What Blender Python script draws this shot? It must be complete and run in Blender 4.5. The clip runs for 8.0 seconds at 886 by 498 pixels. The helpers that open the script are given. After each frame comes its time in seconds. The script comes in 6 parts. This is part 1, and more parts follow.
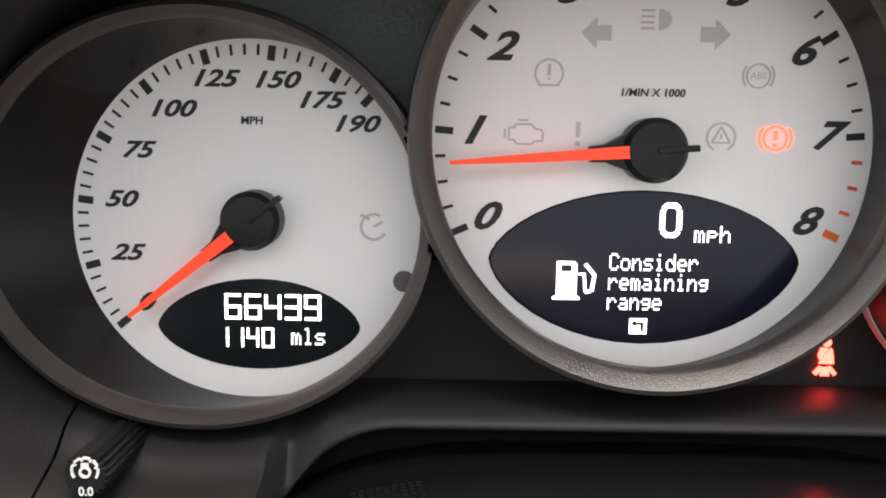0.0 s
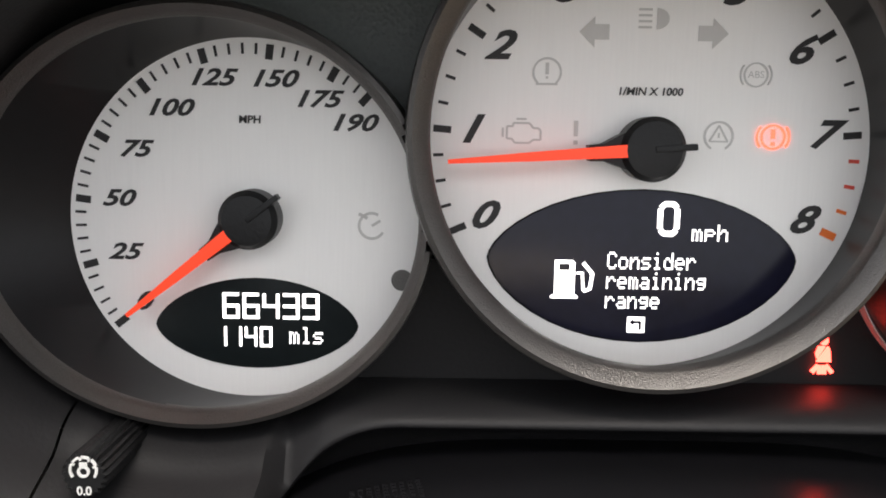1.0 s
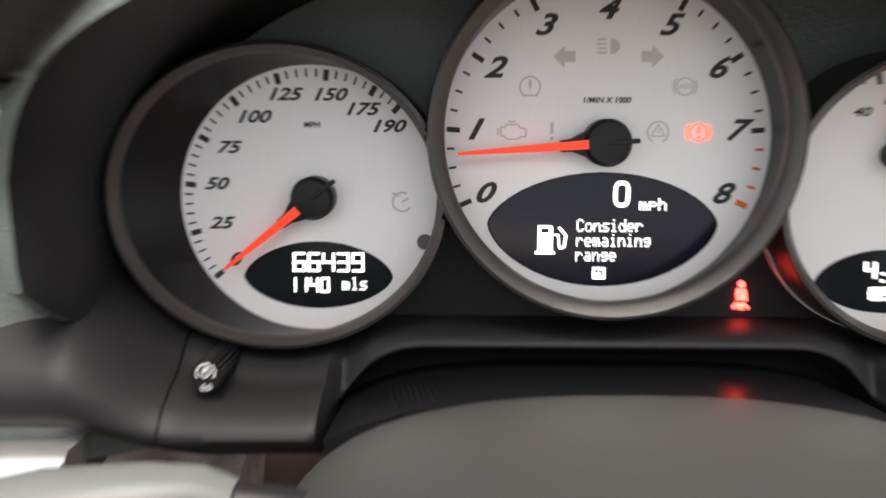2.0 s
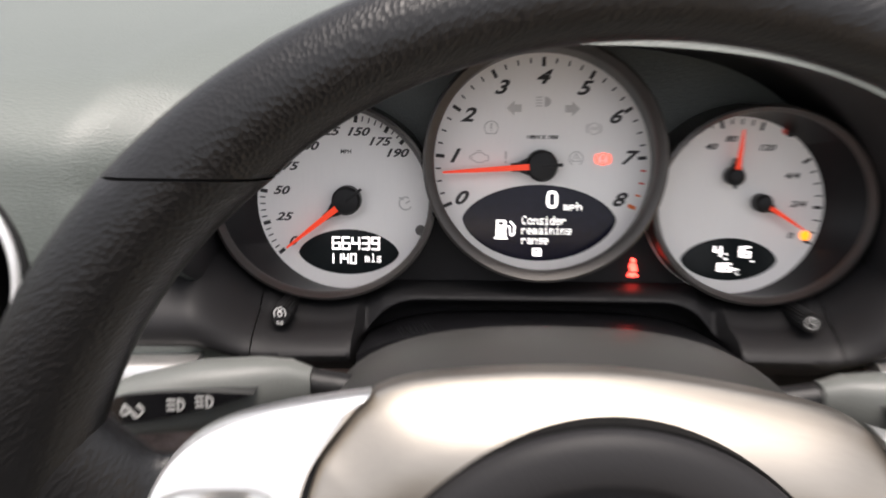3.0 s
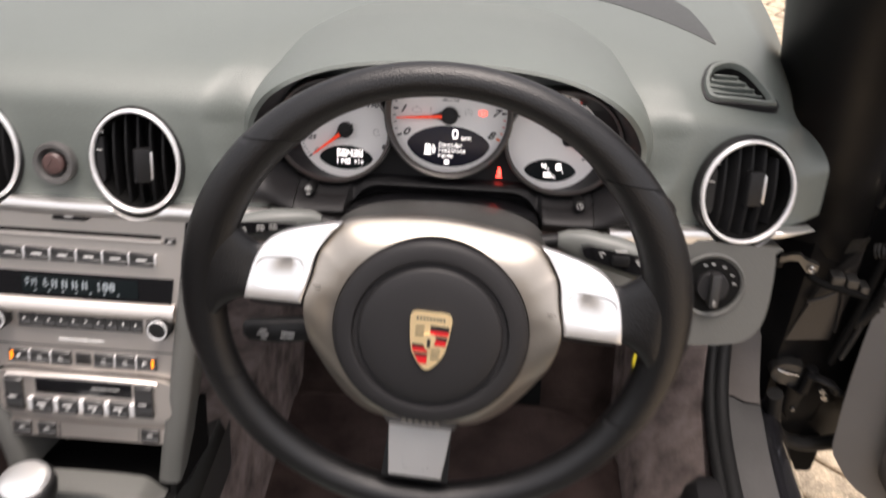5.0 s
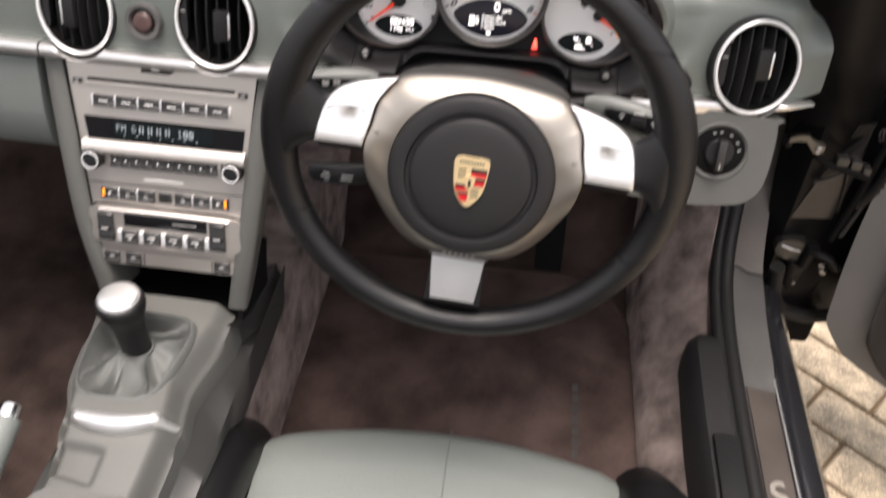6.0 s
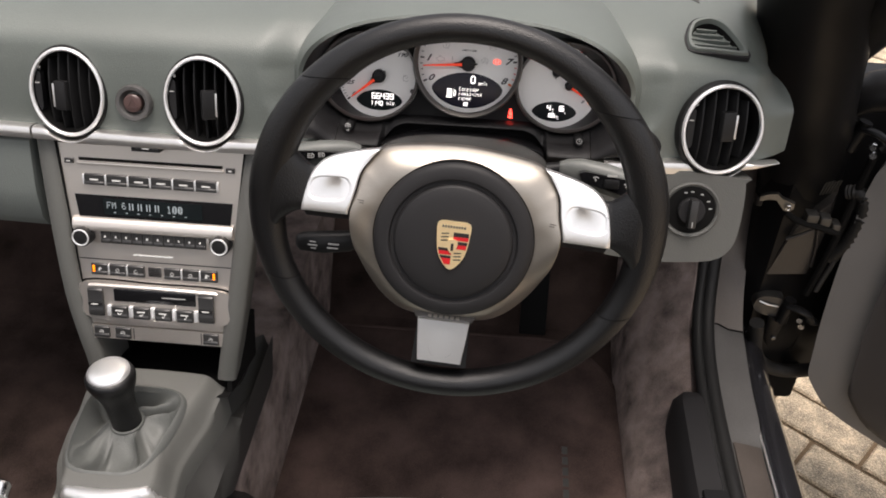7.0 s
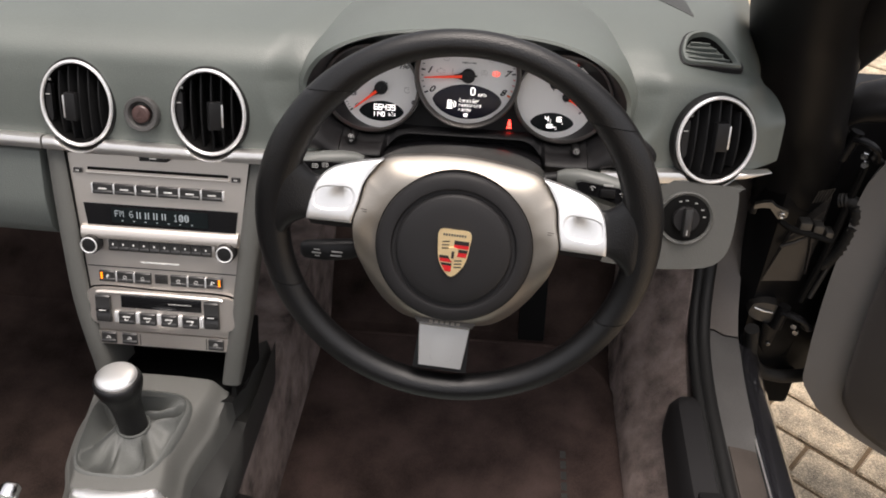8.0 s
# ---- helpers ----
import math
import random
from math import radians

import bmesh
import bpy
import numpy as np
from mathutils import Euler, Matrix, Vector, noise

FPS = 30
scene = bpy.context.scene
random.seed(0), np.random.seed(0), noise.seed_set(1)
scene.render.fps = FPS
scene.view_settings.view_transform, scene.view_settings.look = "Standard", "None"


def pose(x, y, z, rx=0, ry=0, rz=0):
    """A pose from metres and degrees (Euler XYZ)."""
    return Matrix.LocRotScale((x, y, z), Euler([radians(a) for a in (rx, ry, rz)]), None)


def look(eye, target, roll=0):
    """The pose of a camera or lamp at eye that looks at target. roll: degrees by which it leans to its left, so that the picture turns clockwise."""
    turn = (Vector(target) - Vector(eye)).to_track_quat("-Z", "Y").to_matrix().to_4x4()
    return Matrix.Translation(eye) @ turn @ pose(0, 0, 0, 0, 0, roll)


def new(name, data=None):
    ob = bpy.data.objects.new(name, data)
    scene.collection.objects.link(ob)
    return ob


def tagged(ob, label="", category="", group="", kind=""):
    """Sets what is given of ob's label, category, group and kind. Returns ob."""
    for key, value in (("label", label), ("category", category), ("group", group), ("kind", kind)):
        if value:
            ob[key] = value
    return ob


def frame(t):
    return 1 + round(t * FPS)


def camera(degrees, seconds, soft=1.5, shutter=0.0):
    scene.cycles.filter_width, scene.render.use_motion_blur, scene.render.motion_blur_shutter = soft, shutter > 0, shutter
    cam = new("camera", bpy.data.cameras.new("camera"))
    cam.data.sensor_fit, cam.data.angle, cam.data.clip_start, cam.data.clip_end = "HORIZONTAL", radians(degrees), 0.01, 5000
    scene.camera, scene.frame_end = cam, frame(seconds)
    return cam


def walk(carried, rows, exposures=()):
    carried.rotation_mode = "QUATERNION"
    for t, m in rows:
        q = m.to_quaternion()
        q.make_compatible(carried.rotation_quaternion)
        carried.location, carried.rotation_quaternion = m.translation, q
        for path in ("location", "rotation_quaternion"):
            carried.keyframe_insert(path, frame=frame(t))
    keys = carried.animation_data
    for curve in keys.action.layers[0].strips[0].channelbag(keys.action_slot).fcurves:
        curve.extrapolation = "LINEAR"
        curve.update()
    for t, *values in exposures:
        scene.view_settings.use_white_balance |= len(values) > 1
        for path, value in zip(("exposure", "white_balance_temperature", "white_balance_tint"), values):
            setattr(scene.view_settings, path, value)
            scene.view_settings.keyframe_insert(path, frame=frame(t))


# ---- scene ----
TILT, HEIGHT = 17.0, 0.925          # the dials lean back, and stand this high over the ground
DASH = pose(0, 0, HEIGHT, -TILT)    # frame of the dials: origin at the rev counter's middle, y into it
cam = camera(55.0, 8.0, soft=1.8, shutter=1.0)
ROWS = [
    (0.0, -0.0501, -0.2105, 0.0028, 82.38, -0.97, 0.14),
    (0.5, -0.0498, -0.2105, 0.0026, 82.36, -0.94, 0.04),
    (1.0, -0.0505, -0.2106, 0.0028, 82.31, -0.95, -0.10),
    (1.2, -0.0491, -0.2119, 0.0036, 82.18, -0.77, -0.01),
    (1.4, -0.0470, -0.2174, -0.0043, 81.58, -1.31, 0.09),
    (1.5, -0.0465, -0.2249, 0.0009, 80.75, -1.21, 0.15),
    (1.6, -0.0454, -0.2351, 0.0105, 79.76, -0.66, 1.04),
    (1.7, -0.0466, -0.2477, 0.0095, 81.66, -0.07, 0.99),
    (2.8, -0.0504, -0.3945, 0.0277, 80.40, -0.61, 0.74),
    (3.0, -0.0441, -0.4265, 0.0295, 80.33, -0.66, 0.68),
    (3.2, -0.0429, -0.4589, 0.0349, 79.59, -0.73, 0.68),
    (3.5, -0.0342, -0.5160, 0.0404, 77.91, -1.28, 0.24),
    (3.8, -0.0145, -0.5598, 0.0607, 75.44, -2.18, -0.37),
    (4.0, -0.0051, -0.5952, 0.0759, 74.49, -1.41, 0.41),
    (4.2, 0.0039, -0.6375, 0.0895, 73.78, -1.31, 1.59),
    (5.3, 0.0452, -0.8336, 0.1302, 69.97, -2.75, 4.23),
    (5.5, 0.0477, -0.8613, 0.1320, 67.72, -2.65, 4.92),
    (5.8, 0.0393, -0.8990, 0.1274, 66.54, -3.34, 5.62),
    (6.0, 0.0338, -0.9095, 0.1249, 64.96, -4.02, 5.94),
    (6.2, 0.0287, -0.9165, 0.1182, 64.33, -3.89, 5.83),
    (6.5, 0.0371, -0.9284, 0.1217, 66.40, -3.29, 5.35),
    (6.7, 0.0345, -0.9340, 0.1305, 67.95, -2.72, 4.88),
    (7.0, 0.0357, -0.9345, 0.1260, 69.94, -2.74, 4.25),
    (7.2, 0.0357, -0.9349, 0.1337, 69.87, -2.57, 4.38),
    (7.5, 0.0342, -0.9556, 0.1351, 70.26, -2.66, 4.19),
    (8.0, 0.0346, -0.9548, 0.1344, 70.38, -2.77, 4.16),
]
walk(cam, [(t, DASH @ pose(x, y, z, rx, ry, rz)) for t, x, y, z, rx, ry, rz in ROWS],
     exposures=[(0.0, 1.48, 6700, 10), (1.5, 1.36, 6700, 10), (3.0, 1.06, 6700, 14), (3.5, 0.84, 6800, 13), (4.0, 0.84, 6700, 14), (5.5, 1.10, 6900, 17), (6.5, 1.12, 6700, 13), (7.0, 0.68, 6800, 14), (7.4, 0.62, 6800, 14),
                (8.0, 0.64, 6800, 14)])

# ---- world and sun: a bright overcast day over an open car ----
world = bpy.data.worlds.new("sky")
scene.world = world
world.use_nodes = True
wn, wl = world.node_tree.nodes, world.node_tree.links
sky = wn.new("ShaderNodeTexSky")
sky.sky_type, sky.sun_disc = "NISHITA", False
sky.sun_elevation, sky.sun_rotation = radians(82), radians(150)
sky.air_density, sky.dust_density, sky.ozone_density = 1.0, 4.0, 1.0
pale = wn.new("ShaderNodeHueSaturation")
pale.inputs["Saturation"].default_value = 0.25
wl.new(sky.outputs[0], pale.inputs["Color"])
wl.new(pale.outputs[0], wn["Background"].inputs["Color"])
wn["Background"].inputs["Strength"].default_value = 0.15
sun = new("sun", bpy.data.lights.new("sun", "SUN"))
sun.data.energy, sun.data.angle, sun.data.color = 1.9, radians(35), (1.0, 0.93, 0.86)
sun.matrix_world = look((0.35, -0.6, 5.2), (0, 0, 0))


# ---- materials ----
def material(name, color, rough=0.5, metal=0.0, vary=0.12, grain=300.0, bump=0.0, kind="noise", stretch=(1, 1, 1),
             spec=0.5, coat=0.0, blotch=6.0, rough_vary=0.08, glow=0.0, dist=0.001):
    m = bpy.data.materials.new(name)
    m.use_nodes = True
    n, l = m.node_tree.nodes, m.node_tree.links
    b = n["Principled BSDF"]
    b.inputs["Roughness"].default_value, b.inputs["Metallic"].default_value = rough, metal
    b.inputs["Specular IOR Level"].default_value = spec
    b.inputs["Coat Weight"].default_value = coat
    co = n.new("ShaderNodeTexCoord")
    mp = n.new("ShaderNodeMapping")
    mp.inputs["Scale"].default_value = stretch
    l.new(co.outputs["Object"], mp.inputs["Vector"])
    fine = n.new("ShaderNodeTexVoronoi" if kind == "voronoi" else "ShaderNodeTexNoise")
    fine.inputs["Scale"].default_value = grain
    l.new(mp.outputs[0], fine.inputs["Vector"])
    broad = n.new("ShaderNodeTexNoise")
    broad.inputs["Scale"].default_value, broad.inputs["Detail"].default_value = blotch, 4
    l.new(co.outputs["Object"], broad.inputs["Vector"])
    mix = n.new("ShaderNodeMath")
    mix.operation = "MULTIPLY_ADD"
    l.new(fine.outputs[0], mix.inputs[0])
    mix.inputs[1].default_value = 0.5
    l.new(broad.outputs[0], mix.inputs[2])
    ramp = n.new("ShaderNodeMapRange")
    ramp.inputs["From Min"].default_value, ramp.inputs["From Max"].default_value = 0.45, 1.05
    ramp.inputs["To Min"].default_value, ramp.inputs["To Max"].default_value = 1 - vary, 1 + vary
    l.new(mix.outputs[0], ramp.inputs["Value"])
    tint = n.new("ShaderNodeVectorMath")
    tint.operation = "SCALE"
    tint.inputs[0].default_value = color
    l.new(ramp.outputs[0], tint.inputs["Scale"])
    l.new(tint.outputs[0], b.inputs["Base Color"])
    rr = n.new("ShaderNodeMapRange")
    rr.inputs["To Min"].default_value, rr.inputs["To Max"].default_value = max(rough - rough_vary, 0.02), min(rough + rough_vary, 1)
    l.new(broad.outputs[0], rr.inputs["Value"])
    l.new(rr.outputs[0], b.inputs["Roughness"])
    if bump:
        bp = n.new("ShaderNodeBump")
        bp.inputs["Strength"].default_value, bp.inputs["Distance"].default_value = bump, dist
        l.new(fine.outputs[0], bp.inputs["Height"])
        l.new(bp.outputs[0], b.inputs["Normal"])
    if glow:
        b.inputs["Emission Color"].default_value = (*color, 1)
        b.inputs["Emission Strength"].default_value = glow
    return m


BOOT_LEATHER = material("boot_leather", (0.095, 0.100, 0.095), 0.50, grain=700, bump=0.35, kind="voronoi", vary=0.12)
GREY_LEATHER = material("grey_leather", (0.139, 0.155, 0.145), 0.50, grain=700, bump=0.35, kind="voronoi", vary=0.08)
DASH_SKIN = material("dash_skin", (0.106, 0.121, 0.110), 0.46, grain=800, bump=0.22, kind="voronoi", vary=0.10, spec=0.65)
SIDE_SKIN = material("side_skin", (0.100, 0.101, 0.094), 0.55, grain=800, bump=0.25, kind="voronoi", vary=0.08)
BLACK_LEATHER = material("black_leather", (0.0045, 0.0045, 0.0049), 0.37, grain=800, bump=0.24, kind="voronoi", vary=0.2, spec=0.50, stretch=(1, 1.6, 0.7))
BLACK_PLASTIC = material("black_plastic", (0.011, 0.011, 0.0115), 0.42, grain=900, bump=0.15, vary=0.15, spec=0.28)
SOFT_BLACK = material("soft_black", (0.0175, 0.017, 0.0178), 0.52, grain=900, bump=0.08, vary=0.15, spec=0.24)
THROAT = material("dial_throat", (0.016, 0.0155, 0.0162), 0.34, vary=0.12, spec=0.22)
STALK_SKIN = material("stalk_skin", (0.125, 0.132, 0.124), 0.46, grain=900, bump=0.12, vary=0.08)
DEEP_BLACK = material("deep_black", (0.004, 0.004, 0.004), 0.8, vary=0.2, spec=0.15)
STALK_GREY = material("stalk_grey", (0.040, 0.040, 0.038), 0.45, grain=900, bump=0.1, vary=0.1)
GRILLE_GREY = material("grille_grey", (0.040, 0.042, 0.040), 0.50, grain=900, bump=0.4, vary=0.15)
SILL_TAN = material("sill_tan", (0.085, 0.074, 0.067), 0.45, grain=500, bump=0.15, vary=0.25, blotch=9)
BUTTON_GREY = material("button_grey", (0.026, 0.026, 0.026), 0.38, grain=900, bump=0.08, vary=0.12)
JAMB_BLACK = material("jamb_black", (0.006, 0.006, 0.0065), 0.36, vary=0.2, spec=0.16)
TRAY_BLACK = material("tray_black", (0.006, 0.006, 0.007), 0.30, vary=0.1, spec=0.42, rough_vary=0.03)
RING_CHROME = material("ring_chrome", (0.97, 0.97, 0.97), 0.33, metal=0.65, vary=0.03)
GLOSS_BLACK = material("gloss_black", (0.008, 0.008, 0.009), 0.16, vary=0.1, coat=0.3)
RUBBER = material("rubber", (0.010, 0.010, 0.010), 0.55, grain=500, bump=0.1, spec=0.3)
BODY_BLACK = material("body_black", (0.012, 0.012, 0.014), 0.25, coat=0.6, vary=0.1)
DIAL_SILVER = material("dial_silver", (0.97, 0.95, 0.92), 0.42, metal=0.05, grain=260, stretch=(6, 1, 0.25), vary=0.035, bump=0.03)
BEZEL = material("bezel", (0.135, 0.128, 0.122), 0.36, metal=0.85, grain=2600, vary=0.22, bump=0.22)
BRUSHED = material("brushed_metal", (0.42, 0.385, 0.338), 0.39, metal=0.95, grain=300, stretch=(0.25, 4, 8), vary=0.10, bump=0.05)
SATIN = material("satin_silver", (0.84, 0.84, 0.83), 0.30, metal=0.82, grain=900, vary=0.05)
CONSOLE_SILVER = material("console_silver", (0.70, 0.65, 0.60), 0.36, metal=0.85, grain=800, vary=0.06, bump=0.03)
CHROME = material("chrome", (0.95, 0.95, 0.95), 0.16, metal=1.0, vary=0.03)
TRIM_SILVER = material("trim_silver", (0.80, 0.785, 0.76), 0.30, metal=0.9, vary=0.05)
PRINT = material("dial_print", (0.022, 0.021, 0.021), 0.6, vary=0.08)
GHOST = material("unlit_symbol", (0.62, 0.605, 0.58), 0.55, metal=0.2, vary=0.04)
ORANGE = material("needle_orange", (0.92, 0.058, 0.016), 0.45, vary=0.05, glow=0.22)
ORANGE_PRINT = material("orange_print", (0.90, 0.20, 0.04), 0.5, vary=0.05)
RED_PRINT = material("red_print", (0.75, 0.10, 0.07), 0.5, vary=0.05)
LCD_BLUE = material("display_glass", (0.008, 0.008, 0.020), 0.15, vary=0.3, blotch=30, spec=0.25)
LCD_DARK = material("small_display_glass", (0.008, 0.011, 0.012), 0.18, vary=0.2, spec=0.25)
LIT_WHITE = material("lit_white", (1.0, 0.98, 0.97), 0.5, glow=1.2, vary=0.02)
LIT_DIM = material("lit_dim", (0.30, 0.34, 0.36), 0.5, glow=0.25, vary=0.02)
LIT_RED = material("lit_red", (1.0, 0.05, 0.035), 0.5, glow=5.0, vary=0.02)
LIT_ROSE = material("lit_rose", (1.0, 0.11, 0.06), 0.5, glow=0.95, vary=0.02)
LIT_AMBER = material("lit_amber", (1.0, 0.24, 0.005), 0.5, glow=1.15, vary=0.02)
SYMBOL = material("symbol_white", (0.72, 0.72, 0.70), 0.6, vary=0.04)
SYMBOL_DIM = material("symbol_grey", (0.40, 0.40, 0.39), 0.6, vary=0.04)
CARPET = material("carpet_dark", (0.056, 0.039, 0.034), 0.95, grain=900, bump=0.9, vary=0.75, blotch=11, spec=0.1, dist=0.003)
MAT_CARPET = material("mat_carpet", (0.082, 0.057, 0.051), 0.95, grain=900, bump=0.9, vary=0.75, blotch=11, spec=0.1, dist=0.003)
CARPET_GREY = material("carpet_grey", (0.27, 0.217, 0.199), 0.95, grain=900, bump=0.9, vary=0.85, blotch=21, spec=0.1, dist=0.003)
GOLD = material("crest_gold", (0.90, 0.70, 0.40), 0.36, metal=0.75, vary=0.08)
CREST_RED = material("crest_red", (0.50, 0.012, 0.016), 0.3, vary=0.08)
CREST_BLACK = material("crest_black", (0.015, 0.012, 0.012), 0.3)
YELLOW = material("tag_yellow", (0.75, 0.62, 0.03), 0.5, vary=0.06)
HAZARD_RED = material("hazard_lens", (0.075, 0.042, 0.038), 0.35, vary=0.1)
STEEL = material("hinge_metal", (0.060, 0.059, 0.057), 0.36, metal=0.6, grain=300, vary=0.3)
STRAP_METAL = material("strap_metal", (0.13, 0.127, 0.120), 0.34, metal=0.8, vary=0.15)
PRESSED = material("pressed_panel", (0.032, 0.029, 0.027), 0.33, vary=0.25, spec=0.5)
DOOR_GREY = material("door_card", (0.036, 0.034, 0.035), 0.6, grain=700, bump=0.3, kind="voronoi", vary=0.12)
DOOR_EDGE = material("door_edge", (0.17, 0.165, 0.16), 0.5, grain=500, bump=0.15, vary=0.12)
TREAD = material("tread_plate", (0.060, 0.050, 0.044), 0.34, grain=500, bump=0.1, vary=0.3, blotch=14)
SILL_GREY = material("sill_grey", (0.072, 0.070, 0.068), 0.36, grain=500, bump=0.15, vary=0.35, blotch=9)


# ---- mesh helpers ----
def finish(name, bm, mat, smooth=35):
    bmesh.ops.recalc_face_normals(bm, faces=bm.faces)
    me = bpy.data.meshes.new(name)
    bm.to_mesh(me)
    bm.free()
    me.materials.append(mat)
    if smooth:
        me.shade_smooth()
        me.set_sharp_from_angle(angle=radians(smooth))
    return me


def part(name, bm, mat, parent, label="", m=None, smooth=35):
    ob = new(name, finish(name, bm, mat, smooth))
    if parent:
        ob.parent = parent
    if m is not None:
        ob.matrix_local = m
    if label:
        tagged(ob, label)
    return ob


def thing(name, label, category, m=None, group="", kind=""):
    ob = new(name)
    ob.empty_display_size = 0.02
    if m is not None:
        ob.matrix_world = m
    return tagged(ob, label, category, group, kind)


def solid(name, bm, mat, label, category, m=None, group="", kind="", smooth=35):
    ob = new(name, finish(name, bm, mat, smooth))
    if m is not None:
        ob.matrix_world = m
    return tagged(ob, label, category, group, kind)


def loft(loops, closed=True, caps=True, bm=None):
    """A skin over loops of equally many points."""
    bm = bm or bmesh.new()
    rows = [[bm.verts.new(p) for p in lp] for lp in loops]
    n = len(rows[0])
    for a, b in zip(rows, rows[1:]):
        for i in range(n if closed else n - 1):
            j = (i + 1) % n
            bm.faces.new((a[i], a[j], b[j], b[i]))
    if caps and closed:
        bm.faces.new(rows[0][::-1])
        bm.faces.new(rows[-1])
    return bm


def bevelled(bm, width, segments=2, angle=40):
    if width:
        es = [e for e in bm.edges if len(e.link_faces) == 2 and e.calc_face_angle(0) > radians(angle)]
        bmesh.ops.bevel(bm, geom=es, offset=width, segments=segments, profile=0.6, affect="EDGES", clamp_overlap=True)
    return bm


def box(x0, x1, y0, y1, z0, z1, bevel=0.0, segments=2, bm=None):
    b = bmesh.new()
    bmesh.ops.create_cube(b, size=1)
    for v in b.verts:
        v.co = ((x0 + x1) / 2 + v.co.x * (x1 - x0), (y0 + y1) / 2 + v.co.y * (y1 - y0), (z0 + z1) / 2 + v.co.z * (z1 - z0))
    bevelled(b, bevel, segments)
    return join(bm, b)


def join(bm, b):
    if bm is None:
        return b
    me = bpy.data.meshes.new("joined")
    b.to_mesh(me)
    b.free()
    bm.from_mesh(me)
    bpy.data.meshes.remove(me)
    return bm


def plate(outline, y0, y1, bevel=0.0, segments=2, bm=None):
    """An outline of (x, z) made thick from y0 to y1."""
    b = loft([[(x, y0, z) for x, z in outline], [(x, y1, z) for x, z in outline]])
    bevelled(b, bevel, segments, 50)
    return join(bm, b)


def lathe(profile, cx=0.0, cz=0.0, n=64, closed=False, bm=None):
    """(r, y) turned round the y axis through (cx, cz)."""
    loops = []
    for r, y in profile:
        loops.append([(cx + r * math.cos(2 * math.pi * i / n), y, cz + r * math.sin(2 * math.pi * i / n)) for i in range(n)])
    if closed:
        loops.append(loops[0])
    b = loft(loops, caps=not closed)
    if closed:
        bmesh.ops.remove_doubles(b, verts=b.verts, dist=1e-7)
    return join(bm, b)


def smooth_curve(pts, n=8, closed=True):
    """Points on a Catmull-Rom curve through pts."""
    out, k = [], len(pts)
    for i in range(k if closed else k - 1):
        p = [Vector(pts[(i + d) % k] if closed else pts[min(max(i + d, 0), k - 1)]) for d in (-1, 0, 1, 2)]
        for j in range(n):
            t = j / n
            out.append(tuple(0.5 * (2 * p[1] + (p[2] - p[0]) * t + (2 * p[0] - 5 * p[1] + 4 * p[2] - p[3]) * t * t + (3 * p[1] - p[0] - 3 * p[2] + p[3]) * t ** 3)))
    if not closed:
        out.append(tuple(pts[-1]))
    return out


def rounded(x0, x1, z0, z1, r, n=6):
    out = []
    for cx, cz, a in ((x1 - r, z1 - r, 0), (x0 + r, z1 - r, 90), (x0 + r, z0 + r, 180), (x1 - r, z0 + r, 270)):
        out += [(cx + r * math.cos(radians(a + 90 * i / n)), cz + r * math.sin(radians(a + 90 * i / n))) for i in range(n + 1)]
    return out


def sweep(path, radius, n=12, flat=1.0, caps=True, bm=None):
    """A tube along a path; radius is a number or a function of 0..1."""
    pts = [Vector(p) for p in path]
    loops, up = [], Vector((0, 0, 1))
    for i, p in enumerate(pts):
        d = (pts[min(i + 1, len(pts) - 1)] - pts[max(i - 1, 0)]).normalized()
        a = d.cross(up)
        a = a.normalized() if a.length > 1e-4 else Vector((1, 0, 0))
        b = a.cross(d).normalized()
        r = radius(i / (len(pts) - 1)) if callable(radius) else radius
        loops.append([p + a * r * math.cos(2 * math.pi * k / n) + b * r * flat * math.sin(2 * math.pi * k / n) for k in range(n)])
    return join(bm, loft(loops, caps=caps))


def lens_shape(w, up, down, n=20, e=1.25):
    """The pointed oval of the small screens: half width w, heights up and down."""
    top = [(w * math.cos(math.pi * i / n), up * math.sin(math.pi * i / n) ** e) for i in range(n)]
    low = [(-w * math.cos(math.pi * i / n), -down * math.sin(math.pi * i / n) ** e) for i in range(n)]
    return top + low


def ring_piece(cx, cz, r0, r1, a0, a1, y0, y1, n=16, bm=None):
    ang = [radians(a0 + (a1 - a0) * i / n) for i in range(n + 1)]
    outline = [(cx + r1 * math.cos(a), cz + r1 * math.sin(a)) for a in ang] + [(cx + r0 * math.cos(a), cz + r0 * math.sin(a)) for a in reversed(ang)]
    return plate(outline, y0, y1, bm=bm)


def bar(x0, z0, x1, z1, w, y0, y1, bm=None):
    d = Vector((x1 - x0, z1 - z0)).normalized() * w / 2
    return plate([(x0 - d.y, z0 + d.x), (x0 + d.y, z0 - d.x), (x1 + d.y, z1 - d.x), (x1 - d.y, z1 + d.x)], y0, y1, bm=bm)


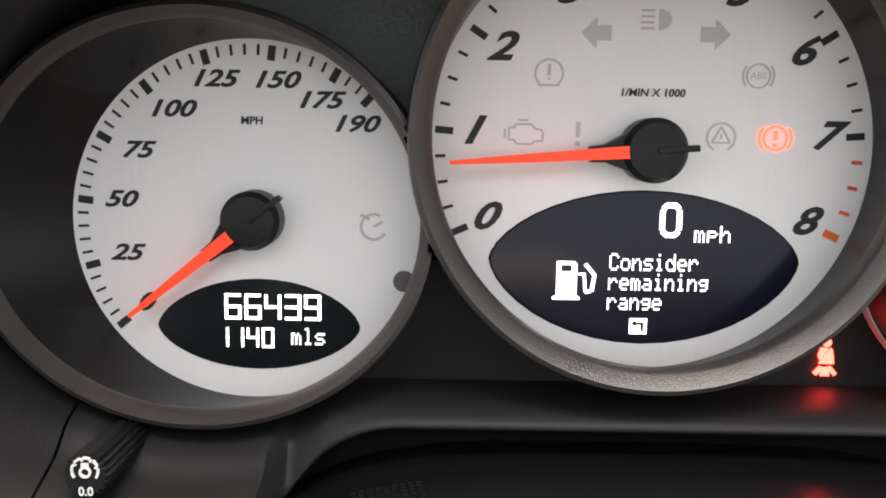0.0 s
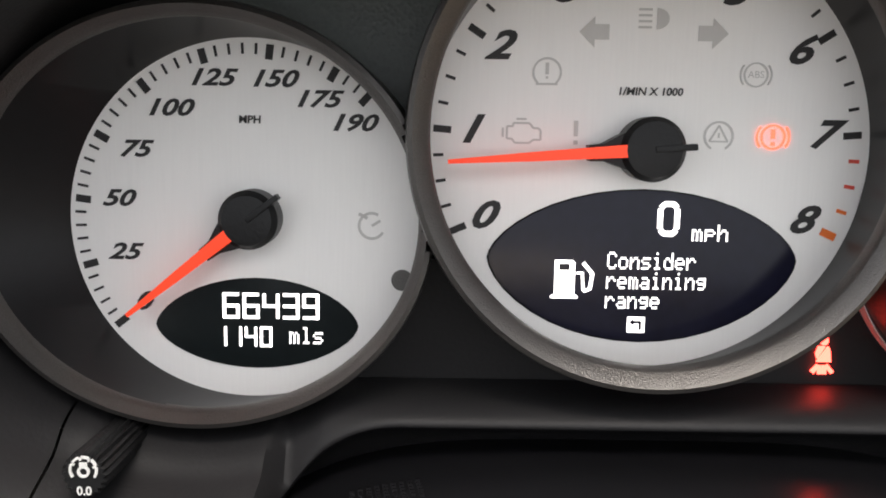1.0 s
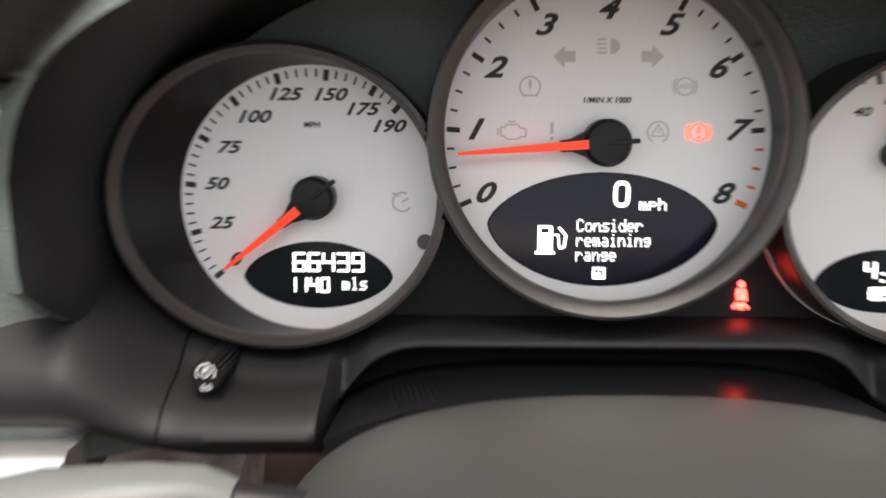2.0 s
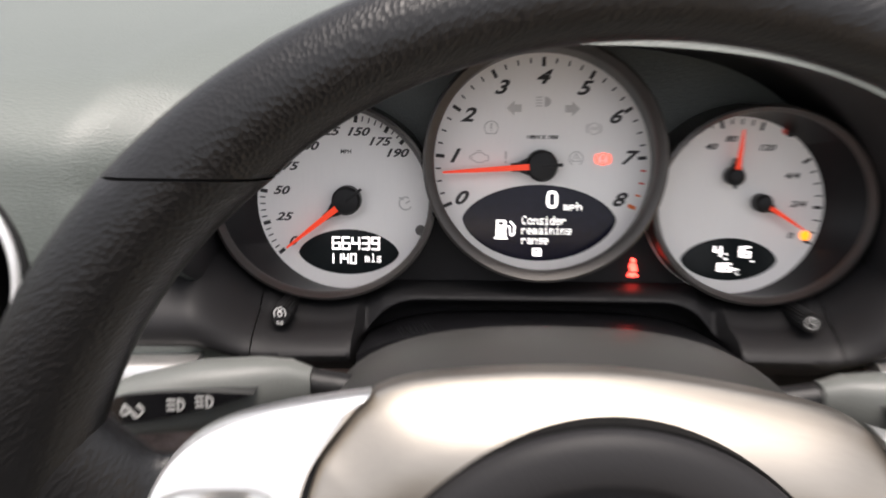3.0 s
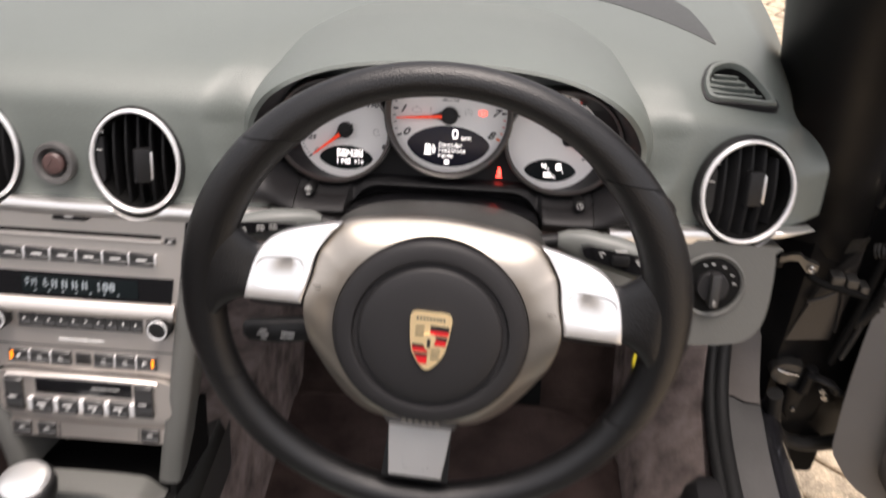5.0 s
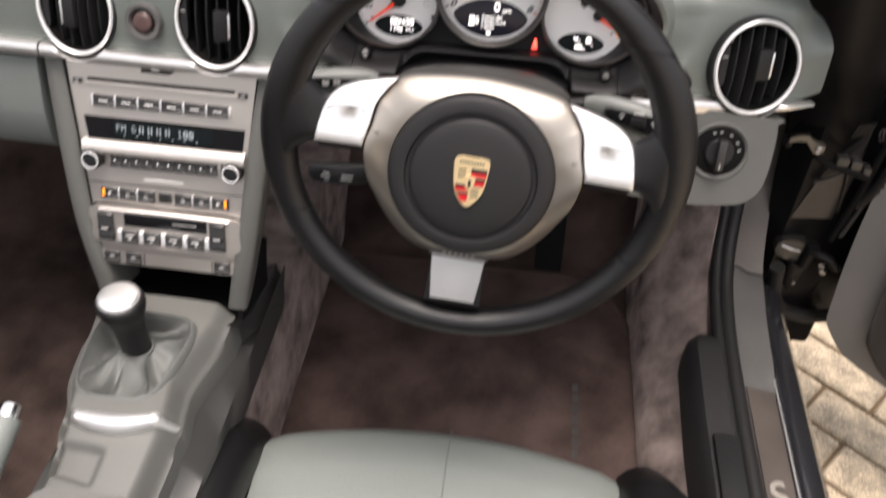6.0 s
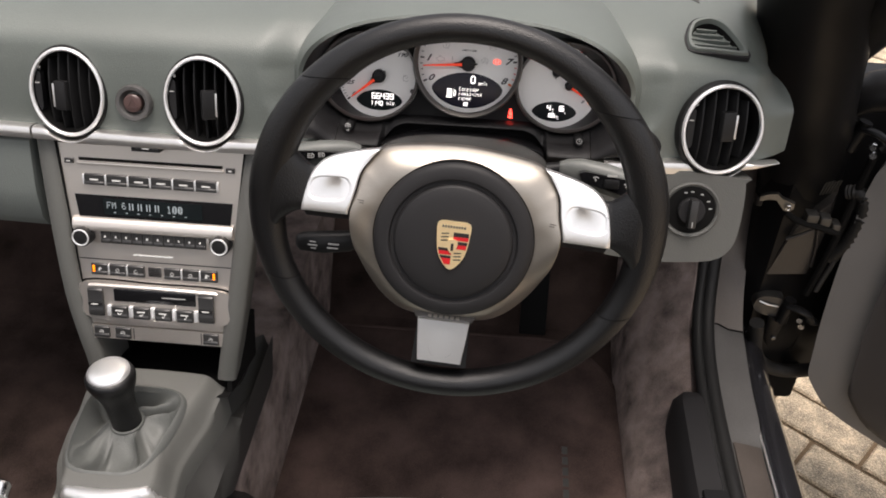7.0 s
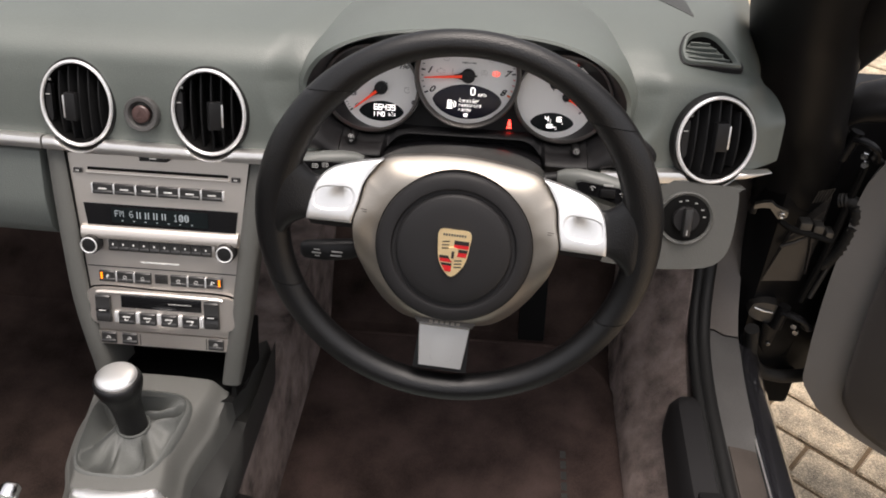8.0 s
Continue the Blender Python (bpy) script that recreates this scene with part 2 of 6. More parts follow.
def letters(text, size, cx, cz, y, wide=1.0, slant=0.0, bold=0.0, turn=0.0, thick=0.0, bm=None):
    """Built-in font letters in the x-z plane facing -y, centred on (cx, cz)."""
    cu = bpy.data.curves.new("letters", "FONT")
    cu.body, cu.size, cu.shear, cu.offset, cu.extrude = text, size, slant, bold, thick
    cu.align_x, cu.align_y, cu.resolution_u = "CENTER", "CENTER", 3
    ob = new("letters", cu)
    bpy.context.view_layer.update()
    me = bpy.data.meshes.new_from_object(ob.evaluated_get(bpy.context.evaluated_depsgraph_get()))
    bpy.data.objects.remove(ob)
    bpy.data.curves.remove(cu)
    me.transform(pose(cx, y, cz) @ pose(0, 0, 0, 0, turn, 0) @ pose(0, 0, 0, 90) @ Matrix.Diagonal((wide, 1, 1, 1)))
    b = bm or bmesh.new()
    b.from_mesh(me)
    bpy.data.meshes.remove(me)
    return b


GLYPHS = {
    "C": "01110 10001 10000 10000 10000 10001 01110", "o": "00000 00000 01110 10001 10001 10001 01110",
    "n": "00000 00000 10110 11001 10001 10001 10001", "s": "00000 00000 01111 10000 01110 00001 11110",
    "i": "00100 00000 01100 00100 00100 00100 01110", "d": "00001 00001 01101 10011 10001 10001 01111",
    "e": "00000 00000 01110 10001 11111 10000 01110", "r": "00000 00000 10110 11001 10000 10000 10000",
    "m": "00000 00000 11010 10101 10101 10101 10101", "a": "00000 00000 01110 00001 01111 10001 01111",
    "g": "00000 00000 01111 10001 01111 00001 01110", "p": "00000 00000 11110 10001 11110 10000 10000",
    "h": "10000 10000 10110 11001 10001 10001 10001", "l": "01100 00100 00100 00100 00100 00100 01110",
    "0": "01110 11011 11011 11011 11011 11011 01110", "F": "11111 10000 10000 11110 10000 10000 10000",
    "M": "10001 11011 10101 10101 10001 10001 10001", "1": "00100 01100 00100 00100 00100 00100 01110",
    "6": "01110 10000 10000 11110 10001 10001 01110", " ": "00000 00000 00000 00000 00000 00000 00000"}


def dots(text, px, pz, x, z, y, bm=None):
    """Dot-matrix letters from the upper left corner (x, z)."""
    bm = bm or bmesh.new()
    for c in text:
        for r, row in enumerate(GLYPHS[c].split()):
            for k, v in enumerate(row):
                if v == "1":
                    a, b = x + k * px, z - r * pz
                    vs = [bm.verts.new(p) for p in ((a, y, b), (a + 0.86 * px, y, b), (a + 0.86 * px, y, b - 0.86 * pz), (a, y, b - 0.86 * pz))]
                    bm.faces.new(vs)
        x += 6 * px
    return bm


SEGMENTS = {"0": "abcdef", "1": "bc", "3": "abcdg", "4": "bcfg", "5": "acdfg", "6": "acdefg", "9": "abcdfg"}


def segments(text, w, h, s, gap, x, z, y, bm=None):
    """Seven-segment figures from the lower left corner (x, z)."""
    bm = bm or bmesh.new()
    lay = {"a": (0, h, w, h), "b": (w, h / 2, w, h), "c": (w, 0, w, h / 2), "d": (0, 0, w, 0), "e": (0, 0, 0, h / 2), "f": (0, h / 2, 0, h), "g": (0, h / 2, w, h / 2)}
    for c in text:
        for k in SEGMENTS.get(c, ""):
            a, b, c2, d = lay[k]
            e = s * 0.35
            ux, uz = (e, 0) if a != c2 else (0, e)
            bar(x + a - ux, z + b - uz, x + c2 + ux, z + d + uz, s, y, y + 0.0001, bm)
        x += w + gap
    return bm


# ---- the dashboard ----
def ease(t):
    t = min(max(t, 0), 1)
    return t * t * (3 - 2 * t)


def dash_y(x):
    """How far the front of the dash draws back towards its end."""
    return 0.032 * ease((x - 0.10) / 0.17) + 1.2 * max(x - 0.310, 0) ** 1.5 + 0.05 * max(-0.6 - x, 0)


def tuck(z):
    """How far the hood's sides draw in again below the middle of the dials."""
    return float(np.interp(z, [-0.0715, -0.070, -0.0645, -0.054, -0.041, -0.027, -0.010, 0.02], [0.735, 0.795, 0.855, 0.905, 0.937, 0.955, 0.985, 1.0]))


def hood_gap(x, z):
    """Roughly how far a point of the dash lies outside the arch of the instrument hood."""
    up = max(z + 0.085, 0) / 0.162
    return (math.sqrt((abs(x) / (0.187 * tuck(z))) ** 2.8 + up ** 2.9) - 1) * 0.150


def dash_section(x):
    s = dash_y(x)
    low = 0.030 * ease((x - 0.12) / 0.20)
    end = 0.95 * max((x - 0.296) / 0.065, 0) ** 1.7
    pts = [(-0.0725, -0.076), (-0.0725, -0.066), (-0.0665, -0.032), (-0.0575, 0.004), (-0.0475, 0.025 - 0.3 * low), (-0.0240, 0.039 - 0.7 * low), (0.010, 0.046 - 0.6 * low),
           (0.100, 0.051 - 0.2 * low), (0.250, 0.048), (0.400, 0.030), (0.520, -0.010), (0.520, -0.090), (0.200, -0.100), (-0.030, -0.080)]
    out = []
    for y, z in smooth_curve(pts[:11], 10, False) + pts[11:]:
        f = max(1 - max(y, 0) / 0.2, 0)
        gap = hood_gap(x, y * 0.292 + z * 0.956)
        g, g2 = ease((0.050 - gap) / 0.048), ease((0.002 - gap) / 0.014)
        y, z = y + (0.015 * g + 0.119 * g2) * f, z - (0.006 * g + 0.046 * g2) * f
        k = end * max(1 - max(y, 0) / 0.45, 0) * (0.12 + 0.88 * ease((z + 0.030) / 0.055))
        out.append((x, y + (0.10 - y) * k + s, HEIGHT + z + (-0.055 - z) * k))
    return out


dashboard = thing("dashboard", "grey-green leather dashboard with round chrome vents and silver trim line", "dashboard")
VENTS = ((-0.4225, -0.0470, 1.0), (-0.2760, -0.0480, 1.0), (0.2705, -0.0485, 1.03))
VX, VZ = 0.0385, 0.0446
spots = [-1.02 + 0.030 * i for i in range(18)] + [-0.48 + 0.004 * i for i in range(67)] + [-0.212 + 0.004 * i for i in range(108)] + [0.220 + 0.004 * i for i in range(28)] + [0.332 + 0.004 * i for i in range(6)]
pad = loft([dash_section(x) for x in spots])
to_dash = DASH.inverted()
holes = []
for fc in pad.faces:
    c = to_dash @ fc.calc_center_median()
    if c.y < 0.02 and len(fc.verts) == 4 and any(((c.x - x) / (VX * k)) ** 2 + ((c.z - z) / (VZ * k)) ** 2 < 1 for x, z, k in VENTS):
        holes.append(fc)
bmesh.ops.delete(pad, geom=holes, context="FACES")
part("dash_pad", pad, DASH_SKIN, dashboard)

# lower panels under the trim line, in the frame of the dials
lower = thing("lower_dash", "grey leather lower dash panels below the silver trim", "dashboard", DASH)
part("glovebox_panel", loft([[(x, -0.048 + b, z + c) for b, c in ((0, 0), (-0.006, -0.004), (-0.004, -0.06), (0.004, -0.095), (0.018, -0.108), (0.09, -0.112), (0.09, 0))]
     for x, z in ((-1.0, -0.090), (-0.9, -0.094), (-0.7, -0.096), (-0.474, -0.100))]), GREY_LEATHER, lower)
part("knee_panel", bevelled(plate(smooth_curve([(0.150, -0.100), (0.298, -0.099), (0.304, -0.104), (0.306, -0.125), (0.305, -0.158), (0.299, -0.180), (0.280, -0.194), (0.230, -0.199), (0.190, -0.197), (0.155, -0.185)], 3), -0.036, 0.10), 0.008, 3), SIDE_SKIN, lower)


def trim_strip(x0, x1, n=14, taper=0.0):
    loops = []
    for i in range(n + 1):
        x = x0 + (x1 - x0) * i / n
        z = -0.0860 - 0.0055 * math.exp(-((x + 0.30) / 0.20) ** 2) - 0.003 * ease((x + 0.1) / 0.2) + (0.006 * max(x - 0.24, 0) / 0.1)
        y = -0.0570 + dash_y(x) * 1.0 + max(x - 0.31, 0) * 0.15
        h = 0.0042 * (1 - taper * max(i / n - 0.6, 0) / 0.4 * 0.9)
        low = min([1] + [vz - VZ * k * math.sqrt(1 - ((x - vx) / (VX * k)) ** 2) - 0.0070 for vx, vz, k in VENTS if abs(x - vx) < VX * k])
        loops.append([(x, y + a, min(z + h * b, low - 0.0004 * q)) for q, (a, b) in enumerate(((0.01, 1.1), (-0.003, 1.0), (-0.0064, 0.5), (-0.0072, 0.0), (-0.0073, -1.2), (-0.0060, -2.3), (0.004, -2.9)))])
    return loft(loops)


trim = thing("dash_trim", "thin satin silver trim strip along the dash", "trim", DASH)
part("strip", trim_strip(-1.0, -0.466), TRIM_SILVER, trim)
part("strip", trim_strip(-0.4635, -0.158, 90), TRIM_SILVER, trim)
part("strip", trim_strip(0.150, 0.340, 70, 1.0), TRIM_SILVER, trim)


def oval(rx, rz, y, n=56, cx=0.0, cz=0.0):
    return [(cx + rx * math.cos(2 * math.pi * i / n), y, cz + rz * math.sin(2 * math.pi * i / n)) for i in range(n)]


def air_vent(x, y, z, yaw, slat_turn, tab_x, tab_turn, label, wide=1.0, high=1.0, tab_z=-0.003):
    """A round air vent with a chrome ring, upright slats, a thumb tab and a side wheel."""
    v = thing("air_vent", label, "air vent", DASH @ pose(x, y, z, 0, 0, yaw) @ Matrix.Diagonal((wide, 1, high, 1)), "dash air vents")
    RX, RZ = VX, VZ
    part("surround", loft([oval(RX + a, RZ + a, b) for a, b in ((0.0056, 0.012), (0.0052, -0.0002), (0.0042, -0.0020), (0.001, -0.0030), (-0.003, 0.012))], caps=False), RUBBER, v, "black rubber surround")
    prof = [(0.0020 + 0.0021 * math.cos(a), -0.0044 + 0.0026 * math.sin(a)) for a in [2 * math.pi * k / 10 for k in range(10)]]
    prof = [(a - 0.0012, b) for a, b in prof]
    bm = loft([oval(RX + a, RZ + a, b) for a, b in prof + prof[:1]], caps=False)
    bmesh.ops.remove_doubles(bm, verts=bm.verts, dist=1e-7)
    part("ring", bm, RING_CHROME, v, "polished chrome ring")
    part("cup", loft([oval(RX - 0.0025, RZ - 0.0025, -0.004), oval(RX - 0.004, RZ - 0.004, 0.012), oval(RX - 0.008, RZ - 0.008, 0.038), oval(0.004, 0.004, 0.040)], caps=False), DEEP_BLACK, v)
    for k in range(5):
        sx = -0.0205 + k * 0.0112
        zz = math.sqrt(max(1 - (sx / (RX - 0.003)) ** 2, 0.02)) * (RZ - 0.0035)
        loops = []
        for j in range(13):
            t = -1 + 2 * j / 12
            bow = -0.0045 * (1 - t * t)
            loops.append([(sx + (a * math.cos(slat_turn) - b * math.sin(slat_turn)), bow + 0.004 + a * math.sin(slat_turn) + b * math.cos(slat_turn), zz * t)
                          for a, b in ((-0.0010, -0.0004), (-0.0004, -0.0012), (0.0004, -0.0012), (0.0010, -0.0004), (0.0009, 0.017), (-0.0009, 0.017))])
        part("slat", loft(loops), BLACK_PLASTIC, v)
    tab = part("thumb_tab", box(-0.0075, 0.0075, -0.0105, -0.0015, -0.0155, 0.0155, 0.0022), BLACK_PLASTIC, v, m=pose(tab_x, 0.001, tab_z, 0, 0, tab_turn))
    side = -0.0072 if tab_turn < 0 else 0.0068
    part("grip", box(side - 0.0010, side + 0.0012, -0.0112, -0.0040, -0.0125, 0.0125, 0.0008), SATIN, tab, "ribbed silver grip")
    wheel_bm = plate([(-0.0340, 0.018), (-0.0310, 0.022), (-0.0285, 0.019), (-0.0285, -0.017), (-0.0310, -0.021), (-0.0350, -0.013), (-0.0360, 0)], -0.003, 0.006, 0.0012)
    sw = part("side_wheel", wheel_bm, BLACK_PLASTIC, v)
    part("mark", box(-0.0350, -0.0300, -0.0038, -0.003, 0.0085, 0.0095), SYMBOL_DIM, sw)
    part("mark", lathe([(0.0016, -0.0034), (0.0016, -0.003)], -0.0290, 0.0255, 10), SYMBOL_DIM, v)
    return v


air_vent(-0.4225, -0.0550, -0.0470, 2, -0.45, -0.004, -14, "round air vent with slats turned aside and chrome ring", 0.965, 1.0)
air_vent(-0.2760, -0.0550, -0.0480, 0, 0.05, 0.003, 35, "round air vent with upright slats and bright chrome ring")
air_vent(0.2705, -0.0310, -0.0485, 8, 0.55, 0.003, 10, "round air vent at the dash end beside the door", 1.06, 1.01, 0.004)

hazard = thing("hazard_switch", "round hazard warning button with a dull red lens", "switch", DASH @ pose(-0.3507, -0.0585, -0.0539))
part("surround", lathe([(0.0195, 0.01), (0.0195, -0.0015), (0.0180, -0.0040), (0.0145, -0.0038), (0.0122, -0.0005), (0.0112, 0.004)], n=40), SILL_GREY, hazard)
lensb = part("lens", lathe([(0.0098, 0.004), (0.0098, -0.0030), (0.0085, -0.0042), (0.003, -0.0046)], n=32), HAZARD_RED, hazard, "dull red lens")
tri = bmesh.new()
for k in range(3):
    a, b = radians(90 + 120 * k), radians(210 + 120 * k)
    bar(0.0062 * math.cos(a), 0.0062 * math.sin(a) - 0.001, 0.0062 * math.cos(b), 0.0062 * math.sin(b) - 0.001, 0.0011, -0.0052, -0.0044, tri)
part("triangle", tri, HAZARD_RED, lensb)

# near and far edge of the windscreen demister grille, from its tip: x, y, x, y
GRILLE = ((0.2535, 0.0990, 0.2540, 0.1010), (0.236, 0.116, 0.250, 0.132), (0.205, 0.146, 0.240, 0.182), (0.160, 0.186, 0.205, 0.262), (0.050, 0.255, 0.060, 0.345), (-0.40, 0.320, -0.40, 0.410), (-0.90, 0.360, -0.90, 0.440))

# side window vent on top of the dash
def top_vent():
    v = thing("demister_vent", "grey side window demister vent with dark slots", "air vent", pose(0.2595, 0.0255, 0.9598, 20, 2, -1) @ Matrix.Diagonal((0.82, 0.86, 1, 1)))
    outline = smooth_curve([(-0.034, -0.020), (-0.035, 0.0), (-0.026, 0.024), (-0.004, 0.034), (0.016, 0.024), (0.034, -0.004), (0.042, -0.024), (0.034, -0.028), (0.0, -0.027), (-0.026, -0.027)], 5)
    inner = [(x * 0.80 - 0.0005, z * 0.78) for x, z in outline]
    def lay(o, h):
        return [(x, z, h) for x, z in o]
    part("frame", loft([lay(outline, -0.008), lay(outline, 0.001), lay([(x * 0.96, z * 0.96) for x, z in outline], 0.0035), lay([(x * 0.86, z * 0.85) for x, z in outline], 0.0035), lay(inner, -0.001), lay(inner, -0.008)], caps=False), DASH_SKIN, v)
    part("well", loft([lay(inner, -0.002), lay([(x * 0.9, z * 0.9) for x, z in inner], -0.016)], caps=False), DEEP_BLACK, v)
    for k in range(4):
        z = -0.0125 + 0.0088 * k
        xl, xr = -0.0285 + 0.005 * max(k - 1.6, 0), 0.0290 - 0.0080 * k
        part("slat", box(xl, xr, z - 0.0008, z + 0.0008, -0.0060, -0.0012, 0.0004), DASH_SKIN, v)
    part("groove", loft([lay([(x * 1.07, z * 1.08) for x, z in outline], -0.006), lay([(x * 1.07, z * 1.08) for x, z in outline], 0.0002), lay([(x * 1.01, z * 1.01) for x, z in outline], 0.0004)], caps=False), SOFT_BLACK, v)
    return v


top_vent()
def pad_top(x, y):
    """Height of the top of the dash at a place of the plan."""
    up = [(b, c) for a, b, c in dash_section(x)[12:100]]
    return float(np.interp(y, [b for b, c in up], [c for b, c in up]))


grille_rows = []
for k in range(len(GRILLE) - 1):
    for q in range(4):
        t = q / 4
        grille_rows.append([a + (b - a) * t for a, b in zip(GRILLE[k], GRILLE[k + 1])])
grille_rows.append(list(GRILLE[-1]))
part("demister_grille", loft([[(xn, yn, pad_top(xn, yn) + 0.0006), ((xn + xf) / 2, (yn + yf) / 2, pad_top((xn + xf) / 2, (yn + yf) / 2) + 0.0016), (xf, yf, pad_top(xf, yf) + 0.0006), (xf, yf, pad_top(xf, yf) - 0.02), (xn, yn, pad_top(xn, yn) - 0.02)]
     for xn, yn, xf, yf in grille_rows]), GRILLE_GREY, dashboard, "dark grey demister grille along the windscreen base", smooth=60)

# ---- the hood over the dials ----
hood = thing("instrument_hood", "grey leather hood arching over the three dials", "dashboard", DASH)


def arch(w, top, base, y, n=64, e=0.72):
    pts = []
    for i in range(n + 1):
        a = math.pi * i / n
        c, s = math.cos(a), math.sin(a)
        z = base + (top - base) * s ** 0.72
        lip = 0.050 * (1 - ease((z + 0.0715) / 0.034)) - 0.024 * ease((z + 0.020) / 0.055)   # the brow juts out over the dials, the feet run back
        pts.append((w * tuck(z) * math.copysign(abs(c) ** e, c), y + (lip if y < -0.025 else 0), z))
    return pts


rings = [(0.166, 0.0605, 0.030), (0.173, 0.0570, -0.030), (0.1770, 0.0535, -0.054), (0.1800, 0.0530, -0.0610), (0.1845, 0.0560, -0.0600), (0.191, 0.0640, -0.043), (0.199, 0.0765, 0.0), (0.210, 0.0880, 0.05), (0.216, 0.0975, 0.12), (0.218, 0.1000, 0.22)]
part("hood_shell", loft([arch(w, t, -0.0715, y) for w, t, y in rings[3:]], closed=False, caps=False), DASH_SKIN, hood)
part("hood_lining", loft([arch(w, t, -0.0715, y) for w, t, y in rings[:4]], closed=False, caps=False), SOFT_BLACK, hood, "black inner lining of the hood")
back = [(x, z) for x, y, z in arch(0.170, 0.061, -0.095, 0)]
part("back_panel", plate(back, 0.0155, 0.024), DASH_SKIN, hood)

# ---- the dials ----
def bezel(cx, cz, r_dial, dx, dz, r_in, r_out, front, parent, wide=0.0):
    """A sloping dark throat from the dial out to a metal ring, which may be wider than high."""
    def ring(r, y, sx, sz, w):
        pts = [(cx + sx + (r + w) * math.cos(2 * math.pi * i / 144), y, cz + sz + r * math.sin(2 * math.pi * i / 144)) for i in range(144)]
        return [(px, max(py, 0.006), pz) if wide and math.hypot(px, pz - 0.003) < 0.0578 else (px, py, pz) for px, py, pz in pts]
    part("throat", loft([ring(r_dial, 0.004, 0, 0, 0), ring(r_dial, 0.0, 0, 0, 0), ring(r_in, front + 0.002, dx, dz, wide)], caps=False), THROAT, parent, "dark throat round the dial")
    prof = [(r_in, front + 0.003), (r_in, front), (r_in + 0.0008, front - 0.0012), (r_out - 0.0016, front - 0.0036), (r_out - 0.0004, front - 0.0030), (r_out, front - 0.0015), (r_out, 0.014)]
    return part("bezel", loft([ring(r, y, dx, dz, wide) for r, y in prof], caps=False), BEZEL, parent, "brushed dark metal ring")


def face(cx, cz, r, parent):
    return part("dial_face", lathe([(r, 0.004), (r, 0.0), (r * 0.5, 0.0)], cx, cz, 96), DIAL_SILVER, parent, "silver brushed dial face")


def ticks(parent, mat, cx, cz, r0, r1, angles, w, y=-0.0003):
    """Printed scale strokes, each a piece of its own on one shared mesh."""
    me = finish("tick", box(r0, r1, y, 0.0002, -w / 2, w / 2), mat)
    for a in angles:
        ob = new("tick", me)
        ob.parent, ob.matrix_local = parent, pose(cx, 0, cz, 0, -a, 0)


def needle(cx, cz, angle, length, hub_r, parent, tail=0.0, width=0.0030, y=-0.0060):
    m = pose(cx, 0, cz, 0, -angle, 0)
    hub = part("needle_hub", lathe([(hub_r, 0.0), (hub_r, y - 0.0010), (hub_r - 0.0012, y - 0.0026), (hub_r * 0.4, y - 0.0030)], n=48), BLACK_PLASTIC, parent, "black needle hub", m=m)
    neck = plate([(0.0, hub_r * 0.86), (hub_r * 0.98, hub_r * 0.50), (hub_r * 1.5, hub_r * 0.27), (hub_r * 1.95, hub_r * 0.24), (hub_r * 1.95, -hub_r * 0.24), (hub_r * 1.5, -hub_r * 0.27), (hub_r * 0.98, -hub_r * 0.50), (0, -hub_r * 0.86)], y - 0.0008, y + 0.004, 0.0003)
    part("neck", neck, BLACK_PLASTIC, hub)
    if tail:
        part("tail", box(-hub_r - tail, 0.0, y - 0.0034, y, -hub_r * 0.10, hub_r * 0.10, 0.0003), BLACK_PLASTIC, hub)
    part("pointer", loft([[(x, y - 0.0016 - h, -w), (x, y - 0.0016 - h, w), (x, y - 0.0002, w), (x, y - 0.0002, -w)] for x, w, h in ((hub_r * 0.78, width / 2, 0.0010), (length * 0.6, width * 0.36, 0.0006), (length, width * 0.16, 0.0))]), ORANGE, hub, "orange pointer")
    return hub


# rev counter
tach = thing("rev_counter", "silver rev counter with orange needle and dark lower display", "gauge", DASH, "instrument dials")
face(0, 0, 0.0552, tach)
bezel(0, 0, 0.0548, 0.0, 0.0030, 0.0530, 0.0585, -0.0200, tach)
STEP = 28.46


def rev(k):
    return 90 + (4 - k) * STEP


ticks(tach, PRINT, 0, 0, 0.0483, 0.0527, [rev(k) for k in range(8)], 0.0017)
ticks(tach, PRINT, 0, 0, 0.0500, 0.0525, [rev(k + q / 4) for k in range(7) for q in (1, 2, 3)], 0.00075)
ticks(tach, RED_PRINT, 0, 0, 0.0500, 0.0525, [rev(7 + q / 4) for q in (1, 2)], 0.0009)
ticks(tach, ORANGE_PRINT, 0, 0, 0.0500, 0.0525, [rev(7.75)], 0.0009)
ticks(tach, ORANGE_PRINT, 0, 0, 0.0485, 0.0524, [rev(8)], 0.0019)
for k in range(9):
    r = 0.0434 if k not in (3, 4, 5) else 0.0425
    part("numeral", letters(str(k), 0.0094, r * math.cos(radians(rev(k))) - 0.0010, r * math.sin(radians(rev(k))) + 0.0004, -0.0003, 1.25, 0.42, 0.00028), PRINT, tach)
part("caption", letters("1/MIN X 1000", 0.0026, 0.0001, 0.0138, -0.0003, 1.05, 0.12, 0.00006), PRINT, tach)
needle(0, 0, 184.3, 0.0490, 0.0078, tach, 0.0022)


def screen(cx, cz, w, up, down, mat, parent):
    out = [(cx + x, cz + z) for x, z in lens_shape(w, up, down)]
    part("display_rim", plate([(cx + 1.012 * (x - cx), cz + 1.02 * (z - cz)) for x, z in out], -0.0002, 0.0002), DEEP_BLACK, parent)
    return part("display", plate(out, -0.0005, 0.0), mat, parent, "dark display")


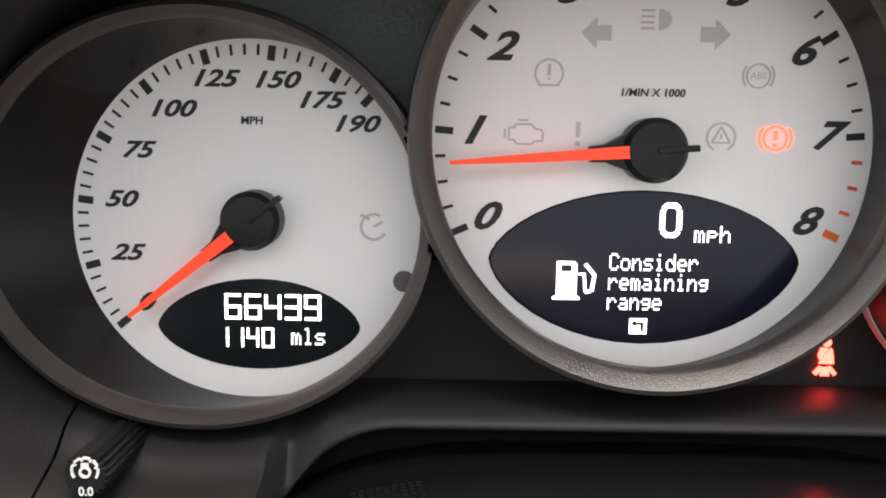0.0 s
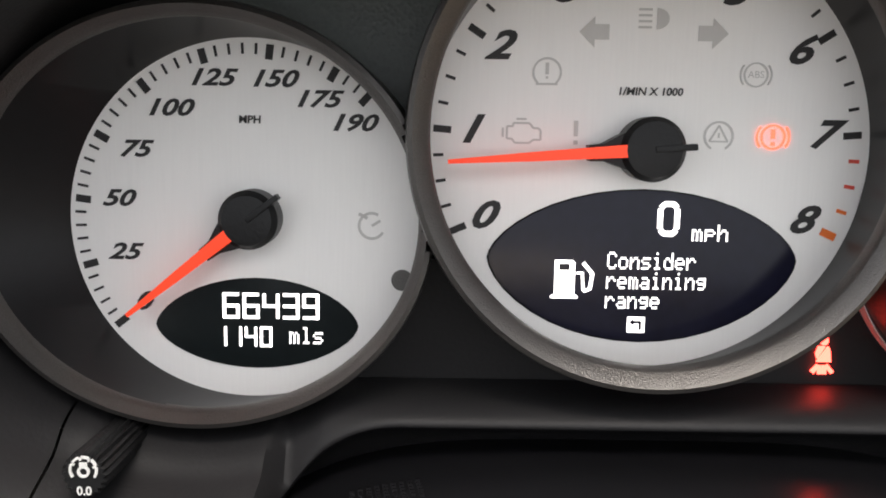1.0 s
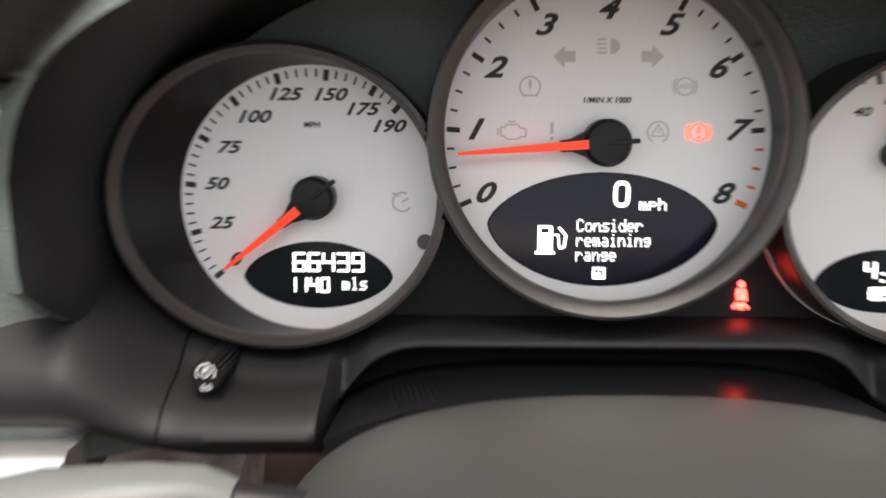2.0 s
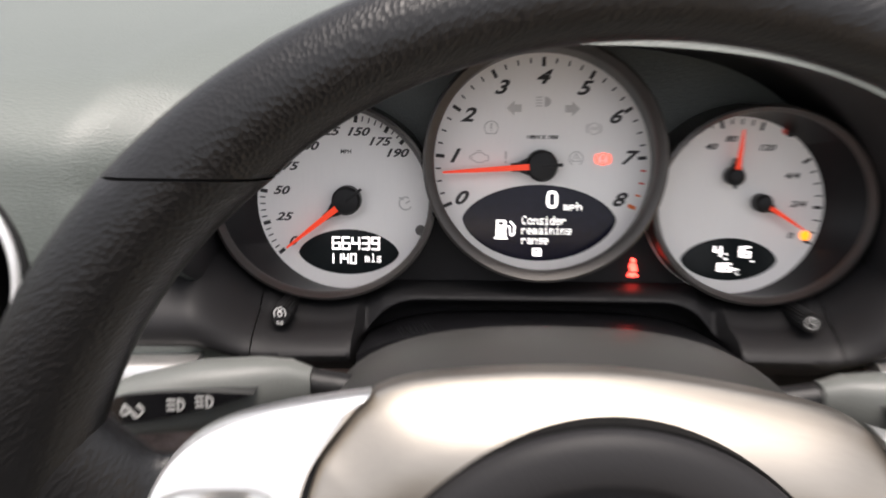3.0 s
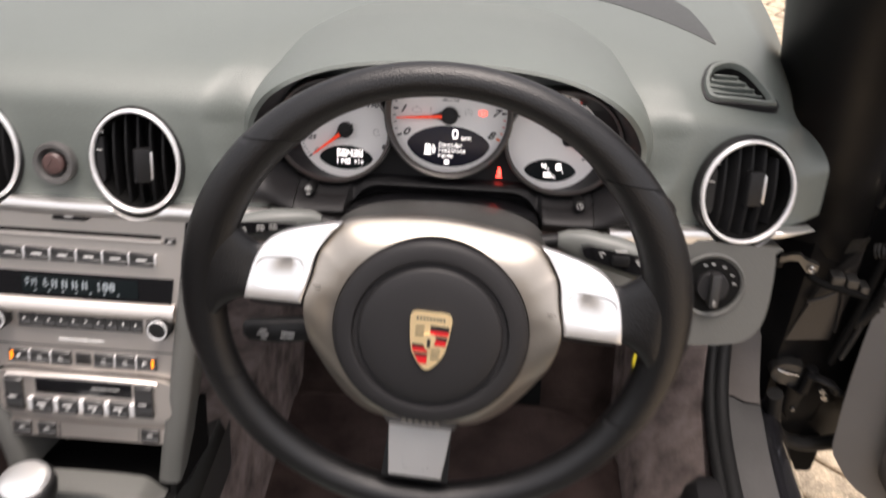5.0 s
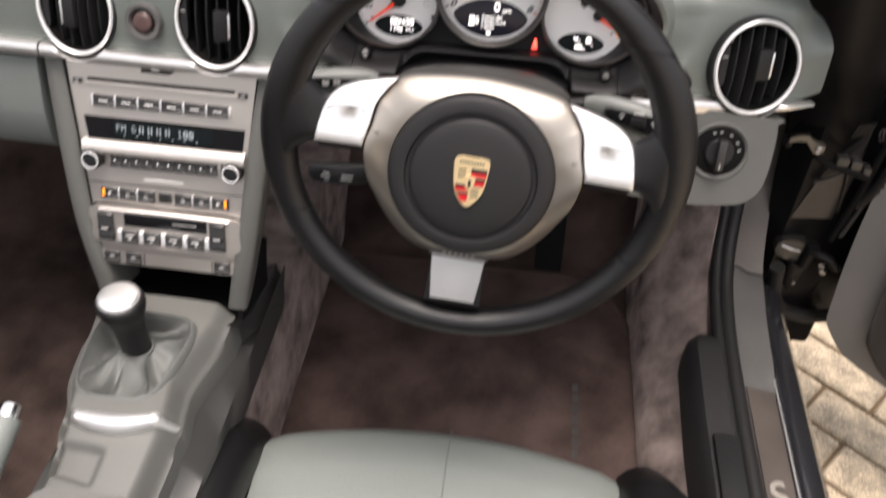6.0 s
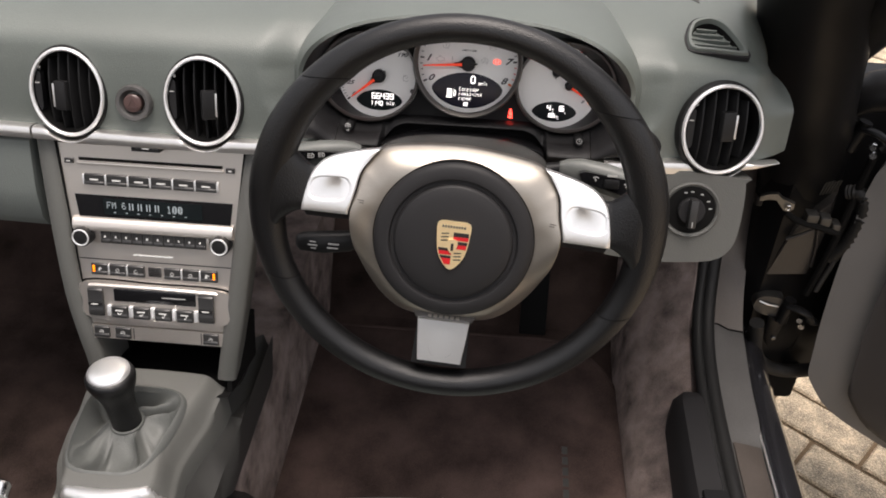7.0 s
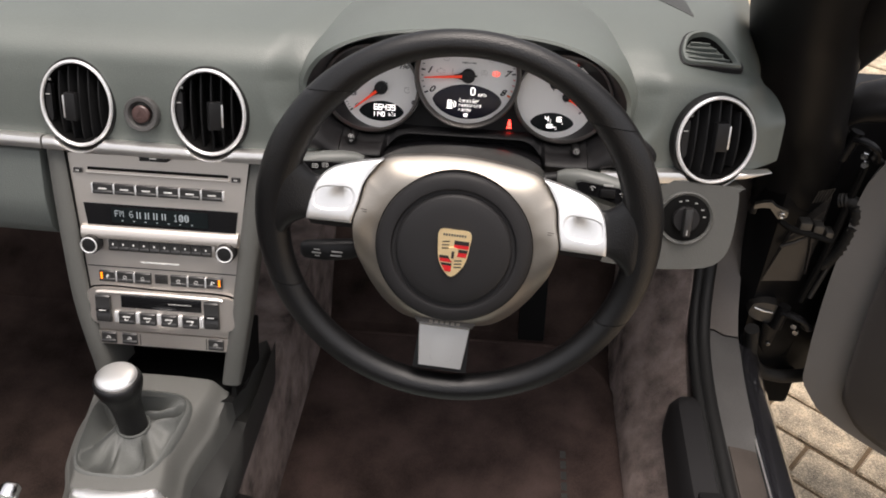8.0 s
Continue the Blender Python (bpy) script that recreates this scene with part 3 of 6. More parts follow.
big = screen(0, -0.0274, 0.0383, 0.0172, 0.0208, LCD_BLUE, tach)
Y = -0.0008
for k, word in enumerate(("Consider", "remaining", "range")):
    part("message_word", dots(word, 0.00047, 0.00062, -0.0086 - 0.0001 * k, -0.0256 - 0.0050 * k, Y), LIT_WHITE, big, "lit white message", smooth=0)
zero = bmesh.new()
for x0, z0, x1, z1 in ((0.0040, -0.0146, 0.0040, -0.0196), (0.0082, -0.0146, 0.0082, -0.0196), (0.0048, -0.0134, 0.0074, -0.0134), (0.0048, -0.0208, 0.0074, -0.0208),
                       (0.0041, -0.0144, 0.0050, -0.0134), (0.0081, -0.0144, 0.0072, -0.0134), (0.0041, -0.0198, 0.0050, -0.0208), (0.0081, -0.0198, 0.0072, -0.0208)):
    bar(x0, z0, x1, z1, 0.0013, Y - 0.0001, Y, zero)
part("speed_zero", zero, LIT_WHITE, big, smooth=0)
part("speed_unit", dots("mph", 0.00053, 0.00060, 0.0121, -0.0184, Y), LIT_WHITE, big, smooth=0)
pump = plate([(-0.0217, -0.0278), (-0.0172, -0.0278), (-0.0166, -0.0284), (-0.0166, -0.0364), (-0.0158, -0.0368), (-0.0158, -0.0375), (-0.0226, -0.0375), (-0.0226, -0.0368), (-0.0217, -0.0364)], Y, Y + 0.0001)
bar(-0.0162, -0.0310, -0.0148, -0.0310, 0.0006, Y, Y + 0.0001, pump)
bar(-0.0148, -0.0308, -0.0144, -0.0355, 0.0007, Y, Y + 0.0001, pump)
bar(-0.0144, -0.0356, -0.0130, -0.0352, 0.0008, Y, Y + 0.0001, pump)
bar(-0.0128, -0.0353, -0.0122, -0.0310, 0.0009, Y, Y + 0.0001, pump)
bar(-0.0122, -0.0312, -0.0146, -0.0284, 0.0009, Y, Y + 0.0001, pump)
part("fuel_pump_symbol", pump, LIT_WHITE, big, smooth=0)
part("pump_window", box(-0.0206, -0.0180, Y - 0.0002, Y, -0.0303, -0.0287), LCD_BLUE, big)
arrow = box(-0.0030, 0.0014, Y, Y + 0.0001, -0.0460, -0.0420)
part("return_key", arrow, LIT_WHITE, big)
ak = bar(-0.0022, -0.0433, 0.0004, -0.0433, 0.0007, Y - 0.0002, Y)
bar(0.0002, -0.0430, 0.0002, -0.0453, 0.0007, Y - 0.0002, Y, ak)
plate([(-0.0026, -0.0433), (-0.0014, -0.0424), (-0.0014, -0.0442)], Y - 0.0002, Y, bm=ak)
part("return_arrow", ak, LCD_BLUE, big, smooth=0)


def ring_lamp(cx, cz, r, brackets=True, w=0.0004):
    bm = ring_piece(cx, cz, r - w, r, 0, 360, -0.0004, 0.0002, 28)
    if brackets:
        for a in (-38, 142):
            ring_piece(cx, cz, r + 0.0006, r + 0.0006 + w, a, a + 76, -0.0004, 0.0002, 10, bm)
    return bm


brake = ring_lamp(0.0308, 0.0034, 0.0031, w=0.0005)
box(0.0303, 0.0313, -0.0004, 0.0002, 0.0030, 0.0053, bm=brake)
box(0.0303, 0.0313, -0.0004, 0.0002, 0.0013, 0.0022, bm=brake)
part("brake_lamp", brake, LIT_ROSE, tach, "lit red brake warning symbol")
absl = ring_lamp(0.0257, 0.0183, 0.0030, w=0.00035)
letters("ABS", 0.0024, 0.0257, 0.0183, -0.0003, bm=absl)
part("abs_symbol", absl, GHOST, tach)
esp = ring_piece(0.0175, 0.0034, 0.0032, 0.0037, -60, 240, -0.0003, 0.0002, 24)
for k in range(3):
    a, b = radians(90 + 120 * k), radians(210 + 120 * k)
    bar(0.0175 + 0.0026 * math.cos(a), 0.0034 + 0.0026 * math.sin(a), 0.0175 + 0.0026 * math.cos(b), 0.0034 + 0.0026 * math.sin(b), 0.0004, -0.0003, 0.0002, esp)
box(0.0173, 0.0177, -0.0003, 0.0002, 0.0030, 0.0042, bm=esp)
part("stability_symbol", esp, GHOST, tach)
tpm = ring_piece(-0.0251, 0.0181, 0.0031, 0.0036, -50, 230, -0.0003, 0.0002, 24)
bar(-0.0277, 0.0153, -0.0225, 0.0153, 0.0005, -0.0003, 0.0002, tpm)
box(-0.0255, -0.0247, -0.0003, 0.0002, 0.0176, 0.0204, bm=tpm)
box(-0.0254, -0.0248, -0.0003, 0.0002, 0.0166, 0.0171, bm=tpm)
part("tyre_symbol", tpm, GHOST, tach)
eng = bmesh.new()
loop = [(-0.0345, 0.0020), (-0.0345, 0.0050), (-0.0330, 0.0050), (-0.0330, 0.0058), (-0.0290, 0.0058), (-0.0280, 0.0046), (-0.0268, 0.0046), (-0.0262, 0.0040), (-0.0262, 0.0018), (-0.0280, 0.0018), (-0.0290, 0.0010), (-0.0325, 0.0010), (-0.0333, 0.0020)]
for p, q in zip(loop, loop[1:] + loop[:1]):
    bar(*p, *q, 0.0005, -0.0003, 0.0002, eng)
bar(-0.0322, 0.0068, -0.0298, 0.0068, 0.0005, -0.0003, 0.0002, eng)
bar(-0.0355, 0.0024, -0.0355, 0.0046, 0.0005, -0.0003, 0.0002, eng)
part("engine_symbol", eng, GHOST, tach)
exc = box(-0.0181, -0.0171, -0.0003, 0.0002, 0.0028, 0.0066)
box(-0.0181, -0.0171, -0.0003, 0.0002, 0.0008, 0.0018, bm=exc)
part("warning_symbol", exc, GHOST, tach)
for sx, cx in ((-1, -0.0139), (1, 0.0147)):
    part("turn_arrow", plate([(cx + sx * a, 0.0279 + b) for a, b in ((0.0037, 0), (0, 0.0036), (0, 0.0018), (-0.0035, 0.0018), (-0.0035, -0.0018), (0, -0.0018), (0, -0.0036))], -0.0003, 0.0002), GHOST, tach)
beam = plate([(0.0010 + 0.0030 * math.cos(radians(a)), 0.0312 + 0.0025 * math.sin(radians(a))) for a in range(-90, 91, 15)], -0.0003, 0.0002)
for k in range(4):
    box(-0.0034, -0.0002, -0.0003, 0.0002, 0.0289 + 0.0014 * k, 0.0294 + 0.0014 * k, bm=beam)
part("main_beam_symbol", beam, GHOST, tach)

# speedometer
SX, SZ = -0.0975, -0.0195
speedo = thing("speedometer", "silver speedometer with orange needle at zero and odometer", "gauge", DASH, "instrument dials")
face(SX, SZ, 0.0450, speedo)
bezel(SX, SZ, 0.0447, -0.0086, 0.0022, 0.0452, 0.0489, -0.0175, speedo, 0.0055)


def mph(v):
    return 218.1 - v * (218.1 - 47.0) / 190


ticks(speedo, PRINT, SX, SZ, 0.0398, 0.0434, [mph(v) for v in (0, 25, 50, 75, 100, 125, 150, 175, 190)], 0.0018)
ticks(speedo, PRINT, SX, SZ, 0.0408, 0.0434, [mph(v) for v in range(5, 190, 5) if v % 25], 0.0006)
for v, x, z in ((25, -0.1289, -0.0276), (50, -0.1301, -0.0143), (75, -0.1256, -0.0021), (100, -0.1171, 0.0080), (125, -0.1066, 0.0154), (150, -0.0916, 0.0153), (175, -0.0809, 0.0106), (190, -0.0722, 0.0050)):
    part("numeral", letters(str(v), 0.0056, x - 0.0004, z, -0.0003, 1.35, 0.36, 0.00016), PRINT, speedo)
part("numeral", letters("0", 0.0066, -0.1251, -0.0401, -0.0003, 1.25, 0.36, 0.00016), PRINT, speedo)
part("caption", letters("MPH", 0.0026, -0.0974, 0.0055, -0.0003, 1.05, 0.05, 0.00007), PRINT, speedo)
part("sensor_spot", lathe([(0.0027, 0.0002), (0.0027, -0.0003), (0.001, -0.0003)], -0.0598, -0.0337, 24), BEZEL, speedo)
small = screen(-0.0962, -0.0458, 0.0252, 0.0119, 0.0108, LCD_DARK, speedo)
for k, c in enumerate("66439"):
    part("odometer_digit", segments(c, 0.0034, 0.0058, 0.00078, 0, -0.1043 + 0.0050 * k, -0.0436, Y), LIT_WHITE, small, "lit white figure", smooth=0)
for k, c in enumerate("1140"):
    part("trip_digit", segments(c, 0.0024, 0.0046, 0.0006, 0, -0.1065 + 0.0038 * k, -0.0509, Y), LIT_WHITE, small, "lit white figure", smooth=0)
part("trip_unit", dots("mls", 0.00050, 0.00062, -0.0880, -0.0460, Y), LIT_WHITE, small, smooth=0)
needle(SX + 0.0008, SZ + 0.0010, 218.6, 0.0381, 0.0072, speedo, 0.0024, 0.0032)
cru = ring_piece(-0.0676, -0.0200, 0.0021, 0.0026, 60, 330, -0.0003, 0.0002, 20)
bar(-0.0700, -0.0178, -0.0684, -0.0186, 0.0006, -0.0003, 0.0002, cru)
bar(-0.0676, -0.0200, -0.0660, -0.0190, 0.0005, -0.0003, 0.0002, cru)
part("cruise_symbol", cru, GHOST, speedo, m=pose(-0.0680, 0, -0.0197) @ Matrix.Diagonal((1.35, 1, 1.35, 1)) @ pose(0.0680, 0, 0.0197))

# temperature and fuel
FX, FZ = 0.0975, -0.0195
fuel = thing("temperature_fuel_gauge", "silver gauge with temperature and low fuel needles and clock", "gauge", DASH, "instrument dials")
face(FX, FZ, 0.0450, fuel)
bezel(FX, FZ, 0.0447, 0.0086, 0.0022, 0.0452, 0.0489, -0.0175, fuel, 0.0055)
ticks(fuel, PRINT, FX, FZ, 0.0408, 0.0436, [123 - 7 * k for k in range(7)] + [25 - 8.5 * k for k in range(6)], 0.0007)
ticks(fuel, PRINT, FX, FZ, 0.0395, 0.0436, [130, 102, 74, 34, 0, -25], 0.0015)
for tx, cx, cz in (("40", 0.0838, 0.0101), ("80", 0.0935, 0.0140), ("120", 0.1112, 0.0099), ("4/4", 0.1248, -0.0039), ("2/4", 0.1290, -0.0180), ("0", 0.1262, -0.0340)):
    part("numeral", letters(tx, 0.0042, cx, cz, -0.0003, 1.35, 0.3, 0.0001), PRINT, fuel)
part("red_spot", lathe([(0.0022, 0.0002), (0.0022, -0.0003), (0.0008, -0.0003)], 0.1208, 0.0185, 16), RED_PRINT, fuel)
part("dark_spot", lathe([(0.0020, 0.0002), (0.0020, -0.0006), (0.0008, -0.0006)], 0.1228, 0.0172, 16), PRINT, fuel)
part("low_fuel_lamp", lathe([(0.0024, 0.0002), (0.0024, -0.0006), (0.0008, -0.0006)], 0.1340, -0.0338, 16), LIT_AMBER, fuel, "lit amber low fuel lamp")
needle(0.0953, -0.0040, 84, 0.0230, 0.0045, fuel, 0.0014, 0.0022)
needle(0.1100, -0.0172, -32, 0.0240, 0.0045, fuel, 0.0, 0.0022)
clock = screen(0.0965, -0.0468, 0.0240, 0.0110, 0.0104, LCD_DARK, fuel)
part("clock_figures", segments("4", 0.0031, 0.0050, 0.0009, 0.0015, 0.0890, -0.0450, Y, segments("16", 0.0031, 0.0050, 0.0009, 0.0014, 0.0990, -0.0450, Y)), LIT_WHITE, clock, smooth=0)
for x, z in ((0.0948, -0.0437), (0.0948, -0.0462), (0.1083, -0.0473)):
    part("clock_dot", box(x - 0.0005, x + 0.0005, Y - 0.0001, Y, z - 0.0005, z + 0.0005), LIT_WHITE, clock)
part("temperature_figures", segments("105", 0.0021, 0.0038, 0.0007, 0.0011, 0.0890, -0.0525, Y), LIT_WHITE, clock, smooth=0)
part("temperature_unit", dots("C", 0.00038, 0.00046, 0.1003, -0.0512, Y), LIT_WHITE, clock, smooth=0)
part("temperature_unit", ring_piece(0.0993, -0.0515, 0.0003, 0.0008, 0, 360, Y - 0.0001, Y, 8), LIT_WHITE, clock)

# seat belt lamp and panel between the dials
panel = thing("instrument_cluster", "black instrument cluster panel below the dials with two small knobs", "instrument panel", DASH)
part("backing", plate(smooth_curve([(-0.140, -0.030), (0.0, -0.03), (0.140, -0.030), (0.150, -0.060), (0.140, -0.085), (0.0, -0.075), (-0.140, -0.085), (-0.150, -0.060)], 5), 0.0045, 0.012), SOFT_BLACK, panel)


FLANK = ((0.004, -0.0600), (-0.0080, -0.0606), (-0.0200, -0.0640), (-0.0270, -0.0700), (-0.0370, -0.0742), (-0.0460, -0.0792), (-0.0490, -0.0870), (-0.0250, -0.0990))
HOLLOW = ((0.004, -0.0600), (-0.0080, -0.0606), (-0.0140, -0.0616), (-0.0178, -0.0634), (-0.0184, -0.0656), (-0.0125, -0.0672), (0.0010, -0.0760), (0.0010, -0.1050))
OUTER = ((0.0, -0.040), (-0.020, -0.044), (-0.034, -0.050), (-0.046, -0.0560), (-0.055, -0.064), (-0.0575, -0.0725), (-0.052, -0.0810), (-0.028, -0.0850))


def shelf_point(k, x):
    """The dark ledge under the dials: a beaded lip over the hollow of the steering column, deeper cheeks to both sides."""
    a = abs(x)
    d = ease((0.0905 - a) / 0.0050)
    y, z = (p + (q - p) * d for p, q in zip(FLANK[k], HOLLOW[k]))
    z -= (0, 0.1, 0.35, 0.8, 1.0, 1.0, 0.6, 0)[k] * 0.0190 * min(max((a - 0.058) / 0.031, 0), 1) ** 2.4 * d
    ring = -0.0141 - math.sqrt(max(0.0535 ** 2 - (a - 0.1043) ** 2, 0))
    z -= max(-0.0605 - ring, 0) * (1.5, 1, 1, 0.8, 0.4, 0.1, 0, 0)[k] + 0.003 * (x / 0.17) ** 4
    o, back = ease((a - 0.130) / 0.034), 0.034 * ease((x - 0.186) / 0.034)
    fy, fz = OUTER[k]
    return x, y + (fy - y) * o + back, z + (fz - z) * o


def shelf(x0, x1, n):
    rows = [[shelf_point(k, x0 + (x1 - x0) * i / n) for i in range(n + 1)] for k in range(8)]
    fine = [smooth_curve([r[i] for r in rows], 4, False) for i in range(n + 1)]
    return loft(fine, closed=False)


# outer ends run on in black over dash skin, standing in for its shade
for x0, x1, n in ((-0.205, -0.1364, 40), (-0.1358, 0.1358, 220), (0.1364, 0.218, 48)):
    part("ledge", shelf(x0, x1, n), SOFT_BLACK, panel, smooth=50)
belt = lathe([(0.0011, 0.0036), (0.0011, 0.0044)], 0.0492, -0.0488, 14)
plate([(0.0479, -0.0502), (0.0496, -0.0502), (0.0477, -0.0532), (0.0473, -0.0520)], 0.0036, 0.0044, bm=belt)
plate([(0.0504, -0.0502), (0.0508, -0.0508), (0.0513, -0.0540), (0.0476, -0.0540)], 0.0036, 0.0044, bm=belt)
bar(0.0466, -0.0566, 0.0482, -0.0549, 0.0009, 0.0036, 0.0044, belt)
bar(0.0518, -0.0566, 0.0502, -0.0549, 0.0009, 0.0036, 0.0044, belt)
bar(0.0486, -0.0549, 0.0486, -0.0570, 0.0009, 0.0036, 0.0044, belt)
bar(0.0498, -0.0549, 0.0498, -0.0570, 0.0009, 0.0036, 0.0044, belt)
part("belt_lamp", belt, LIT_RED, panel, "lit red seat belt lamp", m=pose(0.0492, 0, -0.0532) @ Matrix.Diagonal((1.02, 1, 1.08, 1)) @ pose(-0.0492, 0, 0.0532))


def knob(x, label):
    loops = []
    for y, r in ((0.030, 0.0044), (0.0, 0.0046), (-0.0010, 0.0046), (-0.0016, 0.0041)):
        loops.append([((r + 0.00034 * math.cos(20 * 2 * math.pi * i / 120)) * math.cos(2 * math.pi * i / 120), y, (r + 0.00034 * math.cos(20 * 2 * math.pi * i / 120)) * math.sin(2 * math.pi * i / 120)) for i in range(120)])
    return part("setting_knob", loft(loops), BLACK_PLASTIC, panel, label, m=pose(x, -0.040, -0.0687))


k1 = knob(-0.1236, "ribbed black knob with a white lamp symbol")
b = ring_piece(0, 0.0010, 0.0019, 0.0023, -35, 10, -0.0020, -0.0016, 8)
for a in (20, 65, 110, 155, 175):
    ring_piece(0, 0.0010, 0.0019, 0.0023, a, a + (32 if a < 170 else 40), -0.0020, -0.0016, 6, b)
for a in (15, 60, 105, 150):
    c, q = math.cos(radians(a)), math.sin(radians(a))
    bar(0.0016 * c, 0.0010 + 0.0016 * q, 0.0021 * c, 0.0010 + 0.0021 * q, 0.0003, -0.0020, -0.0016, b)
ring_piece(0, 0.0007, 0.0006, 0.0010, 0, 360, -0.0020, -0.0016, 14, b)
box(-0.0006, 0.0006, -0.0020, -0.0016, 0.0015, 0.0022, bm=b)
letters("0.0", 0.0021, 0, -0.0026, -0.0018, 0.95, 0, 0.00005, bm=b)
part("symbol", b, SYMBOL, k1, m=Matrix.Diagonal((1.3, 1, 1.3, 1)))
k2 = knob(0.1232, "ribbed black knob with a grey symbol")
part("symbol", bar(0, 0, 0.0014, -0.0008, 0.0006, -0.0020, -0.0016, bar(0, 0, 0, 0.002, 0.0006, -0.0020, -0.0016, ring_piece(0, 0, 0.0024, 0.0030, 0, 360, -0.0020, -0.0016, 24))), SYMBOL_DIM, k2)

# ---- the steering wheel ----
WHEEL = DASH @ pose(0.0035, -0.1900, -0.1210, 7.0) @ pose(0, 0, 0, 0, 3.65, 0)
BOSS = WHEEL.inverted() @ DASH @ pose(0.0045, -0.2013, -0.1073, 2.5) @ pose(0, 0, 0, 0, 3.65, 0)   # the hub sits a little out of the rim's plane
wheel = thing("steering_wheel", "three-spoke black leather steering wheel with brushed metal hub", "steering wheel", WHEEL)
RIM = 0.1765


def rim_arc(a0, a1, n, mat, grow=0.0, lean=(0, 0)):
    """A stretch of the rim from angle a0 to a1 (degrees from the right, upwards); thicker at the grips."""
    loops = []
    for i in range(n + 1):
        a = a0 + (a1 - a0) * i / n
        c = math.cos(radians(a))
        t = i / n
        skew = lean[0] * (1 - t) ** 6 + lean[1] * t ** 6 if n > 2 else lean[0]
        side = math.exp(-(((a + 90) % 180 - 105 + (0 if c > 0 else 30)) / 24) ** 2)
        up = math.exp(-(((a - 90 + 180) % 360 - 180) / 48) ** 2)
        down = math.exp(-(((a + 90 + 180) % 360 - 180) / 55) ** 2)
        hw, hd = 0.0148 + 0.0035 * side - 0.0030 * up - 0.0010 * down + grow, 0.0145 + 0.0020 * side - 0.0030 * up + grow
        rr = RIM - 0.0015 * side + 0.0030 * up + 0.0006 * down
        ring = []
        for k in range(24):
            q = 2 * math.pi * k / 24
            e = radians(a + skew * (1 - math.cos(q)) / 2)
            ring.append(((rr + hw * math.cos(q)) * math.cos(e), -hd * math.sin(q), (rr + hw * math.cos(q)) * math.sin(e)))
        loops.append(ring)
    return part("rim", loft(loops), mat, wheel, smooth=60)


UP, DN = 11.3, 6.0
rim_arc(39.4, 139.8, 48, BLACK_LEATHER, 0, (UP, -UP))
rim_arc(140.2, 200.8, 32, BLACK_LEATHER, 0, (-UP, DN))
rim_arc(201.2, 338.8, 56, BLACK_LEATHER, 0, (DN, -DN))
rim_arc(-20.8, 39.0, 32, BLACK_LEATHER, 0, (-DN, UP))
for a, e in ((39.2, UP), (140.0, -UP), (201.0, DN), (339.0, -DN)):
    rim_arc(a - 0.3, a + 0.3, 2, DEEP_BLACK, -0.0006, (e, e))

HUBM = BOSS @ pose(0, 0.040, -0.036) @ Matrix.Diagonal((1.04, 1.04, 1.04, 1))
AIRM = BOSS @ pose(0, 0.0285, -0.0250, -3) @ Matrix.Diagonal((1.068, 1.0, 1.068, 1))
HUB = [(0.0, 0.0885), (0.045, 0.0850), (0.0705, 0.0790), (0.0830, 0.0640), (0.0868, 0.0555), (0.0893, 0.0405), (0.0938, 0.0225), (0.0905, -0.004), (0.085, -0.020), (0.0745, -0.0430), (0.0580, -0.0640), (0.036, -0.0765), (0.0, -0.0785)]
hub_outline = smooth_curve(HUB + [(-x, z) for x, z in HUB[-2:0:-1]], 6)


def scaled(o, k, dz=0.0):
    return [(x * k, z * k + dz) for x, z in o]


def at_depth(o, y):
    return [(x, y, z) for x, z in o]


def hub_edge(x, z):
    """How far the outer edge of the domed hub stands out: most at the side spokes."""
    return -0.016 - 0.024 * math.exp(-((z - 0.018) / 0.05) ** 2) * min(abs(x) / 0.085, 1) ** 2


def hub_ring(k, dz, back, mix):
    return [(x * k, hub_edge(x, z) * (1 - mix) - 0.0345 * mix + back, z * k + dz) for x, z in hub_outline]


part("hub_trim", loft([at_depth(scaled(hub_outline, 0.60), 0.022), at_depth(scaled(hub_outline, 0.90), 0.010), hub_ring(1.0, 0, 0.008, 0), hub_ring(1.0, 0, 0.0022, 0), hub_ring(0.996, 0, 0.0006, 0), hub_ring(0.987, 0, -0.0006, 0.02), hub_ring(0.95, 0, -0.0012, 0.20), hub_ring(0.90, 0, -0.0012, 0.45), hub_ring(0.84, -0.0005, -0.0008, 0.75), hub_ring(0.78, -0.001, 0, 0.93), hub_ring(0.70, -0.002, 0.0005, 1.0)]), BRUSHED, wheel, "brushed metal hub surround", m=HUBM, smooth=50)
airbag = part("airbag_cover", lathe([(0.0690, -0.015), (0.0690, -0.0285), (0.0678, -0.0308), (0.0645, -0.0325), (0.0570, -0.0345), (0.0555, -0.0340), (0.0542, -0.0305), (0.0514, -0.0305), (0.0500, -0.0342), (0.0485, -0.0352), (0.040, -0.0374), (0.024, -0.0390), (0.006, -0.0395)], 0, -0.0030, 96), SOFT_BLACK, wheel, "round black airbag cover with a pressed ring", m=AIRM, smooth=50)
part("gap", lathe([(0.0699, -0.0080), (0.0699, -0.0262), (0.0680, -0.0262), (0.0680, -0.0080)], 0, -0.0030, 96, closed=True), DEEP_BLACK, wheel, m=AIRM)


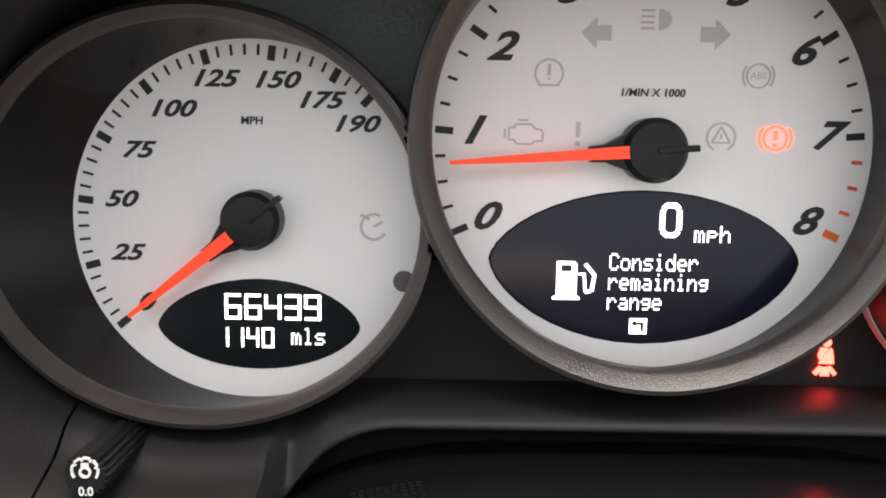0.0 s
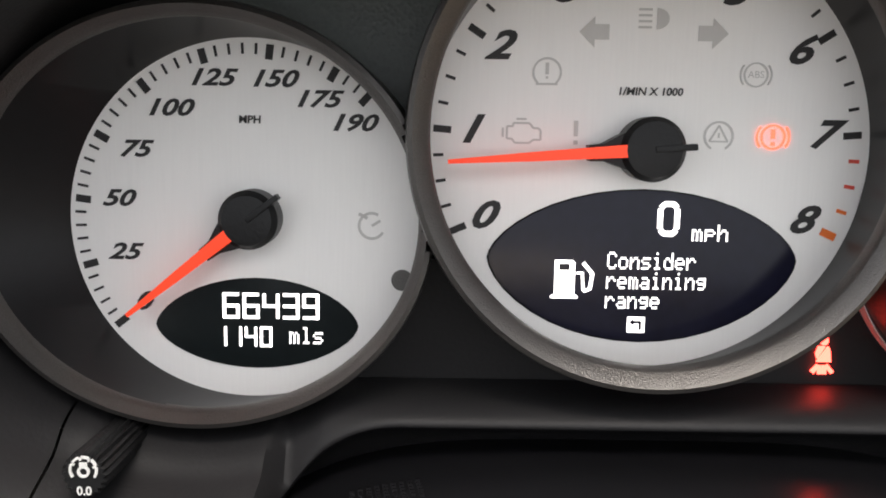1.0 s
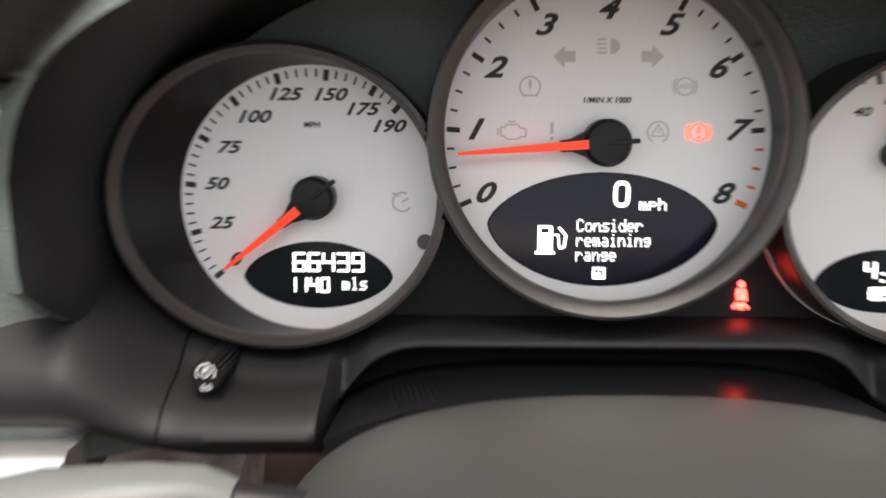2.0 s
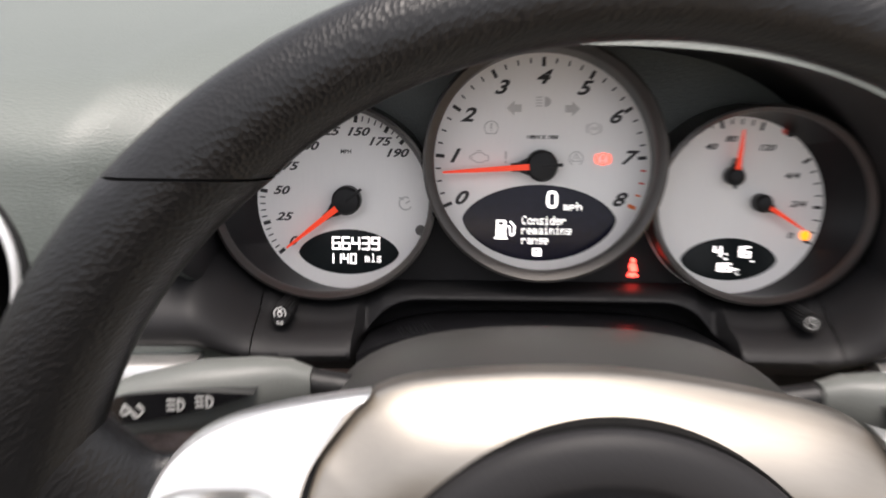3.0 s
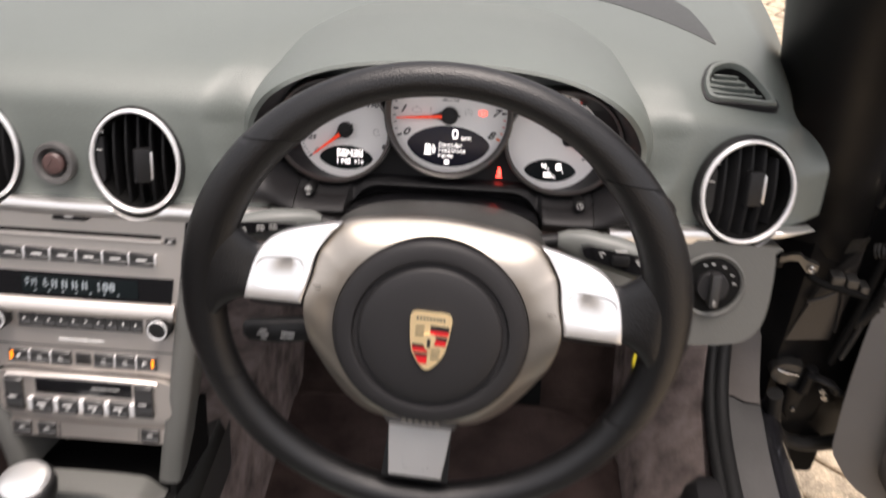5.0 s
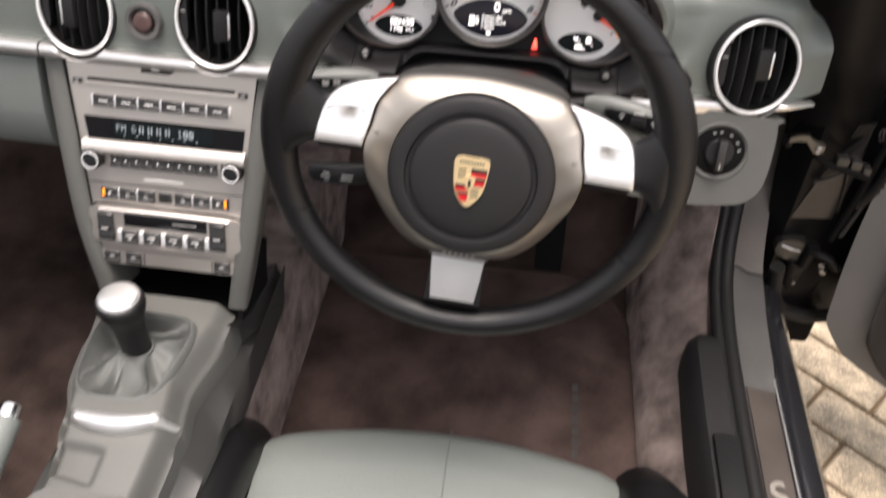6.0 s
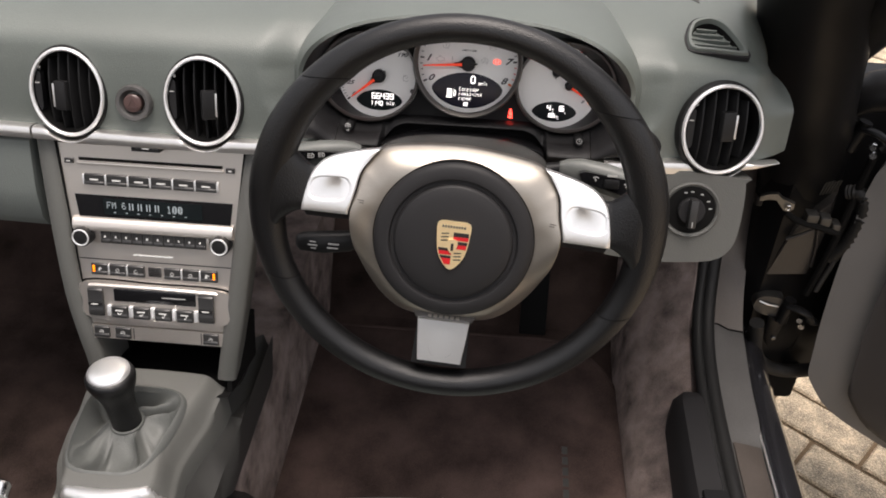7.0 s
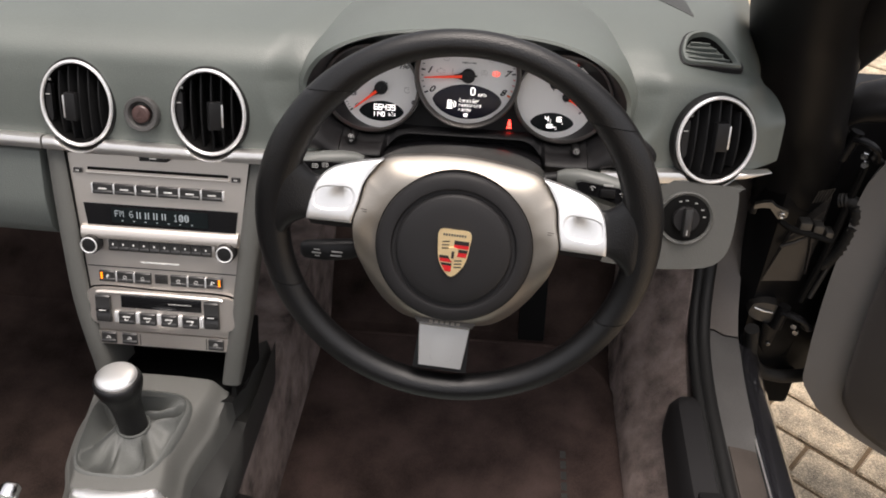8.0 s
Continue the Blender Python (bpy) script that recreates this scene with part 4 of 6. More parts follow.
def spoke_outline():
    """Outline of a side spoke: a swept top running into a rounded shoulder, a straight foot and a hollow inner edge."""
    top = smooth_curve([(0.0720, 0.0798), (0.0880, 0.0765), (0.1030, 0.0727), (0.1155, 0.0680), (0.1245, 0.0615), (0.1300, 0.0525), (0.1330, 0.0410), (0.1350, 0.0290), (0.1357, 0.0222)], 4, False)
    foot = [(0.1357 - 0.0411 * k / 6, 0.0216 + 0.0006 * k / 6) for k in range(7)]
    inner = smooth_curve([(0.0948, 0.0232), (0.0905, 0.0405), (0.0880, 0.0555), (0.0835, 0.0652), (0.0735, 0.0785)], 3, False)
    return top + foot + inner


def spoke_depth(z):
    """The spoke faces the driver at its foot and leans back towards its top."""
    return -0.0425 + 0.020 * ease((z - 0.025) / 0.065)


def spoke(s):
    o = spoke_outline()
    cx, cz = 0.110, 0.046
    def lay(k, back):
        return [(s * (cx + (x - cx) * k), spoke_depth(z) + back, cz + (z - cz) * k) for x, z in o]
    def pocket(k, back, deep=0.0):
        ring = []
        for x, z in o:
            a = math.atan2((z - 0.0432) * 1.7, x - 0.112)
            r = k / ((abs(math.cos(a)) / 0.0170) ** 3.5 + (abs(math.sin(a)) / 0.0092) ** 3.5) ** (1 / 3.5)
            px, pz = r * math.cos(a), r * math.sin(a)
            sink = deep * float(np.interp(pz / 0.0092, [-1, 0.30, 0.55, 1.0], [0, 0.9, 1, 0])) * (1 - abs(px / 0.0172) ** 5)
            pz -= 0.08 * px
            ring.append((s * (0.112 + px), spoke_depth(0.0432 + pz) + back + sink, 0.0432 + pz))
        return ring
    def between(m):
        return [(x0 + (x1 - x0) * m, spoke_depth(z0 + (z1 - z0) * m) - 0.0006, z0 + (z1 - z0) * m) for (x0, y0, z0), (x1, y1, z1) in zip(lay(0.95, 0), pocket(1.16, 0))]
    sp = part("side_spoke", loft([lay(0.99, 0.0075), lay(1.0, 0.0050), lay(1.0, 0.0012), lay(0.985, 0.0), lay(0.95, -0.0006), between(0.2), between(0.4), between(0.6), between(0.8), between(1.0), pocket(1.06, -0.0003), pocket(1.0, 0.0004)], caps=False), SATIN, wheel, "bright satin silver spoke", m=HUBM, smooth=50)
    part("thumb_hollow", loft([pocket(k, 0.0004, 0.0024) for k in (1.0, 0.94, 0.86, 0.76, 0.64, 0.5, 0.35, 0.2, 0.05)]), SATIN, sp, smooth=70)
    part("spoke_back", loft([[(s * x, y + spoke_depth(z) + 0.0425, z - d) for x, z in ((0.074, 0.074), (0.104, 0.069), (0.122, 0.059), (0.133, 0.040), (0.1345, 0.0225), (0.112, 0.0225), (0.086, 0.0235))] for y, d in ((-0.012, 0.016), (-0.024, 0.012), (-0.033, 0.005), (-0.0372, 0.0))]), SOFT_BLACK, wheel, m=HUBM, smooth=50)
    web = []
    for x, low, high, front, lean in ((0.120, 0.0015, 0.0435, -0.0080, 0.013), (0.134, 0.0005, 0.0390, -0.0105, 0.010), (0.142, -0.0015, 0.0445, -0.0142, 0.0095), (0.150, -0.0050, 0.0530, -0.0160, 0.0080), (0.158, -0.0120, 0.0640, -0.0168, 0.0060), (0.165, -0.0220, 0.0730, -0.0168, 0.0040), (0.173, -0.0300, 0.0780, -0.0150, 0.003)):
        ring = []
        for k in range(28):
            a = 2 * math.pi * k / 28
            c, q = math.cos(a), math.sin(a)
            h = math.copysign(abs(q) ** 0.55, q)
            f = front + lean * (h + 1) / 2
            mid, half = (f + 0.010) / 2, (0.010 - f) / 2
            ring.append((s * x, mid - half * math.copysign(abs(c) ** 0.7, c), (low + high) / 2 + (high - low) / 2 * h))
        web.append(ring)
    fine = [smooth_curve([r[k] for r in web], 3, False) for k in range(28)]
    part("grip_web", loft([[f[i] for f in fine] for i in range(len(fine[0]))]), BLACK_LEATHER, wheel, "black leather grip between rim and spoke", smooth=70)


spoke(1)
spoke(-1)
LOWM = BOSS @ pose(0, 0.036, -0.0355, -6) @ Matrix.Diagonal((1.05, 1.05, 1.05, 1))
LOW = [(-0.0240, -0.0770), (0.0240, -0.0770), (0.0228, -0.095), (0.0205, -0.1190), (-0.0205, -0.1190), (-0.0228, -0.095)]
low_edge = []
for (x0, z0), (x1, z1) in zip(LOW, LOW[1:] + LOW[:1]):
    low_edge += [(x0 + (x1 - x0) * k / 10, z0 + (z1 - z0) * k / 10) for k in range(10)]


def low_ring(k, y):
    return [(x * k, y, -0.098 + (z + 0.098) * k) for x, z in low_edge]


def low_pocket(k, mix=1.0, deep=0.0):
    """A ring of the thumb hollow, or one on the way to it from the spoke's edge: deepest above its middle, running out at its foot."""
    ring = []
    for x, z in low_edge:
        a = math.atan2(z + 0.0990, x * 1.3)
        r = k / ((abs(math.cos(a)) / 0.0108) ** 4 + (abs(math.sin(a)) / 0.0142) ** 4) ** 0.25
        px, pz = r * math.cos(a), r * math.sin(a)
        sink = deep * float(np.interp(pz / 0.0142, [-1, 0.30, 0.60, 1.0], [0, 0.9, 1, 0])) * (1 - abs(px / 0.0109) ** 5)
        ring.append((x * 0.97 * (1 - mix) + px * mix, -0.0178 + sink, (z * 0.97 - 0.003) * (1 - mix) + (pz - 0.0990) * mix))
    return ring


low_spoke = part("lower_spoke", loft([low_ring(0.98, 0.008), low_ring(1.0, 0.004), low_ring(1.0, -0.0160), low_ring(0.985, -0.0174), low_pocket(1.12, 0), low_pocket(1.12, 0.35), low_pocket(1.12, 0.7), low_pocket(1.12), low_pocket(1.0)], caps=False), SATIN, wheel, "bright satin silver spoke", m=LOWM, smooth=40)
part("thumb_hollow", loft([low_pocket(k, 1.0, 0.0060) for k in (1.0, 0.93, 0.84, 0.72, 0.58, 0.42, 0.25, 0.08)]), SATIN, low_spoke, smooth=70)
part("spoke_back", loft([[(x, y, z) for x, z in ((-0.024, -0.074), (0.024, -0.074), (0.026, -0.124), (-0.026, -0.124))] for y in (0.012, 0.0, -0.0125)]), BLACK_LEATHER, wheel, m=LOWM)
part("name_strip", plate([(-0.030, -0.0680), (0.030, -0.0680), (0.0260, -0.0765), (-0.0260, -0.0765)], -0.0262, -0.018, 0.001), BEZEL, wheel, m=HUBM)
for k in range(6):
    x = -0.0150 + 0.0052 * k
    part("raised_mark", box(x, x + 0.0034, -0.0268, -0.0260, -0.0740, -0.0712), BRUSHED, wheel, m=HUBM)
for s in (-1, 1):
    part("horn_mark", bar(s * 0.0845 - 0.003, 0.036, s * 0.0845 + 0.003, 0.0355, 0.0006, -0.0378, -0.0366, bar(s * 0.0845 - 0.003, 0.0338, s * 0.0845 + 0.003, 0.0333, 0.0006, -0.0378, -0.0366)), BEZEL, wheel, m=HUBM)


# a plain coloured badge: a gold shield with red and black bars
def shield(k, y0, y1):
    return plate([(x * k, -0.0030 + z * k) for x, z in smooth_curve([(-0.0150, 0.0200), (0.0, 0.0212), (0.0150, 0.0200), (0.0158, 0.008), (0.0130, -0.008), (0.0060, -0.0180), (0.0, -0.0215), (-0.0060, -0.0180), (-0.0130, -0.008), (-0.0158, 0.008)], 4)], y0, y1, 0.0006)


badge = part("badge", shield(1.0, -0.0416, -0.0385), GOLD, wheel, "gold shield badge with red and black bars", m=AIRM @ Matrix.Diagonal((0.88, 1, 1, 1)))
SHIELD_Z, SHIELD_W = (-0.0215, -0.0180, -0.008, 0.008, 0.0200), (0.0004, 0.0060, 0.0130, 0.0158, 0.0150)


def stripe(side, z0, z1, mt):
    """A coloured band of the badge from its middle to the edge of the shield."""
    a, b = (float(np.interp(z, SHIELD_Z, SHIELD_W)) - 0.0008 for z in (z0, z1))
    part("badge_bar", plate([(side * 0.0002, z0 - 0.003), (side * a, z0 - 0.003), (side * b, z1 - 0.003), (side * 0.0002, z1 - 0.003)], -0.0422, -0.0412), mt, badge)


for side, z0, z1, mt in ((1, 0.0086, 0.0122, CREST_BLACK), (1, 0.0052, 0.0084, CREST_RED), (1, 0.0016, 0.0042, CREST_BLACK), (1, -0.0024, 0.0014, CREST_RED),
                         (-1, -0.0048, -0.0024, CREST_BLACK), (-1, -0.0082, -0.0050, CREST_RED), (-1, -0.0112, -0.0092, CREST_BLACK), (-1, -0.0168, -0.0114, CREST_RED)):
    stripe(side, z0, z1, mt)
part("badge_heart", plate([(x * 0.30, -0.0035 + z * 0.28) for x, z in smooth_curve([(-0.0150, 0.0200), (0.0150, 0.0200), (0.0130, -0.008), (0.0, -0.0215), (-0.0130, -0.008)], 4)], -0.0430, -0.0415), GOLD, badge)
part("badge_mark", box(-0.0013, 0.0013, -0.0434, -0.0429, -0.0070, -0.0005, 0.0003), CREST_BLACK, badge)
for k in range(9):
    part("badge_mark", box(-0.0115 + 0.0026 * k, -0.0098 + 0.0026 * k, -0.0420, -0.0414, 0.0128, 0.0148), BEZEL, badge)
for k in range(6):
    s = -1 if k < 3 else 1
    x, z = (-0.0080, 0.0040 + 0.0030 * k) if k < 3 else (0.0060, -0.0125 + 0.0030 * (k - 3))
    part("badge_mark", bar(x - 0.0035, z - 0.003, x + 0.0035, z - 0.0022, 0.0009, -0.0420, -0.0414), CREST_BLACK, badge)

# column shroud and stalks
column = thing("steering_column", "black plastic steering column shroud", "steering column", DASH)


def shroud(y, w, top, low):
    out = []
    for i in range(48):
        a = 2 * math.pi * i / 48
        c, q = math.cos(a), math.sin(a)
        out.append((w * math.copysign(abs(c) ** 0.8, c), y, -0.105 + (top * abs(q) ** 0.75 if q > 0 else -low * abs(q) ** 0.75)))
    return out


part("shroud", loft([shroud(-0.0600, 0.088, 0.0345, 0.050), shroud(-0.0606, 0.0895, 0.0368, 0.052), shroud(-0.066, 0.092, 0.0395, 0.054), shroud(-0.078, 0.094, 0.0428, 0.056), shroud(-0.095, 0.095, 0.0452, 0.060), shroud(-0.118, 0.094, 0.0462, 0.060), shroud(-0.140, 0.088, 0.0440, 0.056), shroud(-0.160, 0.074, 0.038, 0.050), shroud(-0.172, 0.055, 0.028, 0.040)]), STALK_GREY, column, smooth=60)
part("gloss_tray", loft([[(x, y, z - 0.012 * (abs(x) / 0.086) ** 4) for y, z in ((0.0005, -0.0745), (-0.020, -0.0722), (-0.040, -0.0706), (-0.0602, -0.0694), (-0.0602, -0.090), (0.0005, -0.090))] for x in [-0.086 + 0.0043 * k for k in range(41)]]), TRAY_BLACK, column, "glossy black column top under the dials", smooth=60)
patch = bmesh.new()
for i in range(9):
    for k in range(11):
        x, y = -0.0690 + 0.0018 * i + 0.0003 * k, -0.0310 - 0.0022 * k
        z = float(np.interp(-y, [0.020, 0.040, 0.0602], [-0.0722, -0.0706, -0.0694])) - 0.012 * (abs(x) / 0.086) ** 4
        box(x - 0.0005, x + 0.0005, y - 0.0006, y + 0.0006, z - 0.001, z + 0.00045, bm=patch)
part("grip_pattern", patch, TRAY_BLACK, column, "fine raised dots on the column top")
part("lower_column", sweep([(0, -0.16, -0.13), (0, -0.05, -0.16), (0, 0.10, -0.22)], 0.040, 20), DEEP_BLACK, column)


def stalk(points, widths, label, symbols, skin=None):
    s = thing("column_stalk", label, "stalk", DASH, "column stalks")
    loops = []
    for (x, y, z), (hy, hz) in zip(points, widths):
        loops.append([(x, y + hy * math.copysign(abs(math.cos(a)) ** 0.7, math.cos(a)), z + hz * math.copysign(abs(math.sin(a)) ** 0.7, math.sin(a))) for a in [2 * math.pi * i / 20 for i in range(20)]])
    part("lever", loft(loops), skin or STALK_SKIN, s, smooth=60)
    (x0, y0, z0), sg = points[0], math.copysign(1, points[0][0])
    # inner end of the lever, coloured black for the shadow it runs into
    part("neck", sweep([(x0 - sg * 0.040, y0 + 0.006, z0 - 0.008), (x0 + sg * 0.012, y0 + 0.001, z0 + 0.001)], 0.0062, 14), BLACK_PLASTIC, s)
    for args in symbols:
        part("symbol", *args, s)
    return s


def lamp_symbol(x, y, z):
    bm = ring_piece(x, z, 0.0017, 0.0025, -90, 90, y, y + 0.0004, 10)
    box(x - 0.0004, x + 0.0004, y, y + 0.0004, z - 0.0025, z + 0.0025, bm=bm)
    for k in range(3):
        box(x - 0.0042, x - 0.0010, y, y + 0.0004, z - 0.0022 + 0.0018 * k, z - 0.0014 + 0.0018 * k, bm=bm)
    return bm


def wiper_symbol(x, z):
    bm = ring_piece(x, z - 0.0016, 0.0026, 0.0036, 35, 145, -0.1296, -0.1290, 10)
    bar(x, z - 0.0018, x - 0.0014, z + 0.0014, 0.0007, -0.1296, -0.1290, bm)
    return ring_piece(x, z - 0.0018, 0.0, 0.0010, 0, 360, -0.1296, -0.1290, 10, bm)


def stalk_face(s, x0, x1, z_in, z_out, y, h, blunt=0.0):
    """The black face of a stalk: blunt outside, running to a point towards the column or rounded there too."""
    pts = []
    for k in range(25):
        t = k / 24
        w = h * (1 - (1 - t) ** 2.2) * (1 - 0.25 * ease((t - 0.8) / 0.2))
        w += (h * (0.55 + 0.45 * t) * min(1, 0.45 + 6 * t, 0.45 + 6 * (1 - t)) - w) * blunt
        pts.append((s * (x0 + (x1 - x0) * t), z_in + (z_out - z_in) * t, w))
    return bevelled(loft([[(x, yy, z + w) for x, z, w in pts] + [(x, yy, z - w) for x, z, w in reversed(pts[1:])] for yy in (y + 0.014, y)]), 0.0010)


left_pts = [(-0.098, -0.107, -0.0790), (-0.106, -0.108, -0.0785), (-0.118, -0.111, -0.0792), (-0.140, -0.114, -0.0818), (-0.165, -0.117, -0.0850), (-0.178, -0.118, -0.0865)]
LEVER = [(0.006, 0.0060), (0.008, 0.0095), (0.0105, 0.0128), (0.0118, 0.0150), (0.0105, 0.0150), (0.007, 0.009)]
st1 = stalk(left_pts, [(0.006, 0.0060), (0.008, 0.0090), (0.0105, 0.0112), (0.0118, 0.0132), (0.0105, 0.0108), (0.007, 0.0070)], "grey light stalk with a black face and white headlamp symbols",
            [(lamp_symbol(-0.1436, -0.1297, -0.0805), SYMBOL_DIM), (lamp_symbol(-0.1330, -0.1297, -0.0791), SYMBOL_DIM), (stalk_face(-1, 0.116, 0.173, -0.0762, -0.0842, -0.1290, 0.0056), GLOSS_BLACK)])
part("symbol", bar(-0.1640, -0.0805, -0.1590, -0.0857, 0.0010, -0.1297, -0.1289, bar(-0.1588, -0.0806, -0.1566, -0.0826, 0.0009, -0.1297, -0.1289, bar(-0.1588, -0.0856, -0.1566, -0.0832, 0.0009, -0.1297, -0.1289, ring_piece(-0.1633, -0.0832, 0.0010, 0.0018, 0, 360, -0.1297, -0.1289, 12)))), SYMBOL_DIM, st1)
right_pts = [(0.100, -0.107, -0.0820), (0.108, -0.108, -0.0822), (0.122, -0.111, -0.0835), (0.148, -0.114, -0.0890), (0.171, -0.117, -0.0950), (0.184, -0.118, -0.0978)]
st2 = stalk(right_pts, LEVER, "grey wiper stalk with a black face and pale symbols",
            [(wiper_symbol(0.1343, -0.0847), SYMBOL_DIM), (wiper_symbol(0.1646, -0.0898), SYMBOL_DIM), (stalk_face(1, 0.118, 0.178, -0.0830, -0.0958, -0.1290, 0.0092, 1.0), GLOSS_BLACK)])
part("lever_switch", box(0.1425, 0.1570, -0.1320, -0.122, -0.0940, -0.0850, 0.002), BLACK_PLASTIC, st2)
part("symbol", box(0.1450, 0.1545, -0.1300, -0.1289, -0.0822, -0.0804), SYMBOL_DIM, st2)
low_pts = [(-0.060, -0.115, -0.1545), (-0.085, -0.125, -0.1605), (-0.105, -0.132, -0.1655), (-0.130, -0.136, -0.1670), (-0.152, -0.139, -0.1665), (-0.157, -0.139, -0.1660)]
stalk(low_pts, [(0.006, 0.006), (0.007, 0.008), (0.009, 0.0105), (0.009, 0.0110), (0.008, 0.0090), (0.005, 0.006)], "black cruise control stalk with fine grey marks",
            [(bar(-0.1420, -0.1630, -0.1360, -0.1635, 0.0010, -0.1480, -0.1470, bar(-0.1440, -0.1665, -0.1345, -0.1670, 0.0012, -0.1482, -0.1472, bar(-0.1410, -0.1700, -0.1360, -0.1703, 0.0010, -0.1480, -0.1470))), SYMBOL_DIM),
             (bar(-0.1240, -0.1655, -0.1130, -0.1657, 0.0012, -0.1462, -0.1445, bar(-0.1250, -0.1695, -0.1140, -0.1697, 0.0012, -0.1462, -0.1445)), SYMBOL_DIM)], BLACK_PLASTIC)

# light switch and key tag
lsw = thing("light_switch", "round black rotary light switch in the lower dash", "switch", DASH @ pose(0.2505, -0.0365, -0.1370))
part("rosette", lathe([(0.0310, 0.004), (0.0310, -0.0015), (0.0295, -0.0030), (0.0270, -0.0015), (0.0265, 0.001)], n=48), SIDE_SKIN, lsw)
part("dial", lathe([(0.0262, 0.003), (0.0262, -0.0006), (0.0250, -0.0010), (0.0150, -0.0008), (0.0140, -0.0008)], n=48), DEEP_BLACK, lsw)
knb = part("knob", lathe([(0.0145, -0.0005), (0.0145, -0.0060), (0.0135, -0.0072), (0.006, -0.0074)], n=40), SOFT_BLACK, lsw)
part("grip", box(-0.0042, 0.0042, -0.0175, -0.006, -0.0165, 0.0150, 0.002), BUTTON_GREY, knb, "dark grey finger grip")
part("grip_mark", box(-0.0006, 0.0006, -0.0178, -0.0170, -0.0145, -0.0085), SYMBOL_DIM, knb)
for a in (112, 92, 62, 32, 8):
    c, s = math.cos(radians(a)), math.sin(radians(a))
    part("symbol", box(0.0205 * c - 0.0016, 0.0205 * c + 0.0016, -0.0014, -0.0009, 0.0205 * s - 0.0007, 0.0205 * s + 0.0007), SYMBOL_DIM, lsw)
tag = thing("key_tag", "yellow plastic key tag hanging under the dash", "key tag", DASH @ pose(0.1825, -0.117, -0.1860, -8, 0, 10) @ Matrix.Diagonal((0.88, 1, 0.88, 1)))
part("tag", bevelled(plate(smooth_curve([(-0.010, 0.012), (0.010, 0.012), (0.012, -0.006), (0.006, -0.022), (-0.006, -0.022), (-0.012, -0.006)], 3), -0.0015, 0.0015), 0.0008), YELLOW, tag)
part("key_ring", lathe([(0.0085 + 0.001 * math.cos(a), 0.001 * math.sin(a)) for a in [2 * math.pi * k / 6 for k in range(6)]], 0, 0.019, 20, closed=True), STEEL, tag)

# ---- centre console, in the frame of the dials ----
console = thing("centre_console", "silver centre console with radio, heated seat row and climate controls", "console", DASH)
CY = -0.050


def edge(z):
    """Left and right edge of the console face at height z."""
    t = (z + 0.104) / (-0.338 + 0.104)
    return -0.4450 + 0.0190 * t, -0.2345 - 0.0330 * t


def face_plate(z0, z1, y, th, inset=0.0, bev=0.0015):
    a, b = edge(z0), edge(z1)
    return plate([(a[0] + inset, z0), (a[1] - inset, z0), (b[1] - inset, z1), (b[0] + inset, z1)], y, y + th, bev)


part("face_panel", face_plate(-0.1040, -0.3200, CY, 0.05), CONSOLE_SILVER, console)
part("lower_panel", face_plate(-0.3212, -0.3385, CY - 0.002, 0.05, 0.001), CONSOLE_SILVER, console)


def rail(s):
    loops = []
    for k in range(15):
        t = k / 14
        z = -0.100 - 0.285 * t
        xl, xr = edge(z)
        x = (xl - 0.0115 + 0.008 * ease((t - 0.6) / 0.4)) if s < 0 else (xr + 0.0105 - 0.004 * ease((t - 0.6) / 0.4))
        hw = 0.0115
        y = CY + 0.002 - 0.005 * math.sin(math.pi * min(t * 1.1, 1)) + 0.030 * max(t - 0.85, 0)
        loops.append([(x - hw, y + 0.06, z), (x - hw, y, z), (x - hw * 0.8, y - 0.004, z), (x, y - 0.0055, z), (x + hw * 0.8, y - 0.004, z), (x + hw, y, z), (x + hw * (0.2 if s > 0 else 1), y + 0.06, z)])
    return loft(loops)


part("side_rail", rail(-1), SIDE_SKIN, console, "grey leather side rail", smooth=60)
for e in (0, 1):
    part("rail_gap", sweep([(edge(z)[e], CY - 0.0012, z) for z in (-0.102, -0.16, -0.22, -0.28, -0.338)], 0.0013, 6), DEEP_BLACK, console)
part("side_rail", rail(1), SIDE_SKIN, console, "grey leather side rail", smooth=60)


def key(x0, x1, z0, z1, y=None, mat=None, th=0.003, bev=0.0010, name="button", parent=None, label=""):
    """A push button: a flat face over a rounded finger ridge along its foot."""
    y, h = CY if y is None else y, z1 - z0
    side = [(y + 0.002, z1), (y - th + bev, z1), (y - th, z1 - bev), (y - th + 0.0002, z0 + 0.34 * h), (y - th - 0.0007, z0 + 0.27 * h), (y - th - 0.0010, z0 + 0.16 * h), (y - th - 0.0004, z0 + 0.04 * h), (y - th + 0.6 * bev, z0), (y + 0.002, z0)]
    rows = [[(x, yy + (0.45 * bev if x in (x0, x1) and yy < y else 0), zz) for yy, zz in side] for x in (x0, x0 + 0.5 * bev, x1 - 0.5 * bev, x1)]
    return part(name, loft(rows), mat or BUTTON_GREY, parent or console, label)


def mark(x, z, w, h, y, parent, mat=None):
    return part("legend", box(x - w / 2, x + w / 2, y - 0.0004, y, z - h / 2, z + h / 2), mat or SYMBOL, parent)


